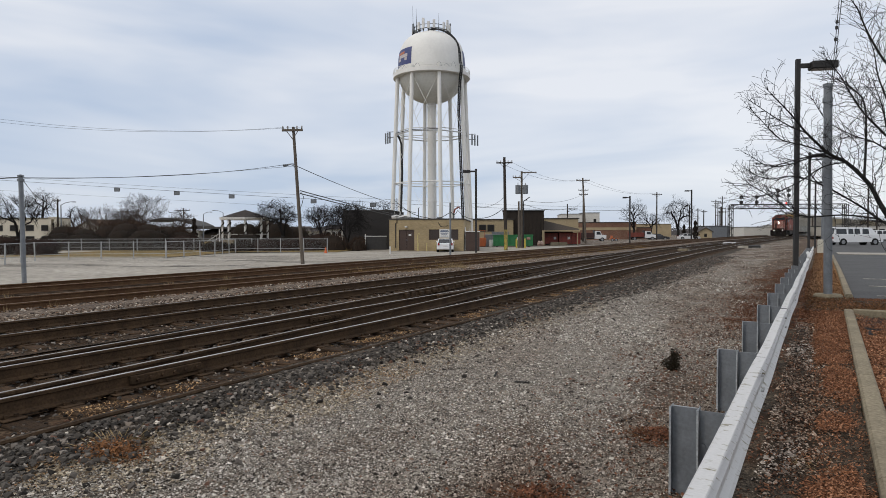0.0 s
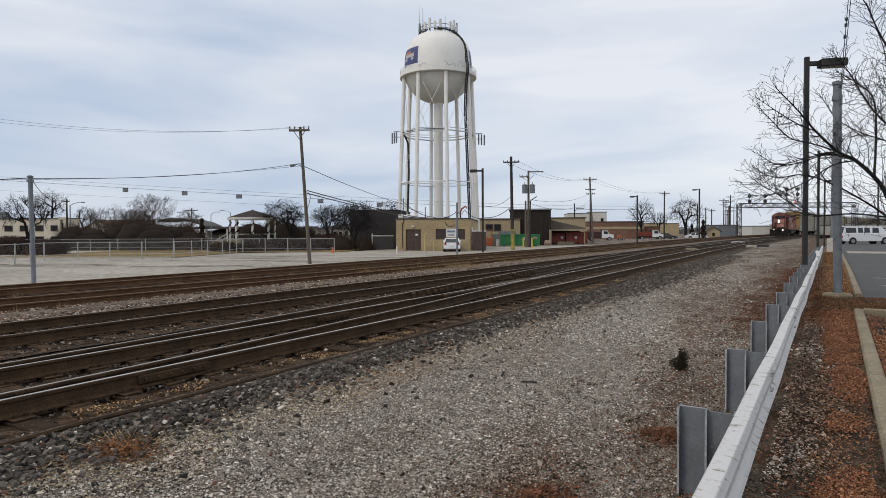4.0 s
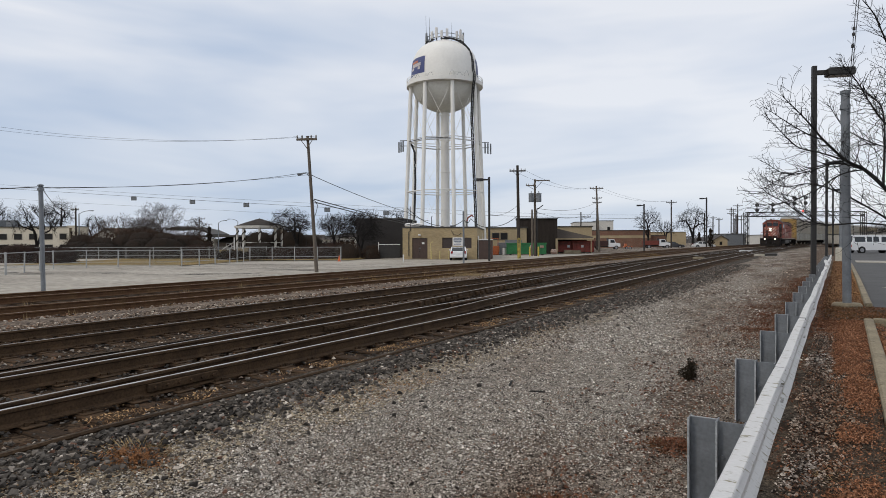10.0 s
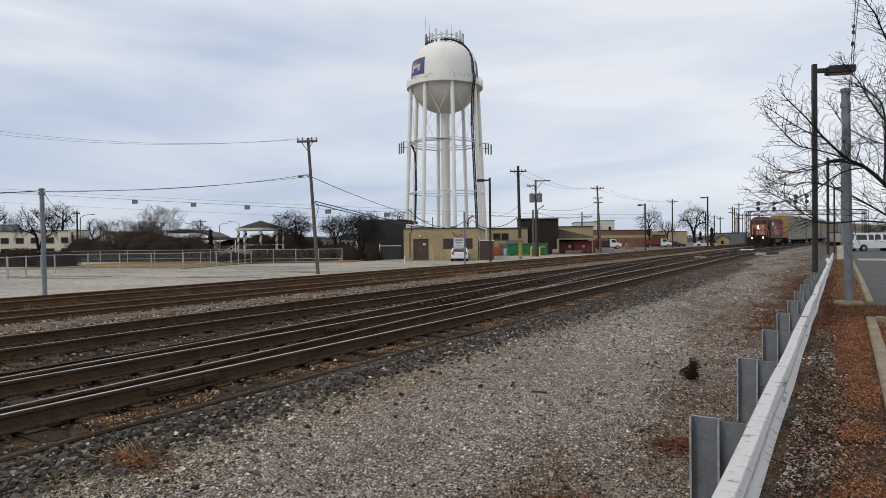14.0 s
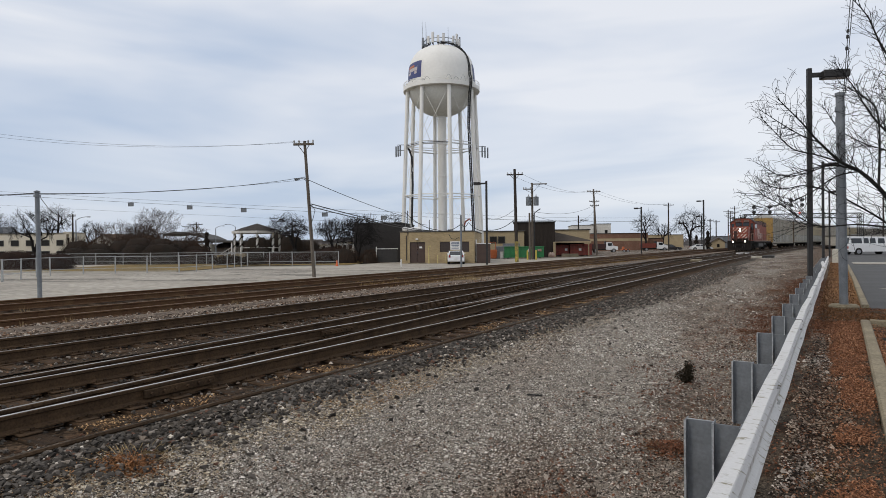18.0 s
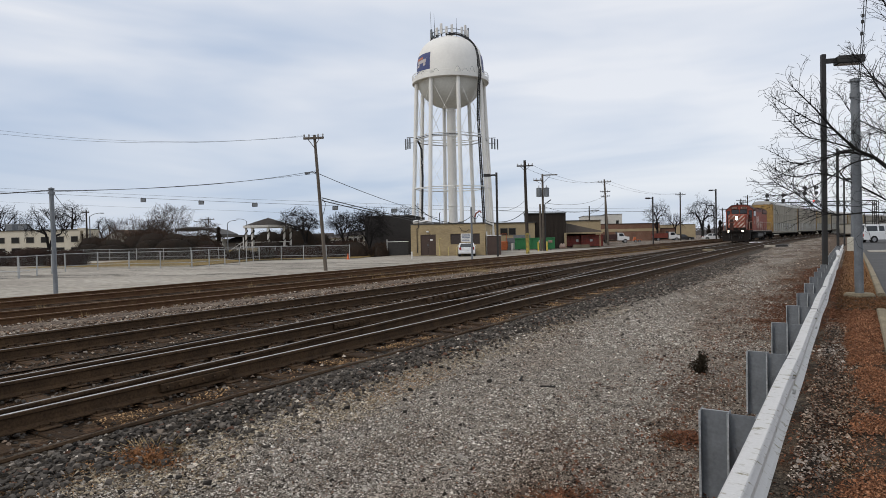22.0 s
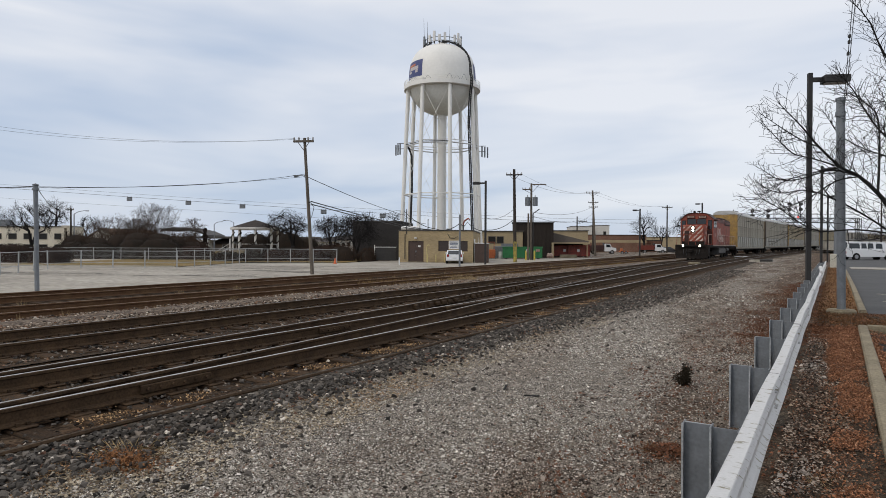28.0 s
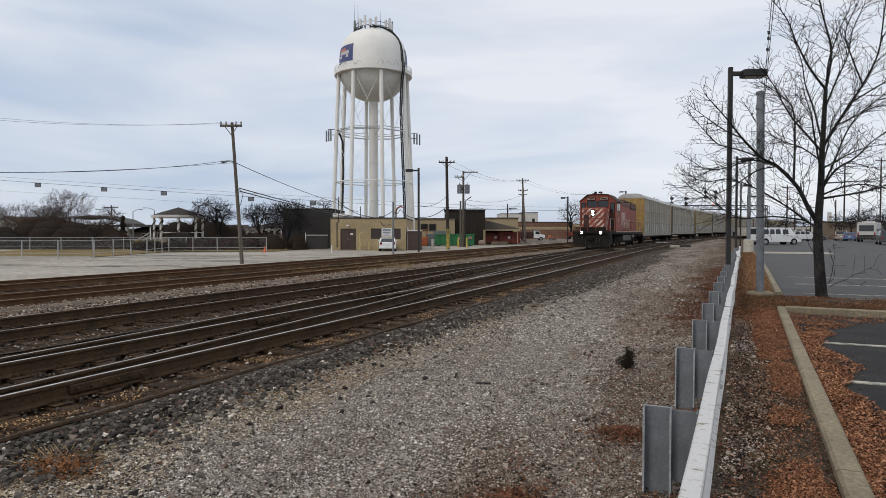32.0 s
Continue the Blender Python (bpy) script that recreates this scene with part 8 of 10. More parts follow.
solo("forklift_body", Geo().box(-0.5, 0, 0.25, 0.5, 1.2, 1.1, b=0.08).rod((-0.35, 0.1, 1.1), (-0.35, 0.1, 2.0), 0.04).rod((0.35, 0.1, 1.1), (0.35, 0.1, 2.0), 0.04).box(-0.4, 0.0, 1.98, 0.4, 1.0, 2.04).box(-0.45, 0.0, 0, 0.45, 0.3, 0.3, b=0.05), material("orange_plant_paint", (0.5, 0.13, 0.04), 0.5), "small orange loader parked by the warehouse", "loader", town(px(-34, 77), 77, -0.1))


# ---- vehicles ----
TYRE = material("black_tyre", (0.018, 0.018, 0.018), 0.85, bump=0.1)
RIM = material("alloy_rim", (0.35, 0.35, 0.36), 0.35, 0.8)
CAR_GLASS = glass("car_glass", (0.02, 0.024, 0.028), 0.04)
TAIL = glass("red_tail_lamp", (0.25, 0.01, 0.01), 0.2)
CHROME = material("bumper_grey", (0.25, 0.25, 0.26), 0.4, 0.5)
CAR_WHITE = material("white_car_paint", (0.70, 0.71, 0.72), 0.3, coat=0.5, spots=(0.66, 0.67, 0.68), amount=0.05, bump=0)
CAR_SILVER = material("silver_car_paint", (0.33, 0.34, 0.35), 0.35, 0.4, coat=0.5, amount=0.05, bump=0)
CAR_BLUE = material("blue_car_paint", (0.06, 0.12, 0.27), 0.3, coat=0.5, amount=0.05, bump=0)
CAR_DARK = material("dark_car_paint", (0.03, 0.03, 0.035), 0.3, coat=0.5, amount=0.05, bump=0)
CAR_TAN = material("tan_car_paint", (0.3, 0.27, 0.22), 0.3, coat=0.5, amount=0.05, bump=0)


def wheel(owner, x, y, r, w=0.2):
    t = part("wheel", Geo().rod((0, -w / 2, 0), (0, w / 2, 0), r, n=18), TYRE, owner, at=Matrix.Translation((x, y, r)))
    for s in (-1, 1):
        part("rim", Geo().rod((0, s * (w / 2 - 0.02), 0), (0, s * (w / 2 + 0.012), 0), r * 0.62, n=14), RIM, t)


def vehicle(name, m, L, W, low, roofline, glasses, paint, label, category, r=0.34, axles=(0.17, 0.8), ground=0.22, group=""):
    """Drives towards +x. low: body outline below the windows, roofline: cabin outline, as (x, z); glasses: side windows (x0, x1, z0, z1)."""
    v = thing(name, m, label, category, group)
    part("body", Geo().prism(low, -W / 2, W / 2), paint, v)
    n = len(roofline)
    top = Geo()
    zs = [p[1] for p in roofline]
    z0, z1 = min(zs), max(zs)
    inset = lambda z: (z - z0) / max(z1 - z0, 0.01) * 0.12 * W / 2
    vs = [(x, -W / 2 + 0.02 + inset(z), z) for x, z in roofline] + [(x, W / 2 - 0.02 - inset(z), z) for x, z in roofline]
    top.add(vs, [tuple(range(n)), tuple(range(n, 2 * n))[::-1]] + [(i, i + n, (i + 1) % n + n, (i + 1) % n) for i in range(n)])
    cab_ = part("cabin", top, paint, v)
    for x0, x1, a, b in glasses:
        for s in (-1, 1):
            y0, y1 = W / 2 - 0.02 - inset(a) + 0.004, W / 2 - 0.02 - inset(b) + 0.004
            part("side_window", Geo().add([(x0, s * y0, a), (x1, s * y0, a), (x1 - 0.04, s * y1, b), (x0 + 0.04, s * y1, b), (x0, s * (y0 - 0.02), a), (x1, s * (y0 - 0.02), a), (x1 - 0.04, s * (y1 - 0.02), b), (x0 + 0.04, s * (y1 - 0.02), b)], [(0, 1, 2, 3), (7, 6, 5, 4), (0, 4, 5, 1), (1, 5, 6, 2), (2, 6, 7, 3), (3, 7, 4, 0)]), CAR_GLASS, cab_)
    for i in range(n):
        (xa, za), (xb, zb) = roofline[i], roofline[(i + 1) % n]
        if abs(zb - za) > 0.25:
            s0, s1 = 0.12, 0.88
            pa, pb = (xa + (xb - xa) * s0, za + (zb - za) * s0), (xa + (xb - xa) * s1, za + (zb - za) * s1)
            out = 0.012 if (xa + xb) / 2 > L / 2 else -0.012
            ya, yb = W / 2 - 0.14 - inset(pa[1]), W / 2 - 0.14 - inset(pb[1])
            part("windscreen" if out > 0 else "rear_window", Geo().add([(pa[0] + out, -ya, pa[1]), (pa[0] + out, ya, pa[1]), (pb[0] + out, yb, pb[1]), (pb[0] + out, -yb, pb[1]), (pa[0] - out, -ya, pa[1]), (pa[0] - out, ya, pa[1]), (pb[0] - out, yb, pb[1]), (pb[0] - out, -yb, pb[1])], [(0, 1, 2, 3), (7, 6, 5, 4), (0, 4, 5, 1), (1, 5, 6, 2), (2, 6, 7, 3), (3, 7, 4, 0)]), CAR_GLASS, cab_)
    for s in (-1, 1):
        for a in axles:
            wheel(v, L * a, s * (W / 2 - 0.08), r)
            part("wheel_arch", Geo().rod((L * a, s * (W / 2 - 0.2), r), (L * a, s * (W / 2 + 0.004), r), r * 1.16, n=18), TYRE, v)
        zb = low[0][1]
        part("tail_lamp", Geo().box(-0.015, s * (W / 2 - 0.2) - 0.1, 0.72, 0.05, s * (W / 2 - 0.2) + 0.1, 0.98, b=0.01), TAIL, v, "red tail lamp")
        part("headlamp", Geo().box(L - 0.1, s * (W / 2 - 0.25) - 0.14, 0.62, L + 0.012, s * (W / 2 - 0.25) + 0.14, 0.8, b=0.01), CHROME, v)
        part("mirror", Geo().box(L * 0.66, s * (W / 2 + 0.06) - 0.06, 1.0, L * 0.66 + 0.12, s * (W / 2 + 0.06) + 0.06, 1.16, b=0.02), paint, v)
    part("rear_bumper", Geo().box(-0.09, -W / 2 + 0.03, 0.32, 0.0, W / 2 - 0.03, 0.55, b=0.03), CHROME if name == "passenger_van" else paint, v)
    part("front_bumper", Geo().box(L, -W / 2 + 0.03, 0.3, L + 0.09, W / 2 - 0.03, 0.55, b=0.03), CHROME if name == "passenger_van" else paint, v)
    part("plate", Geo().box(-0.105, -0.16, 0.6, -0.003, 0.16, 0.74), WHITE_STEEL, v, "plain pale plate")
    return v


def sedan(m, paint, label, group="parked cars"):
    return vehicle("car", m, 4.5, 1.76, [(0.0, 0.35), (0.05, 0.28), (4.45, 0.26), (4.5, 0.55), (4.35, 0.74), (3.2, 0.9), (0.9, 0.93), (0.05, 0.9)], [(0.35, 0.9), (3.3, 0.88), (2.55, 1.38), (1.15, 1.42)], [(0.95, 1.8, 0.95, 1.32), (1.88, 2.75, 0.95, 1.32)], paint, label, "car", group=group)


def suv(m, paint, label, group="parked cars"):
    return vehicle("suv", m, 4.6, 1.85, [(0.0, 0.4), (0.05, 0.32), (4.55, 0.32), (4.6, 0.7), (4.45, 0.95), (3.3, 1.06), (0.05, 1.06)], [(0.04, 1.04), (3.45, 1.04), (2.75, 1.68), (0.3, 1.72)], [(0.35, 1.15, 1.12, 1.6), (1.22, 2.0, 1.12, 1.6), (2.07, 2.85, 1.12, 1.6)], paint, label, "car", 0.37, group=group)


def van(m, paint, label):
    return vehicle("passenger_van", m, 5.9, 2.0, [(0.0, 0.45), (0.05, 0.36), (5.85, 0.36), (5.9, 0.75), (5.82, 1.0), (5.0, 1.18), (0.02, 1.18)], [(0.02, 1.16), (5.2, 1.16), (4.5, 2.02), (0.25, 2.1)], [(0.3, 1.55, 1.3, 1.88), (1.72, 2.35, 1.3, 1.88), (2.45, 3.15, 1.3, 1.88), (3.4, 4.2, 1.28, 1.86)], paint, label, "van", 0.37, (0.19, 0.83))


def dump_truck(m, bed, label):
    v = thing("dump_truck", m, label, "truck", "parked trucks")
    part("chassis", Geo().box(0.2, -0.45, 0.55, 5.6, 0.45, 0.8), BLACK, v)
    part("bed", Geo().prism([(0.0, 0.85), (3.2, 0.85), (3.25, 1.95), (-0.1, 1.95)], -1.1, 1.1), bed, v, "painted tipper bed")
    for k in range(6):
        for s in (-1, 1):
            part("bed_rib", Geo().box(0.15 + 0.56 * k, s * 1.1 - 0.03, 0.9, 0.23 + 0.56 * k, s * 1.1 + 0.03, 1.9), bed, v)
    part("cab", Geo().prism([(3.4, 0.6), (6.0, 0.6), (6.0, 1.35), (5.0, 1.5), (4.65, 2.25), (3.4, 2.3)], -0.98, 0.98), CAR_WHITE, v, "white cab")
    for s in (-1, 1):
        part("side_window", Geo().add([(3.8, s * 0.985, 1.5), (4.85, s * 0.985, 1.5), (4.6, s * 0.985, 2.12), (3.8, s * 0.985, 2.12), (3.8, s * 0.97, 1.5), (4.85, s * 0.97, 1.5), (4.6, s * 0.97, 2.12), (3.8, s * 0.97, 2.12)], [(0, 1, 2, 3), (7, 6, 5, 4), (0, 4, 5, 1), (1, 5, 6, 2), (2, 6, 7, 3), (3, 7, 4, 0)]), CAR_GLASS, v)
        for x in (1.1, 5.1):
            wheel(v, x, s * 0.9, 0.45, 0.28)
        part("headlamp", Geo().box(5.98, s * 0.7 - 0.15, 0.9, 6.02, s * 0.7 + 0.15, 1.1, b=0.01), CHROME, v)
    part("windscreen", Geo().add([(5.0, -0.85, 1.52), (5.0, 0.85, 1.52), (4.69, 0.8, 2.2), (4.69, -0.8, 2.2)], [(0, 1, 2, 3)]), CAR_GLASS, v)
    part("headache_rack", Geo().box(3.25, -1.0, 1.0, 3.35, 1.0, 2.5), BLACK, v)
    return v


sedan(town(px(-100, 56) + 0.2, 54.8, -0.1, 95), CAR_WHITE, "small white car parked beside the pump house").scale = (0.84, 0.84, 0.84)
dump_truck(town(14.7, 122, -0.1), material("dark_tipper_bed", (0.045, 0.014, 0.012), 0.6), "white truck with a dark red tipper bed").scale = (0.84, 0.84, 0.86)
dump_truck(town(27.2, 138, -0.1), material("orange_red_bed", (0.17, 0.032, 0.018), 0.5), "white truck with an orange-red tipper bed").scale = (0.93, 0.93, 0.86)
for x, d, p, lb in ((38.5, 142, CAR_WHITE, "white parked car under bare trees"), (31.5, 140, CAR_DARK, "dark parked car under bare trees")):
    sedan(town(x, d, -0.1), p, lb)
ATV = thing("trailer_frame", town(20.5, 122, -0.1), "small orange trailer parked by the truck", "trailer")
part("frame", Geo().box(0, 0, 0.4, 1.6, 1.0, 0.6, b=0.03).box(0.2, 0.1, 0.6, 0.6, 0.9, 1.1, b=0.04), bpy.data.materials["orange_plant_paint"], ATV)
wheel(ATV, 0.5, 0.0, 0.3)
wheel(ATV, 1.2, 0.0, 0.3)

van(town(37.5, 76, 0.05, 9), CAR_WHITE, "white fifteen-seat passenger van on the car park")
# the bus stands in shade; its white is darkened in the colour itself
BUS_SHADED = material("shaded_bus_white", (0.46, 0.455, 0.44), 0.55, spots=(0.38, 0.37, 0.35), grain=1)
bus = thing("shuttle_bus", town(px(749, 92), 92, 0.112, 50), "white shuttle bus seen from behind in the car park", "bus")
part("body", Geo().box(0, -1.15, 0.45, 6.2, 1.15, 2.75, b=0.12), BUS_SHADED, bus)
part("rear_window", Geo().box(-0.02, -0.85, 1.5, 0.03, 0.85, 2.35, b=0.02), CAR_GLASS, bus)
part("lower_panel", Geo().box(-0.015, -1.08, 0.72, 0.02, 1.08, 1.0, b=0.01), BLACK, bus)
for k in range(5):
    for s in (-1, 1):
        part("side_window", Geo().box(0.5 + 1.1 * k, s * 1.15 - 0.012, 1.5, 1.4 + 1.1 * k, s * 1.15 + 0.012, 2.3, b=0.005), CAR_GLASS, bus)
for s in (-1, 1):
    for x in (1.3, 4.9):
        wheel(bus, x, s * 1.02, 0.42, 0.26)
    part("tail_lamp", Geo().box(-0.02, s * 0.95 - 0.08, 0.9, 0.03, s * 0.95 + 0.08, 1.35, b=0.01), TAIL, bus)
part("rear_bumper", Geo().box(-0.12, -1.1, 0.4, 0.0, 1.1, 0.7, b=0.03), BLACK, bus)
part("roof_unit", Geo().box(1.2, -0.7, 2.76, 3.0, 0.7, 2.95, b=0.05), BUS_SHADED, bus)
bus.scale = (1.06, 1.06, 1.06)
suv(town(px(704, 108), 108, 0.112, 55), CAR_TAN, "tan car parked in the car park")
sedan(town(px(719, 104), 104, 0.112, 55), CAR_BLUE, "blue car parked in the car park")
suv(town(px(614, 104), 104, 0.112, 5), CAR_WHITE, "white car parked behind the van")
sedan(town(px(634, 112), 112, 0.112, 5), CAR_SILVER, "silver car parked far across the car park")
sedan(town(px(596, 112), 112, 0.112, 5), CAR_DARK, "dark car parked behind the van")
suv(town(px(790, 74), 74, 0.07, 62), CAR_DARK, "dark car parked beside the bus")
block("store_building", px(674, 150), 150, 14, 2.5, 4.0, material("dull_brown_block", (0.20, 0.155, 0.115), 0.9, grain=0.6), "low brown block store building behind the car park", z=0.0)
block("store_building", px(560, 165), 165, 15, 14, 3.0, PALE_SIDING, "long pale low building behind the car park", z=0.0, windows=[(1 + 2.2 * i, 1.2, 1.2, 1.0) for i in range(6)])
block("store_building", px(700, 170), 170, 26, 8, 3.6, material("dull_grey_block", (0.17, 0.155, 0.14), 0.9, grain=0.6), "long dull grey-brown building behind the bus", z=0.0, windows=[(1.5 + 3.1 * i, 1.2, 1.4, 1.1) for i in range(8)])
solo("chimney", Geo().box(-0.38, -0.38, 0, 0.38, 0.38, 6.9, b=0.03), PALE_SIDING, "slim pale square chimney behind the store", "chimney", town(px(683, 168), 168, 0))
gable("house", px(790, 150), 150, 10, 9, 2.6, 1.6, PALE_SIDING, SHINGLE, "pale house with dark gabled roof behind the car park")
for x, d, h, arms in ((608, 120, 10.6, 1), (622, 130, 6.8, 0), (694, 130, 8.3, 0), (709, 110, 13.6, 2), (735, 120, 9.6, 1), (773, 110, 14.6, 2), (650, 150, 8.0, 1)):
    utility_pole(px(x, d), d, h, 0.15, DARK_WOOD, "dark utility pole behind the car park", [(h - 0.5 - 1.3 * k, 1.1, 0) for k in range(arms)], z=0.0)
for z in (13.1, 12.4, 9.4):
    wire([tp(px(620, 118), 118, z - 2.6), tp(px(709, 110), 110, z), tp(px(773, 110), 110, z + 0.9), tp(px(900, 110), 110, z + 2.0)], 0.5, 0.016, "thin overhead wire behind the car park")
for x, d, cz, rx, rz, tips, seed in ((px(760, 118), 118, 3.6, 3.0, 1.8, 700, 31), (px(785, 112), 112, 3.8, 2.8, 2.0, 600, 32), (px(738, 160), 160, 4.2, 3.2, 2.0, 500, 33), (px(640, 175), 175, 4.4, 3.4, 2.2, 400, 34), (px(700, 135), 135, 3.6, 3.0, 2.2, 700, 35), (px(722, 128), 128, 3.2, 2.6, 1.9, 600, 36), (px(745, 125), 125, 4.4, 3.4, 2.6, 800, 37), (px(805, 120), 120, 4.6, 3.8, 2.8, 900, 38), (px(590, 170), 170, 4.0, 4.0, 2.0, 500, 39), (px(612, 180), 180, 4.4, 4.0, 2.4, 500, 40)):
    crown_tree(town(x, d, 0), 1.3, 0.18, (0, 0, cz), (rx, rx, rz), tips, seed, "bare winter tree behind the car park")
# ---- lamp posts and poles along the guard rail ----
def lamp_at(x, y, h, label, base=0.0):
    m = Matrix.Translation((x, y, base)) @ Matrix.Rotation(TURN * 0.9, 4, "Z")
    return box_lamp(m, h, 1, label, 0.065, 0.75, 0.36)


lamp_at(-0.10, 22.75, 7.0, "tall black square lamp post behind the guard rail")
lamp_at(0.27, 48.6, 6.9, "black square lamp post farther along the rail")
lamp_at(0.85, 75.3, 6.9, "black square lamp post far along the rail")
lamp_at(2.0, 100, 6.9, "black square lamp post far along the rail")
cp = thing("lamp_post", Matrix.Translation((1.2, 54.7, 0)), "grey round lamp post on a pale concrete base", "lamp post", "parking lot lamps")
part("base", Geo().spin([(0.36, 0), (0.36, 0.95), (0.32, 1.02), (0, 1.02)], 20), material("pale_base_concrete", (0.50, 0.48, 0.41), 0.85), cp, "pale concrete base")
part("pole", Geo().rod((0, 0, 1.0), (0, 0, 7.2), 0.14, 0.1, 14), GALV, cp)
part("arm", Geo().box(-0.9, -0.05, 6.95, 0, 0.05, 7.05), GALV, cp)
gp = thing("guy_pole", Matrix.Translation((0.64, 16.94, 0)), "thick grey steel pole with a guy wire from its top", "utility pole")
part("shaft", Geo().rod((0, 0, 0.08), (-0.05, 0, 4.94), 0.088, n=20), GALV, gp)
part("base", Geo().spin([(0.0, 0.16), (0.26, 0.16), (0.30, 0.12), (0.31, -0.1)], 20), KERB, gp, "round concrete foot")
part("cap", Geo().spin([(0.105, 4.90), (0.105, 4.97), (0, 5.0)], 20, c=(-0.05, 0, 0)), GALV, gp)
part("band", Geo().spin([(0.105, 4.55), (0.105, 4.66), (0.09, 4.66)], 20, c=(-0.05, 0, 0)), GALV, gp)
gw = part("guy_wire", Geo().pipe([(0.02, 0, 4.95), (0.33, 0.5, 9.5)], 0.009, 5).pipe([(0.05, -0.05, 4.95), (0.40, 0.45, 9.5)], 0.009, 5), CABLE, gp)
for s in (0.28, 0.31, 0.22):
    part("clamp", Geo().rod((0.02 + 0.31 * s, 0.5 * s, 4.95 + 4.55 * s), (0.02 + 0.31 * s, 0.5 * s, 5.02 + 4.55 * s), 0.03, n=6), BLACK, gw)
gp2 = thing("steel_post", Matrix.Translation((0.15, 30.5, 0)), "white bent rail end post behind the guard rail", "post")
part("bent_rail", Geo().pipe([(0.12, -2.2, 0.56), (0.12, -0.8, 0.62), (0.08, 0.2, 0.70), (0.12, 1.4, 0.6)], 0.07, 8), SCUFFED, gp2)

# ---- signal gantry over the tracks ----
gan = thing("signal_gantry", town(52.4, 150, 0.0), "black steel lattice signal gantry across the tracks", "signal gantry")
GH, GW = 7.9, 25.0


def lattice(g, a, b, w, n):
    a, b = Vector(a), Vector(b)
    d = (b - a) / n
    up = Vector((0, 0, 1)) if abs(d.z) < 0.1 else Vector((1, 0, 0))
    for s in (-1, 1):
        for y in (-w / 2, w / 2):
            o = up * (s * w / 2) + Vector((0, y, 0))
            g.rod(a + o, b + o, 0.09, n=4)
    for i in range(n):
        for y in (-w / 2, w / 2):
            s = 1 if i % 2 else -1
            g.rod(a + d * i + up * (s * w / 2) + Vector((0, y, 0)), a + d * (i + 1) - up * (s * w / 2) + Vector((0, y, 0)), 0.06, n=4)
    return g


for x in (0, GW):
    part("tower_leg", lattice(Geo(), (x, 0, 0), (x, 0, GH), 0.85, 9), BLACK, gan)
part("truss", lattice(Geo(), (0, 0, GH - 0.45), (GW, 0, GH - 0.45), 0.95, 22), BLACK, gan)
part("walkway", Geo().rod((0, -0.5, GH + 0.85), (GW, -0.5, GH + 0.85), 0.03, n=4).box(0, -0.6, GH + 0.03, GW, -0.3, GH + 0.08), BLACK, gan)
for x, zz in ((2.2, 0.1), (5.6, 0.1), (10.2, 1.6), (12.6, 1.6)):
    hd = part("signal_head", Geo().rod((x, -0.3, GH + zz + 1.6), (x, -0.42, GH + zz + 1.6), 0.42, n=18), BLACK, gan, "round black signal head")
    part("target", Geo().rod((x, -0.3, GH + zz + 0.4), (x, -0.42, GH + zz + 0.4), 0.42, n=18), BLACK, hd)
    part("mast", Geo().rod((x, -0.2, GH - 0.5), (x, -0.2, GH + zz + 2.2), 0.07, n=6), BLACK, hd)
    for k in range(3):
        part("lens", Geo().rod((x, -0.44, GH + zz + 1.3 + 0.3 * k), (x, -0.425, GH + zz + 1.3 + 0.3 * k), 0.09, n=8), glass_grey, hd)
part("stop_lens", Geo().rod((12.0, -0.5, GH + 0.25), (12.0, -0.45, GH + 0.25), 0.2, n=10), glow("red_signal_lens", (1.0, 0.08, 0.05), 1.0), gan, "small red signal light")

# ---- the bare tree on the planting island ----
tree = thing("bare_tree", Matrix.Translation((1.93, 17.05, 0.0)) @ Matrix.Rotation(TURN, 4, "Z"), "large bare winter tree with spreading fine branches on the mulched island", "tree", "bare winter trees")
rng = random.Random(5)
trunk, limbs = Geo(), Geo()


def bent(g, pts, r0, r1, n=8):
    pts = [Vector(p) for p in pts]
    fine = []
    for i in range(len(pts) - 1):
        a, b, c, d = pts[max(i - 1, 0)], pts[i], pts[i + 1], pts[min(i + 2, len(pts) - 1)]
        for k in range(4):
            s = k / 4
            fine.append(0.5 * ((2 * b) + (c - a) * s + (2 * a - 5 * b + 4 * c - d) * s * s + (3 * b - a - 3 * c + d) * s**3))
    fine.append(pts[-1])
    m = len(fine) - 1
    for i in range(m):
        g.rod(fine[i], fine[i + 1], r0 + (r1 - r0) * i / m, r0 + (r1 - r0) * (i + 1) / m, n, caps=False)
    return fine


bent(trunk, [(0, 0, -0.2), (0.0, 0, 0.15)], 0.19, 0.128, 12)
bent(trunk, [(0.0, 0, 0.1), (-0.07, 0, 0.9), (-0.10, 0.02, 1.7), (-0.06, 0, 2.6), (-0.04, 0.0, 3.5), (0.02, 0.0, 4.93)], 0.128, 0.042, 12)
part("trunk", trunk, BARK, tree, "dark rough trunk")


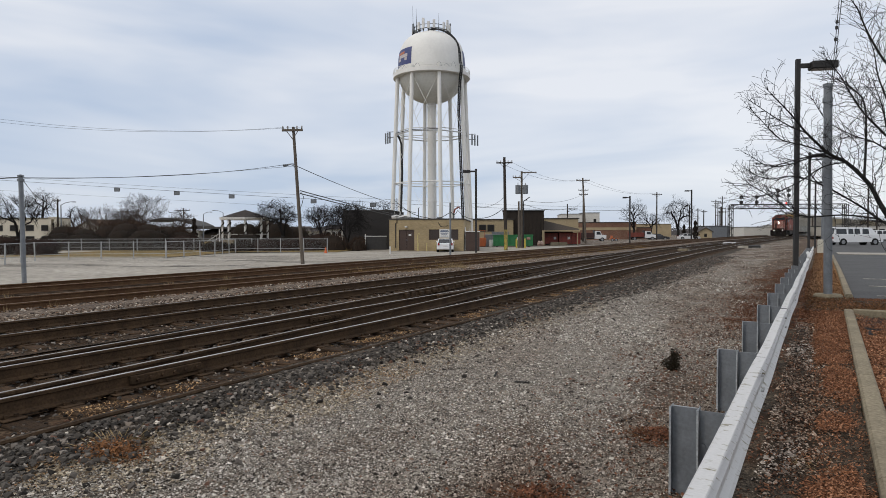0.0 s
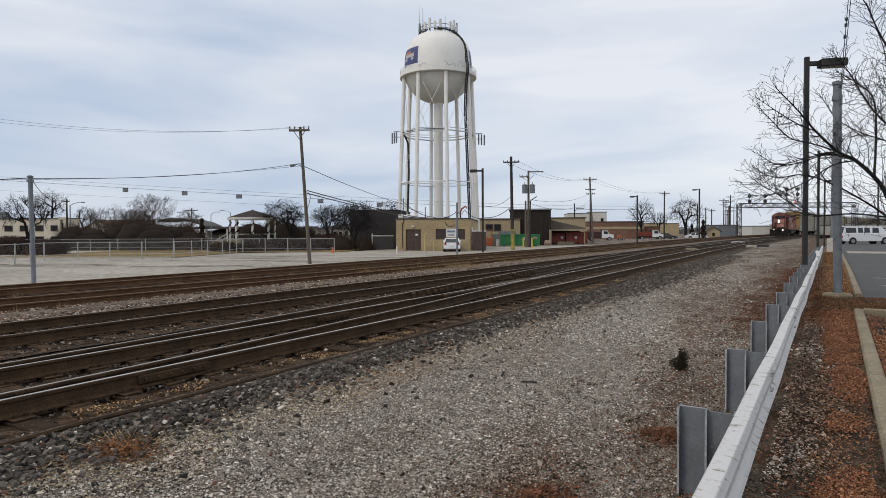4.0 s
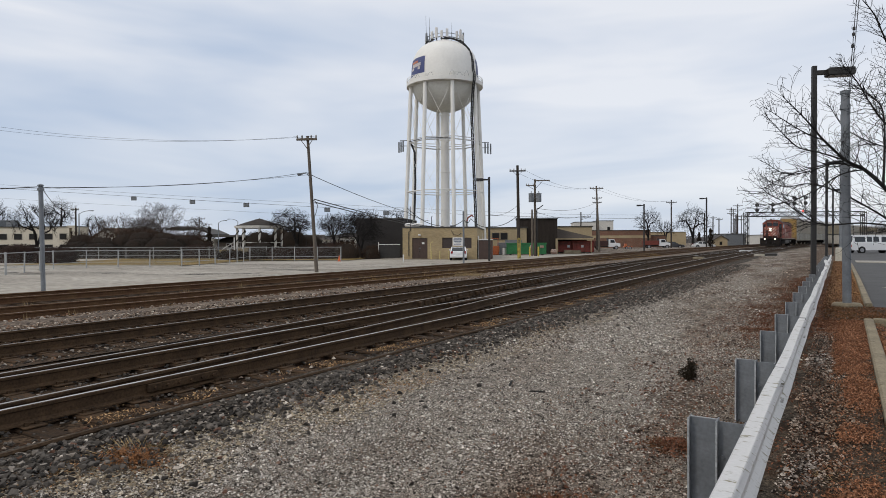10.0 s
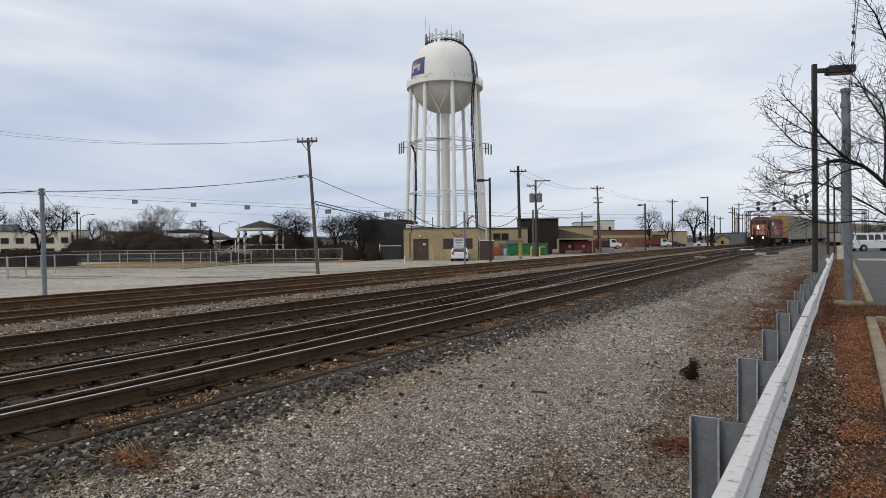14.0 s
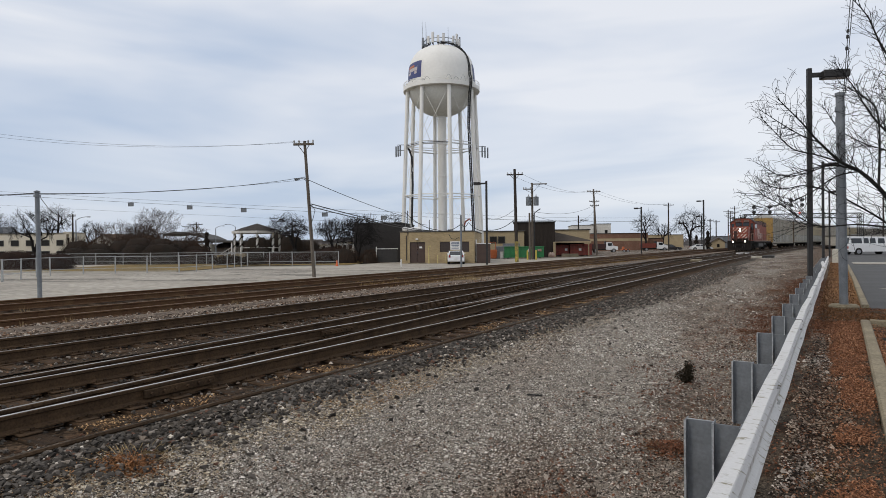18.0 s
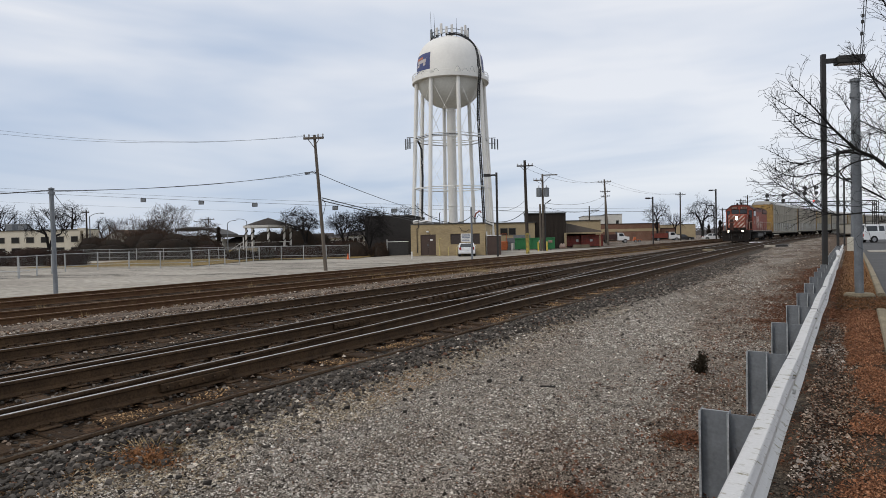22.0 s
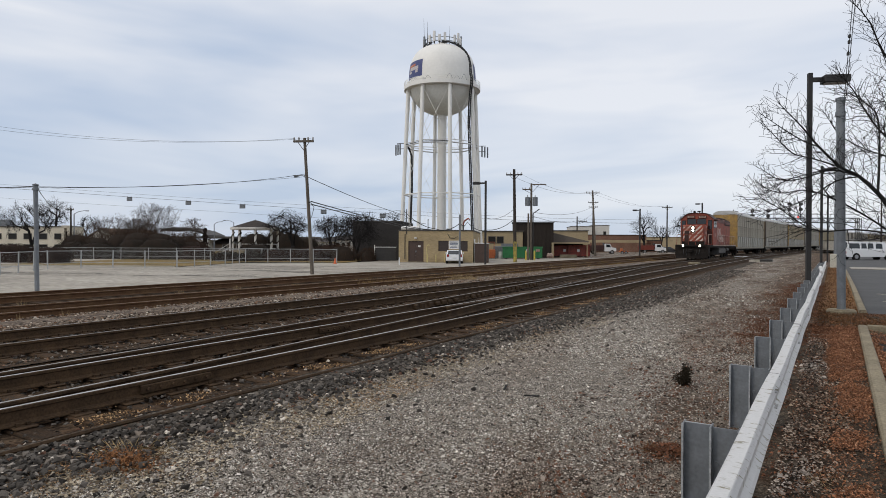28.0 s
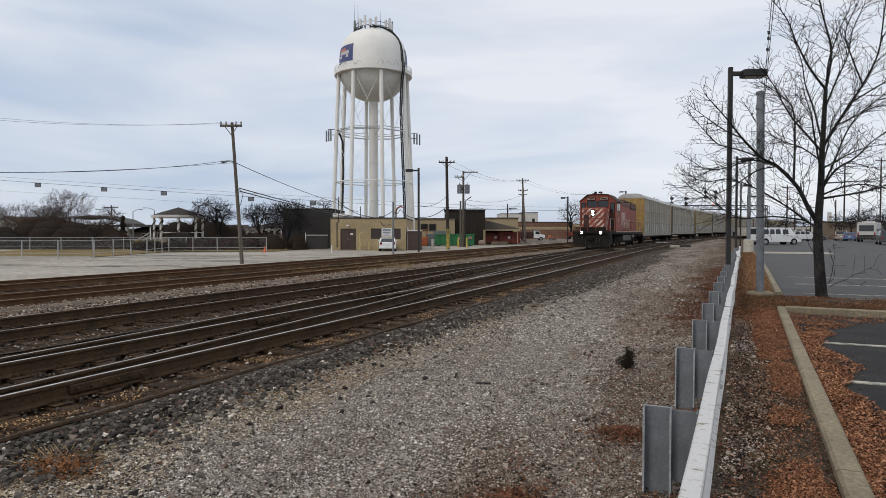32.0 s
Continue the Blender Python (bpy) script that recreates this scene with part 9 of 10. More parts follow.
def shoot(g, p, d, length, r, level, least=0.0035):
    """A twig that bends on its way and bears finer twigs turn about on its sides."""
    n = max(3, int(length / 0.10))
    seg = length / n
    bend = Vector((rng.uniform(-1, 1), rng.uniform(-1, 1), rng.uniform(-0.6, 0.8))) * 0.10
    side = d.cross(Vector((rng.uniform(-1, 1), rng.uniform(-1, 1), rng.uniform(-1, 1)))).normalized()
    turn = 1
    for i in range(n):
        d = (d + bend + Vector((rng.gauss(0, 1), rng.gauss(0, 1), rng.gauss(0.12, 1))) * 0.13).normalized()
        if rng.random() < 0.2:
            bend = -bend * rng.uniform(0.4, 1.1)
        q, r1 = p + d * seg, max(r * (1 - 0.8 / n), least)
        g.rod(p, q, r, r1, 4 if r > 0.012 else 3, caps=False)
        p, r = q, r1
        if level < 3 and i > n * 0.15 and rng.random() < (0.58, 0.48, 0.30)[level]:
            turn = -turn
            out = (side * turn + d.cross(side) * rng.uniform(-0.7, 0.7)).normalized()
            shoot(g, p, (d * rng.uniform(0.7, 1.1) + out).normalized(), max(0.12, (length * (1 - i / n) + 0.25 * length) * rng.uniform(0.35, 0.7)), max(r * 0.62, least), level + 1, least)


def bough(pts, r0, r1):
    """A limb bent through its points, with branching twigs along its outer part."""
    g = Geo()
    line = bent(g, pts, r0 * 0.68, r1 * 0.85, 6)
    limb = part("limb", g, BARK, tree)
    total = len(line)
    tw = Geo()
    reach = sum((b - a).length for a, b in zip(line, line[1:]))
    for i in range(3, total):
        d = (line[i] - line[i - 1]).normalized()
        s = i / total
        for rep in range((3 if s > 0.4 else 2) if i < total - 1 else 4):
            if rng.random() < 0.80 or i == total - 1:
                axis = d.cross(Vector((rng.uniform(-1, 1), rng.uniform(-1, 1), rng.uniform(-1, 1)))).normalized()
                out = (d * rng.uniform(0.75, 1.3) + axis + Vector((0, 0, 0.12))).normalized() if i < total - 1 else (d + axis * 0.35).normalized()
                shoot(tw, line[i], out, min(1.25, 0.34 * reach) * rng.uniform(0.45, 1.05) * (1.15 - 0.68 * s), 0.0105 - 0.004 * s, 0 if rep == 0 else 1)
    tagged(part("twig_spray", tw, TWIG, limb, "spray of fine dark twigs"), kind="stuff")


bough([(-0.11, 0.0, 1.8), (-0.42, -0.1, 2.2), (-0.71, -0.2, 2.63), (-1.23, -0.3, 3.09), (-1.66, -0.4, 3.29), (-2.21, -0.6, 3.71), (-2.58, -0.7, 4.1), (-3.07, -0.8, 4.57)], 0.085, 0.01)
bough([(-1.66, -0.4, 3.29), (-2.06, -0.1, 3.51), (-2.4, 0.2, 3.69), (-2.7, 0.3, 4.05), (-2.95, 0.4, 4.39)], 0.03, 0.008)
bough([(-1.23, -0.3, 3.09), (-1.61, 0.1, 3.29), (-2.09, 0.4, 3.14), (-2.5, 0.6, 3.13), (-2.87, 0.7, 3.39)], 0.03, 0.008)
bough([(-0.81, -0.2, 2.79), (-0.57, 0.2, 3.49), (-0.53, 0.3, 4.29), (-0.59, 0.4, 4.67), (-0.84, 0.5, 4.95), (-1.16, 0.6, 5.2)], 0.04, 0.008)
bough([(-0.1, 0.0, 1.68), (-0.29, 0.2, 1.88), (-0.52, 0.5, 2.18), (-1.13, 0.8, 2.65), (-1.73, 1.0, 2.92), (-2.22, 1.2, 2.87), (-2.55, 1.3, 3.0)], 0.045, 0.008)
bough([(-0.29, 0.2, 1.88), (-1.13, 0.0, 1.96), (-2.04, -0.3, 1.92), (-2.54, -0.5, 2.1), (-3.0, -0.6, 2.4), (-3.4, -0.7, 2.61)], 0.032, 0.007)
bough([(-0.06, 0.0, 3.49), (-0.63, -0.4, 3.8), (-1.18, -0.8, 4.09), (-1.54, -1.0, 4.45), (-1.85, -1.2, 4.78), (-2.13, -1.3, 5.04)], 0.04, 0.008)
bough([(0.02, 0.0, 4.92), (-0.45, -0.2, 5.32), (-0.84, -0.3, 5.89), (-1.11, -0.4, 6.38), (-1.47, -0.5, 6.75)], 0.045, 0.008)
bough([(0.02, 0.0, 4.92), (0.26, 0.2, 5.84), (0.14, 0.3, 6.61), (0.03, 0.4, 7.33), (-0.02, 0.4, 8.01)], 0.05, 0.008)
bough([(-0.06, 0.0, 3.52), (0.2, -0.1, 4.05), (0.49, -0.2, 4.58), (0.68, -0.3, 4.96), (0.94, -0.4, 5.61), (0.98, -0.5, 6.34), (1.06, -0.5, 7.24)], 0.06, 0.009)
bough([(0.49, -0.2, 4.58), (1.19, 0.1, 4.95), (1.87, 0.4, 5.31), (2.63, 0.6, 5.89)], 0.03, 0.008)
bough([(0.68, -0.3, 4.96), (0.14, -0.7, 5.52), (-0.12, -0.9, 5.96), (0.09, -1.0, 6.57)], 0.03, 0.008)
bough([(-0.05, 0.0, 2.57), (0.46, 0.3, 3.07), (1.21, 0.7, 3.43), (1.87, 1.0, 3.91), (2.65, 1.2, 4.31)], 0.045, 0.008)
bough([(-0.05, 0.0, 2.38), (0.1, -0.4, 2.42), (0.35, -0.8, 2.48), (0.86, -1.1, 2.65), (1.44, -1.3, 2.72)], 0.045, 0.008)
bough([(-0.03, 0.0, 2.74), (1.11, 0.8, 2.84), (2.15, 1.4, 2.95), (3.39, 1.8, 3.25)], 0.03, 0.007)
bough([(-0.03, 0.0, 1.85), (0.11, -0.3, 1.82), (0.27, -0.6, 1.89), (0.57, -0.8, 2.09)], 0.025, 0.007)
bough([(-0.05, 0.0, 3.07), (0.64, 0.9, 3.72), (1.18, 1.6, 4.48), (1.8, 2.1, 5.1)], 0.035, 0.008)
bough([(-0.05, 0.0, 2.94), (-0.74, -0.9, 3.6), (-1.19, -1.5, 4.05), (-1.56, -1.9, 4.38)], 0.035, 0.008)
bough([(-0.05, 0.0, 2.6), (0.04, -0.3, 3.16), (0.1, -0.6, 3.76), (0.21, -0.9, 4.17), (0.49, -1.2, 4.49)], 0.036, 0.008)
bough([(-0.02, 0.0, 2.47), (0.2, -0.38, 2.62), (0.46, -0.75, 2.66), (0.67, -1.12, 2.54), (0.79, -1.5, 2.56)], 0.034, 0.007)
bough([(0.02, 0.0, 4.51), (0.39, 0.2, 5.18), (0.77, 0.4, 5.8), (1.02, 0.6, 6.5), (1.42, 0.8, 7.17)], 0.034, 0.008)
bough([(-0.09, 0.0, 3.85), (-0.11, 0.25, 4.53), (-0.17, 0.5, 5.15), (-0.13, 0.75, 5.78), (-0.26, 1.0, 6.55)], 0.034, 0.008)
bough([(0.04, 0.0, 4.97), (-0.05, -0.2, 5.5), (0.02, -0.4, 6.05), (0.14, -0.6, 6.54)], 0.03, 0.008)
bough([(-2.22, -0.6, 3.71), (-2.65, -0.8, 3.83), (-3.11, -1.0, 4.04), (-3.56, -1.2, 4.27)], 0.024, 0.006)
bough([(-1.67, -0.4, 3.29), (-2.08, -0.13, 3.21), (-2.52, 0.13, 3.08), (-2.91, 0.4, 2.86)], 0.024, 0.006)
bough([(-1.24, -0.3, 3.1), (-1.84, -0.57, 2.98), (-2.47, -0.85, 2.63), (-3.06, -1.12, 2.4), (-3.65, -1.4, 2.3)], 0.026, 0.006)
bough([(0.19, -0.1, 4.06), (0.5, -0.37, 4.24), (0.73, -0.63, 4.38), (1.07, -0.9, 4.39)], 0.028, 0.007)
bough([(-0.06, 0.0, 3.06), (0.57, 0.23, 3.36), (1.26, 0.47, 3.63), (2.04, 0.7, 3.75)], 0.03, 0.007)
bough([(-0.06, 0.0, 3.26), (-0.37, 0.23, 3.59), (-0.72, 0.45, 3.79), (-1.16, 0.68, 4.16), (-1.37, 0.9, 4.69)], 0.03, 0.007)
sprout = Geo()
for x, y, z0, dx, dz in ((0.13, -0.05, 0.42, 0.35, 1.0), (0.13, 0.0, 0.38, 1.0, 0.42), (-0.13, 0, 0.9, -0.45, 0.9), (0.14, -0.1, 0.33, 0.8, 0.7)):
    shoot(sprout, Vector((x, y, z0)), Vector((dx, rnd(-0.3, 0.3), dz)).normalized(), 1.05, 0.0085, 1)
part("shoot", sprout, TWIG, tree, "thin shoots from the trunk foot")


# ---- loose stones, leaves and weeds ----
def scatter(name, places, sizes, mat, label, category, flat=0.7, seed=3, blocky=False, wedge=False):
    """Small angular stones, all in one mesh; places is an array of points."""
    rs = np.random.RandomState(seed)
    n = len(places)
    faces = [(0, 1, 4), (1, 2, 4), (2, 3, 4), (3, 0, 4)]
    if blocky:
        faces = [(0, 1, 5), (0, 5, 4), (1, 2, 6), (1, 6, 5), (2, 3, 7), (2, 7, 6), (3, 0, 4), (3, 4, 7), (4, 5, 6), (4, 6, 7)]
    base = np.array([(1, 0, 0), (0.1, 1, 0), (-1, 0.1, 0), (0, -1, 0), (0.15, 0.1, 1)], float)
    if blocky:
        base = np.array([(1, 0, 0), (0.1, 1, 0), (-1, 0.1, 0), (0, -1, 0), (0.62, 0.1, 0.8), (0.05, 0.62, 0.75), (-0.62, 0, 0.85), (0.1, -0.6, 0.7)], float)
    if wedge:
        base = np.array([(1, 0, 0), (-0.5, 0.87, 0), (-0.5, -0.87, 0), (0.45, 0.5, 0.8), (-0.7, 0.05, 0.75), (0.35, -0.55, 0.85)], float)
        faces = [(0, 1, 3), (1, 4, 3), (1, 2, 4), (2, 5, 4), (2, 0, 5), (0, 3, 5), (3, 4, 5)]
    k = len(base)
    v = base[None] * rs.uniform(0.65, 1.2, (n, k, 1)) + rs.uniform(-0.24, 0.24, (n, k, 3))
    low = 3 if wedge else 4
    v[:, :low, 2] = rs.uniform(-0.3, 0.2, (n, low))
    v[:, :, 2] *= flat
    a = rs.uniform(0, 2 * np.pi, n)
    c, s = np.cos(a), np.sin(a)
    x, y = v[:, :, 0] * c[:, None] - v[:, :, 1] * s[:, None], v[:, :, 0] * s[:, None] + v[:, :, 1] * c[:, None]
    v = np.stack([x, y, v[:, :, 2]], 2) * sizes[:, None, None] + places[:, None, :]
    return tagged(new(name, array_mesh(name, v, faces, mat)), label, category, kind="stuff")


DARK_CHIP = island_tint(material("dark_brown_chip", (0.13, 0.092, 0.068), 0.9, spots=(0.07, 0.05, 0.04), grain=9, amount=0.3, fine=60, bump=0.2), 0.9)
rs = np.random.RandomState(11)
DR = np.vectorize(drift)


def ground_h(x, y):
    return np.where(x - DR(y) > -4.0, 0.0, -0.16 * np.minimum(1, (-4.0 - (x - DR(y))) / 1.6))


def area(n, x0, x1, y0, y1, power=1.8):
    """Random places, denser near the viewer."""
    y = y0 + (y1 - y0) * rs.uniform(0, 1, n) ** power
    x = rs.uniform(x0, x1, n)
    return x, y


def soft(x, y, scale, cut, width, z=2.0):
    """Keeps places in patches with soft edges."""
    k = np.array([noise.noise(Vector((a * scale, b * scale, z))) + 0.45 * noise.noise(Vector((a * scale * 3.1, b * scale * 3.1, z + 5))) for a, b in zip(x, y)])
    return rs.uniform(0, 1, len(x)) < (k - cut) / width


# crushed gravel between the ballast and the guard rail, thinning out with the distance
def fan(n, d0, d1, power):
    """Places round the standing point, their density falling as distance to the power."""
    u, p = rs.uniform(0, 1, n), 2 - power
    d = (d0 ** p + (d1 ** p - d0 ** p) * u) ** (1 / p)
    a = np.radians(rs.uniform(-6, 66, n))
    return -d * np.sin(a), d * np.cos(a)


for n, d0, d1, power, size, spread, seed in ((182000, 2.6, 12, 1.7, 0.0052, 0.0018, 3), (140000, 9, 26, 1.4, 0.0082, 0.0030, 41), (50000, 18, 62, 1.2, 0.012, 0.005, 42)):
    x, y = fan(n, d0, d1, power)
    off = x - DR(y)
    keep = (off > -4.9) & (x < 0.08 + 0.0145 * y) & (rs.uniform(0, 1, len(x)) < np.clip((off + 4.65 + 0.35 * np.exp(-(y / 7) ** 2) - 0.65 * np.clip((y - 9) / 9, 0, 1)) / 0.85, 0.06, 1)) & (rs.uniform(0, 1, len(x)) < np.clip((0.25 - x) / 1.4, 0.35, 1))
    x, y = x[keep], y[keep]
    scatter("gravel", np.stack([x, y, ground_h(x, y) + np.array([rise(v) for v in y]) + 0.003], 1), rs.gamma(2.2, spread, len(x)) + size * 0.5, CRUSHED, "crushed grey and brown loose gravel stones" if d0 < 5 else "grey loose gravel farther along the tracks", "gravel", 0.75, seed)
x, y = area(2600, -4.6, 0.0, 1.2, 18, 1.8)
scatter("gravel", np.stack([x, y, ground_h(x, y) + 0.008], 1), rs.gamma(2.0, 0.0028, len(x)) + 0.005, CRUSHED, "coarser pebbles lying on the gravel", "gravel", 0.6, 15, True)
x, y = area(32000, -5.4, -2.9, 0.5, 44, 1.4)
keep = rs.uniform(0, 1, len(x)) < np.clip((-3.7 - x + 0.6 * np.clip((y - 9) / 9, 0, 1)) / 0.75, 0.03, 1)
x, y = x[keep], y[keep]
scatter("ballast", np.stack([x + DR(y), y, ground_h(x, y) + 0.045], 1), rs.uniform(0.012, 0.040, len(x)), BSTONE, "dark angular ballast stones", "ballast", 0.8, 4, False, True)
x, y = area(2300, -5.4, -3.3, 0.5, 44, 1.2)
scatter("gravel", np.stack([x + DR(y), y, ground_h(x, y) + 0.055], 1), rs.gamma(2.0, 0.0036, len(x)) + 0.006, STONE, "pale stones among the dark ballast", "gravel", 0.7, 14, True)
# coarser dark stones in patches by the guard rail, and pale chips behind it
x, y = area(15000, -2.0, 0.1, 1.2, 12, 1.6)
k = soft(x, y, 1.3, -0.05, 0.5, 8.1) & (rs.uniform(0, 1, len(x)) < np.clip((x + 2.2) / 1.2, 0, 1))
scatter("gravel", np.stack([x[k], y[k], np.full(k.sum(), 0.006)], 1), rs.gamma(2.2, 0.0028, k.sum()) + 0.006, DARK_CHIP, "dark brown coarse stones by the guard rail", "gravel", 0.7, 31, True)
x, y = area(18000, 0.06, 0.62, 2.6, 14, 1.6)
k = soft(x, y, 1.6, -0.1, 0.5, 9.4) & (rs.uniform(0, 1, len(x)) < np.clip((0.62 - x) / 0.4, 0, 1))
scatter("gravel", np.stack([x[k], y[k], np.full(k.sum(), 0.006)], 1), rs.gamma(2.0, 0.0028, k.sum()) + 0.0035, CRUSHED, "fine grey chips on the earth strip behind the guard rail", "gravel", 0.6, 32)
x, y = area(12500, -13.95, -12.1, -2, 46, 1.2)
scatter("ballast", np.stack([x + DR(y), y, np.full(len(x), 0.02)], 1), rs.uniform(0.016, 0.042, len(x)), BROWN_STONE, "brown-grey ballast stones between two tracks", "ballast", 0.8, 5, False, True)
x, y = area(13500, -12.9, -5.3, -1, 30, 1.5)
scatter("ballast", np.stack([x + DR(y), y, np.full(len(x), -0.100)], 1), rs.uniform(0.012, 0.036, len(x)), BSTONE, "dark ballast stones between the ties", "ballast", 0.8, 6, False, True)
x, y = area(9000, -12.9, -5.3, -2, 34, 1.3)
k = soft(x, y, 0.7, -0.25, 0.5, 3.3)
scatter("ballast", np.stack([x[k] + DR(y[k]), y[k], np.full(k.sum(), -0.095)], 1), rs.uniform(0.012, 0.034, k.sum()), BROWN_STONE, "pale chips spilled between the rails", "ballast", 0.8, 16)
x, y = area(420, -5.5, -0.4, 1.2, 44, 1.5)
nx, ny = area(170, -4.7, -2.6, 1.5, 8, 1.2)
x, y = np.concatenate([x, nx]), np.concatenate([y, ny])
scatter("gravel", np.stack([x, y, ground_h(x, y) + 0.008], 1), rs.uniform(0.010, 0.024, len(x)), island_tint(material("white_limestone", (0.55, 0.50, 0.43), 0.9, bump=0), 0.3), "scattered larger pale limestone stones", "gravel", 0.6, 7, True)
x, y = area(20000, -0.12, 0.5, 1.5, 13, 1.8)
k = soft(x, y, 1.3, -0.5, 0.5, 8.0) & (rs.uniform(0, 1, len(x)) < np.clip((0.5 - x) / 0.4, 0, 1))
x, y = x[k], y[k]
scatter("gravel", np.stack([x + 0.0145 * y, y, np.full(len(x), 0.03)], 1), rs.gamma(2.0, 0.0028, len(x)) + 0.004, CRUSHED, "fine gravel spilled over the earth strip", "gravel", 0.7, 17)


def litter(name, places, size, mat, label, seed):
    """Curled fallen leaves, all in one mesh."""
    r = np.random.RandomState(seed)
    n = len(places)
    a, t = r.uniform(0, 2 * np.pi, n), r.uniform(-0.7, 0.7, (n, 2))
    sz = r.uniform(0.6, 1.3, n) * size
    u = np.stack([np.cos(a), np.sin(a), t[:, 0]], 1) * sz[:, None]
    w = np.stack([-np.sin(a), np.cos(a), t[:, 1]], 1) * sz[:, None] * 0.55
    lift = np.zeros((n, 3))
    lift[:, 2] = sz * r.uniform(0.1, 0.5, n)
    v = np.stack([places - u, places + w + lift, places + u, places - w + lift], 1)
    return tagged(new(name, array_mesh(name, v, [(0, 1, 2), (0, 2, 3)], mat)), label, "leaf litter", kind="stuff")


LEAF = island_tint(material("rusty_fallen_leaf", (0.258, 0.116, 0.059), 0.85, spots=(0.15, 0.068, 0.037), grain=3, amount=0.4, bump=0), 0.7)
RUSSET = island_tint(material("russet_fallen_leaf", (0.37, 0.20, 0.115), 0.85, spots=(0.26, 0.12, 0.065), grain=3, bump=0), 0.45)
GOLD_LEAF = island_tint(material("golden_dead_leaf", (0.42, 0.28, 0.145), 0.85, spots=(0.24, 0.13, 0.06), grain=4, bump=0), 0.55)
RUSTLEAF = island_tint(material("dark_rust_leaf", (0.155, 0.066, 0.036), 0.9, bump=0), 0.55)
PALE_LEAF = island_tint(material("pale_fallen_leaf", (0.36, 0.22, 0.11), 0.85, spots=(0.26, 0.14, 0.065), grain=3, bump=0), 0.55)


def patches(x, y, spots, ragged=0.35, z=41.0):
    """Keeps places inside soft ragged ovals (x, y, half width, half length, how full)."""
    wob = np.array([noise.noise(Vector((a * 2.6, b * 1.3, z))) + 0.6 * noise.noise(Vector((a * 8, b * 5, z))) for a, b in zip(x, y)]) * ragged
    full = np.zeros(len(x))
    for cx, cy, w, h, f in spots:
        r = np.hypot((x - cx) / w, (y - cy) / h) + wob
        full = np.maximum(full, f * np.clip((1.15 - r) / 0.4, 0, 1))
    return rs.uniform(0, 1, len(x)) < full


# across the strip, 0 lies under the beam and 1 at the kerb
LEAFY = [(0.68, 4.0, 0.30, 0.85, 0.85), (0.68, 5.9, 0.2, 0.35, 0.6), (0.76, 7.5, 0.26, 0.95, 0.85), (0.70, 10.4, 0.38, 2.0, 0.85), (0.55, 13.2, 0.62, 1.9, 0.85), (0.3, 2.6, 0.25, 0.5, 0.5), (0.5, 8, 0.6, 7, 0.10)]
x, y = area(120000, 0.0, 1.0, 2.2, 14.3, 1.6)
k = patches(x, y, LEAFY)
u, y = x[k], y[k]
x = -0.10 + 0.0145 * y + u * (0.60 + 0.009 * y)
across = x - 0.0145 * y
z = 0.022 + 0.05 * np.clip((across - 0.15) / 0.15, 0, 1) + 0.03 * np.array([noise.noise(Vector((a * 1.5, b * 0.8, 7))) for a, b in zip(across, y)])
litter("leaf_litter", np.stack([x, y, z], 1), 0.0098, LEAF, "rust-brown fallen leaves on the earth strip", 21)
k = rs.uniform(0, 1, len(x)) < 0.12
litter("leaf_litter", np.stack([x[k] + rs.uniform(-0.03, 0.03, k.sum()), y[k], z[k] + 0.006], 1), 0.0095, RUSSET, "straw-brown leaf scraps on the earth strip", 62)
x, y = area(40000, 0.0, 1.0, 1.5, 13.95, 1.5)
edge = 0.27 + 0.09 * np.cos((y - 6.1) * 2.33) + 0.02 * np.sin(y * 7.3 + 1) + np.clip(y - 11.8, 0, 2) * 0.6
u = edge * np.where(rs.uniform(0, 1, len(x)) < 0.9, x * 1.5, rs.exponential(1.2, len(x)))
k = soft(u * 1.6, y, 2.2, -0.55, 0.35, 31.0) & (rs.uniform(0, 1, len(x)) < np.clip(1.9 - u / edge, 0.10, 1))
x, y = (0.66 + 0.0235 * y + u)[k], y[k]
litter("leaf_litter", np.stack([x, y, np.full(len(x), 0.016) + 0.055 * np.exp(-(x - 0.66 - 0.0235 * y) * 6)], 1), 0.0135, LEAF, "drift of rust-brown leaves against the kerb", 22)
k = rs.uniform(0, 1, len(x)) < 0.15
litter("leaf_litter", np.stack([x[k] + rs.uniform(-0.03, 0.03, k.sum()), y[k], np.full(k.sum(), 0.024) + 0.055 * np.exp(-(x[k] - 0.66 - 0.0235 * y[k]) * 6)], 1), 0.015, RUSSET, "paler brown leaves on the drift by the kerb", 61)
x, y = area(26000, 0.1, 8, 13.6, 16.95, 1.0)
k = (y > 14.25) | (x < 0.75)
x, y = x[k], y[k]
k = soft(x, y, 0.9, -0.45, 0.7, 11.0)
litter("leaf_litter", np.stack([x[k], y[k], np.full(k.sum(), 0.085)], 1), 0.016, LEAF, "rust-brown leaves on the planting island", 23)
x, y = area(26000, -5.75, -5.15, 0.5, 24, 1.5)
k = soft(x, y, 1.3, 0.0, 0.5)
litter("leaf_litter", np.stack([x[k], y[k], np.full(k.sum(), -0.07)], 1), 0.0125, GOLD_LEAF, "golden dead leaves heaped along the near rail", 24)
x, y = area(24000, -9.0, -5.6, -1, 26, 1.4)
k = soft(x, y, 1.1, 0.25, 0.6)
litter("leaf_litter", np.stack([x[k], y[k], np.full(k.sum(), -0.085)], 1), 0.010, GOLD_LEAF, "brown leaves between the ties", 25)
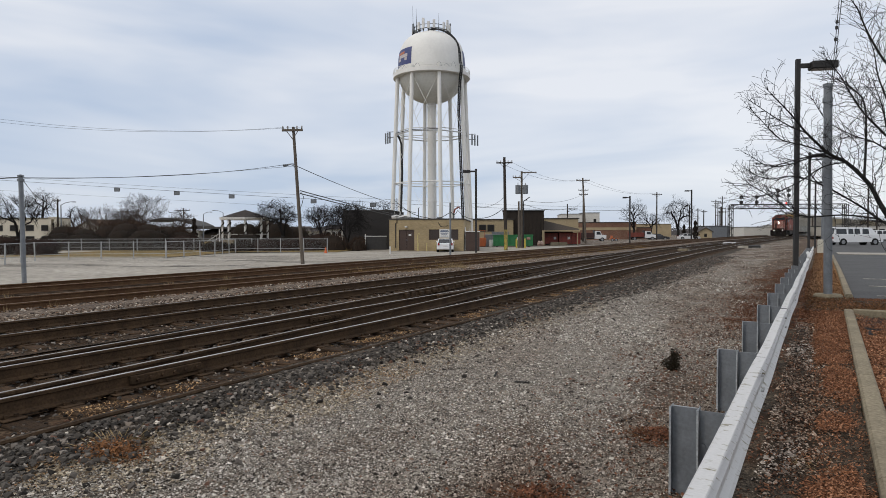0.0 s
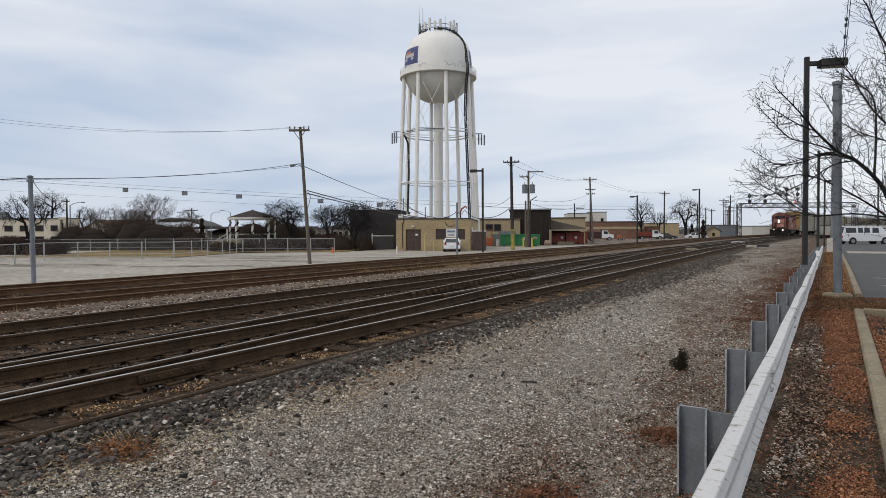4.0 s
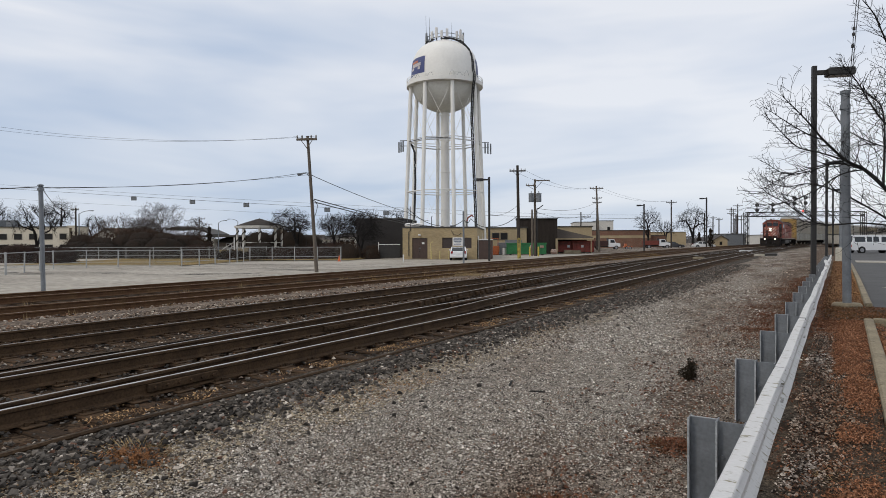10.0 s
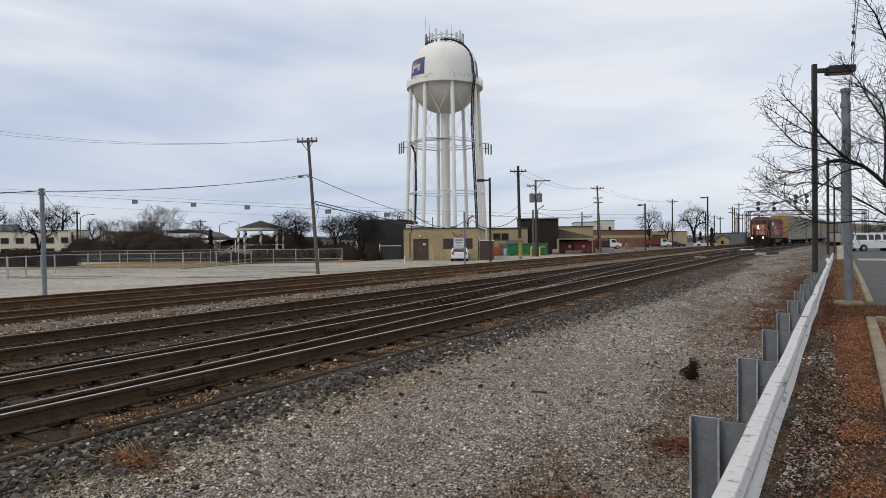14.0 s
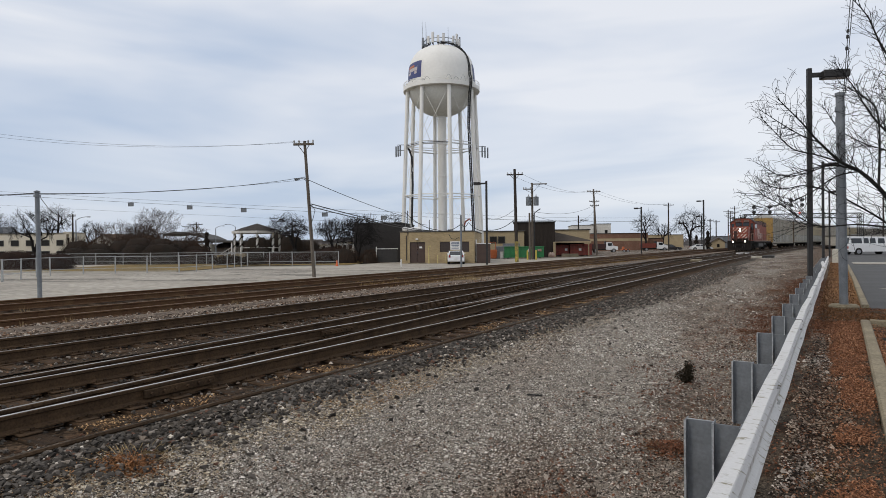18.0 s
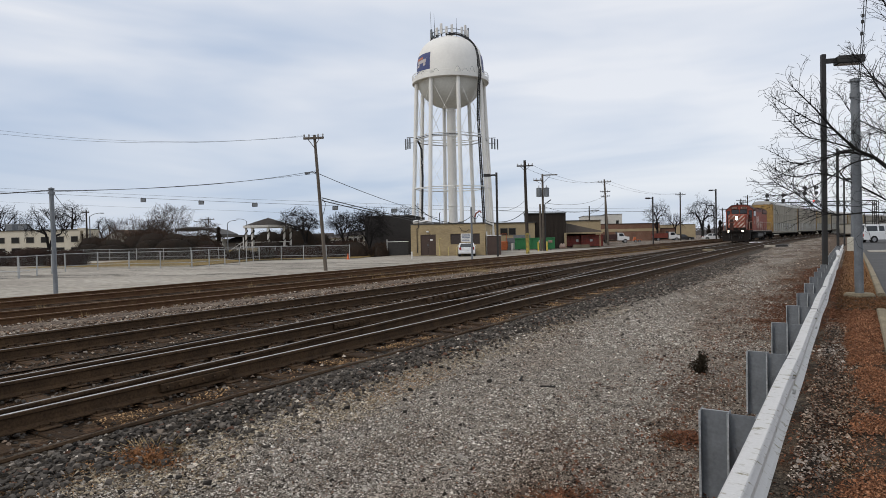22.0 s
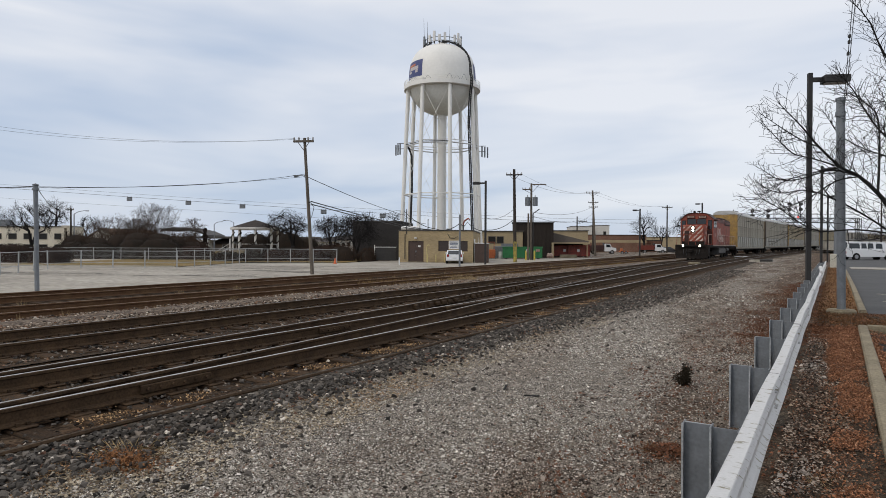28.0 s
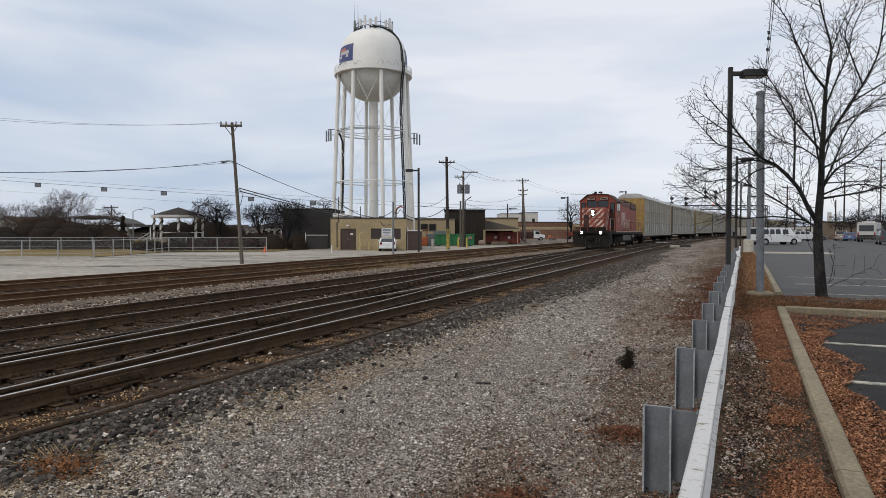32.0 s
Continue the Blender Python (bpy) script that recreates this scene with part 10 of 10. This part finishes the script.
POSTSIDE = [(-0.55, 13.5, 0.75, 2.6, 1.0), (-0.5, 19, 0.7, 3.5, 0.9), (-0.55, 27, 0.75, 4.5, 0.8), (-0.25, 9.6, 0.35, 1.3, 0.35), (-0.35, 7.2, 0.3, 0.7, 0.5), (-0.35, 5.3, 0.35, 0.7, 0.45), (-0.3, 3.4, 0.5, 0.6, 0.6), (-0.8, 16, 1.2, 14, 0.16)]
x, y = area(90000, -2.2, 0.0, 2.5, 33, 1.25)
k = patches(x, y, POSTSIDE, 0.5, 47.0)
litter("leaf_litter", np.stack([x[k] + 0.0145 * y[k], y[k], np.full(k.sum(), 0.022)], 1), 0.014, RUSTLEAF, "brown leaf scraps along the guard rail posts", 26)
TAN_CHIP = pebbles("tan_gravel_chip", [(0.2, (0.12, 0.09, 0.06)), (0.35, (0.28, 0.225, 0.155)), (0.3, (0.40, 0.335, 0.24)), (0.15, (0.60, 0.53, 0.42))])
x, y = area(12000, -4.6, -3.45, 1.3, 14, 1.7)
k = soft(x, y, 0.6, -0.35, 0.6, 23.0)
scatter("gravel", np.stack([x[k], y[k], ground_h(x[k], y[k]) + 0.012], 1), rs.gamma(2.2, 0.0026, k.sum()) + 0.004, TAN_CHIP, "tan chips where gravel meets ballast", "gravel", 0.6, 45, False, True)
x, y = area(22000, -4.8, -3.0, 1.6, 9, 1.3)
k = patches(x, y, [(-3.95, 2.7, 0.55, 0.7, 1.0), (-3.75, 4.3, 0.4, 0.9, 0.9), (-3.95, 6.4, 0.3, 1.1, 0.7), (-4.3, 3.5, 0.3, 0.6, 0.6)], 0.6, 53.0)
scatter("gravel", np.stack([x[k], y[k], ground_h(x[k], y[k]) + 0.016], 1), rs.gamma(2.2, 0.0024, k.sum()) + 0.004, TAN_CHIP, "tan chips and soil round the weeds", "gravel", 0.6, 46)
x, y = area(20000, -4.7, -3.5, 1.3, 12, 1.6)
k = soft(x, y, 0.7, -0.15, 0.7, 19.0)
litter("leaf_litter", np.stack([x[k], y[k], ground_h(x[k], y[k]) + 0.02], 1), 0.009, PALE_LEAF, "pale straw scraps where gravel meets ballast", 28)
x, y = area(9000, -4.2, -0.5, 1.3, 12, 1.7)
k = soft(x, y, 0.8, 0.2, 0.6, 16.0)
litter("leaf_litter", np.stack([x[k], y[k], np.full(k.sum(), 0.008)], 1), 0.008, PALE_LEAF, "tiny straw and leaf scraps on the gravel", 27)


def tuft(x, y, r, h, n, mat, label, seed, z=0.0, up=1.0, name="weed_tuft"):
    q = random.Random(seed)
    g = Geo()
    for i in range(n):
        a, s = q.uniform(0, math.tau), q.uniform(0, 1) ** 0.6
        p = Vector((r * 0.75 * s * math.cos(a), r * 0.75 * s * math.sin(a), 0))
        t = p + Vector((math.cos(a) * r * q.uniform(0.0, 0.6), math.sin(a) * r * q.uniform(0.0, 0.6), h * q.uniform(0.3, 1) * (1 - 0.5 * s)))
        t += Vector((q.uniform(-1, 1), q.uniform(-1, 1), q.uniform(-0.3, 0.3))) * r * (0.15 if mat is not BLACKWEED else 0.45)
        g.rod(p, t, 0.0035, 0.0015, 3, False)
    return solo(name, g, mat, label, "weed", Matrix.Translation((x, y, z)), "dead weeds")


RUSTWEED = island_tint(material("rusty_dead_weed", (0.15, 0.078, 0.038), 0.95, bump=0), 0.5)
STRAWWEED = island_tint(material("straw_dead_grass", (0.34, 0.25, 0.13), 0.95, bump=0), 0.4)
BLACKWEED = island_tint(material("black_dead_weed", (0.032, 0.025, 0.016), 0.95, bump=0), 0.4)
PLACES = [(-0.75, 5.05, 0.24, 0.05, 90, RUSTWEED, "flat rust-brown dead weed patch by the guard rail"), (-1.15, 3.5, 0.24, 0.05, 90, RUSTWEED, "flat rust-brown dead weed patch on the gravel"), (-4.06, 2.76, 0.27, 0.09, 160, RUSTWEED, "rust-brown dead weeds on the ballast edge"), (-4.25, 2.86, 0.30, 0.12, 120, STRAWWEED, "straw-coloured dead grass on the ballast edge"), (-0.7, 12.2, 0.5, 0.04, 60, RUSTWEED, "rust-brown dead weed patch by the guard rail"), (-0.85, 16.5, 0.8, 0.04, 60, RUSTWEED, "rust-brown dead weed patch by the guard rail"), (0.33, 4.9, 0.2, 0.06, 160, STRAWWEED, "pale straw tuft on the earth strip"), (-13.4, 24.5, 0.7, 0.35, 380, STRAWWEED, "straw-coloured grass tuft between the tracks"), (-0.6, 23, 0.9, 0.05, 60, RUSTWEED, "rust-brown dead weed patch by the guard rail")]
for i, (x, y, r, h, n, mat, label) in enumerate(PLACES):
    z0 = -0.02 if x < -4 else 0.0
    tuft(x, y, r, h, n, mat, label, 200 + i, z0)
    if mat is RUSTWEED:
        q = np.random.RandomState(500 + i)
        c = q.normal(size=(800, 3)) * np.array([r * 0.55, r * 0.5, 0]) + np.array([x, y, z0])
        c[:, 2] += q.uniform(0.005, 0.055, 800) * np.exp(-((c[:, 0] - x) ** 2 + (c[:, 1] - y) ** 2) / (r * r * 0.5))
        litter("leaf_litter", c, 0.013, RUSTLEAF, "dead rust-brown leaves of a flat weed", 520 + i)
q = np.random.RandomState(540)
c = q.normal(size=(1500, 3)) * np.array([0.16, 0.08, 0]) + np.array([-4.02, 2.68, 0.015])
c[:, 2] += q.uniform(0, 0.06, 1500)
litter("leaf_litter", c, 0.0095, island_tint(material("orange_dead_weed", (0.235, 0.108, 0.046), 0.9, bump=0), 0.6), "orange-brown dead weed leaves at the ballast edge", 541)
for i in range(26):
    y = 6 + 2.3 * i + rnd(-1, 1)
    tuft(rnd(-14.2, -13.8) + drift(y), y, rnd(0.1, 0.25), rnd(0.1, 0.3), 22, STRAWWEED, "straw-coloured dead weeds beside the rails", 300 + i, -0.06)
for i in range(18):
    y = 3 + 3.1 * i + rnd(-1, 1)
    tuft(rnd(-18.2, -17.4) + drift(y), y, rnd(0.1, 0.25), rnd(0.1, 0.25), 22, STRAWWEED, "straw-coloured dead weeds between the rails", 340 + i, -0.06)
DEAD_GRASS = island_tint(material("brown_dead_grass", (0.20, 0.125, 0.055), 0.95, spots=(0.11, 0.075, 0.035), grain=0.6, bump=0), 0.5)
x, y = area(26000, -17.3, -13.4, 20, 78, 1.0)
k = soft(x, y, 0.35, -0.1, 0.5, 4.4) & (np.abs(np.abs(x + 15.28) - 0.752) > 0.09)
x, y = x[k], y[k]
c = np.stack([x + DR(y), y, np.array([rise(v) for v in y]) - 0.03 + rs.uniform(0, 0.06, len(x))], 1)
tagged(new("dead_grass", flakes("dead_grass", c, 0.085, 0.16, DEAD_GRASS, 88, 1.6)), "brown dead grass grown over the third track", "grass", kind="stuff")
x, y = area(9000, 0.2, 1.5, 17, 54, 1.2)
k = (x > 0.18 + 0.0145 * (y - 17)) & (x < 0.98 + 0.0150 * (y - 17))
c = np.stack([x[k], y[k], np.full(k.sum(), 0.03)], 1)
tagged(new("dead_grass", flakes("dead_grass", c, 0.04, 0.16, RUSTWEED, 89, 1.0)), "short rusty dead grass along the guard rail", "grass", kind="stuff")
x, y = area(15000, 0.2, 9, 14.2, 16.95, 1.0)
k = soft(x, y, 0.7, -0.4, 0.6, 12.0)
tagged(new("dead_grass", flakes("dead_grass", np.stack([x[k], y[k], np.full(k.sum(), 0.09)], 1), 0.032, 0.2, RUSTWEED, 90, 0.8)), "rusty dead grass among the leaves of the island", "grass", kind="stuff")
# a dark dead weed with clustered seed heads
weed = thing("weed_tuft", Matrix.Translation((-1.11, 7.5, 0.0)) @ Matrix.Scale(0.84, 4), "small dark dead weed clump on the gravel", "weed", "dead weeds")
q = random.Random(61)
heads = []
g = Geo()
for i in range(22):
    a, r = q.uniform(0, math.tau), q.uniform(0.01, 0.13)
    tip = Vector((r * math.cos(a) + 0.02, r * math.sin(a), q.uniform(0.05, 0.17) * (1.2 - 3 * r)))
    if i % 3 == 0:
        tip = Vector((0.05 + q.uniform(-0.03, 0.03), q.uniform(-0.03, 0.03), q.uniform(0.14, 0.30)))
    g.rod((0.3 * tip.x, 0.3 * tip.y, 0), tip, 0.005, 0.003, 4, False)
    heads.append(tip)
part("stalk", g, BLACKWEED, weed)
for i, tip in enumerate(heads):
    hp = np.random.RandomState(62 + i).normal(size=(64, 3)) * np.array([0.022, 0.022, 0.034]) + np.array(tip) - np.array([0, 0, 0.015])
    hp[:, 2] = np.abs(hp[:, 2])
    tagged(part("seed_head", flakes("seed_head", hp, 0.015, 0.5, BLACKWEED, 63 + i), BLACKWEED, weed, "dark ragged seed head"), kind="stuff")
# odd scraps on the gravel
for x, y, a, L in ((-2.35, 6.1, 0.4, 0.16), (-2.75, 6.3, 1.9, 0.22), (0.42, 8.0, 0.3, 0.1)):
    solo("stick" if x < 0 else "paper_scrap", Geo().box(-L / 2, -0.012, 0, L / 2, 0.012, 0.012, b=0.003), BARK if x < 0 else WHITE_STEEL, "short dark stick lying on the gravel" if x < 0 else "small white paper scrap on the earth strip", "debris", Matrix.Translation((x, y, 0.012)) @ Matrix.Rotation(a, 4, "Z"))

motions()
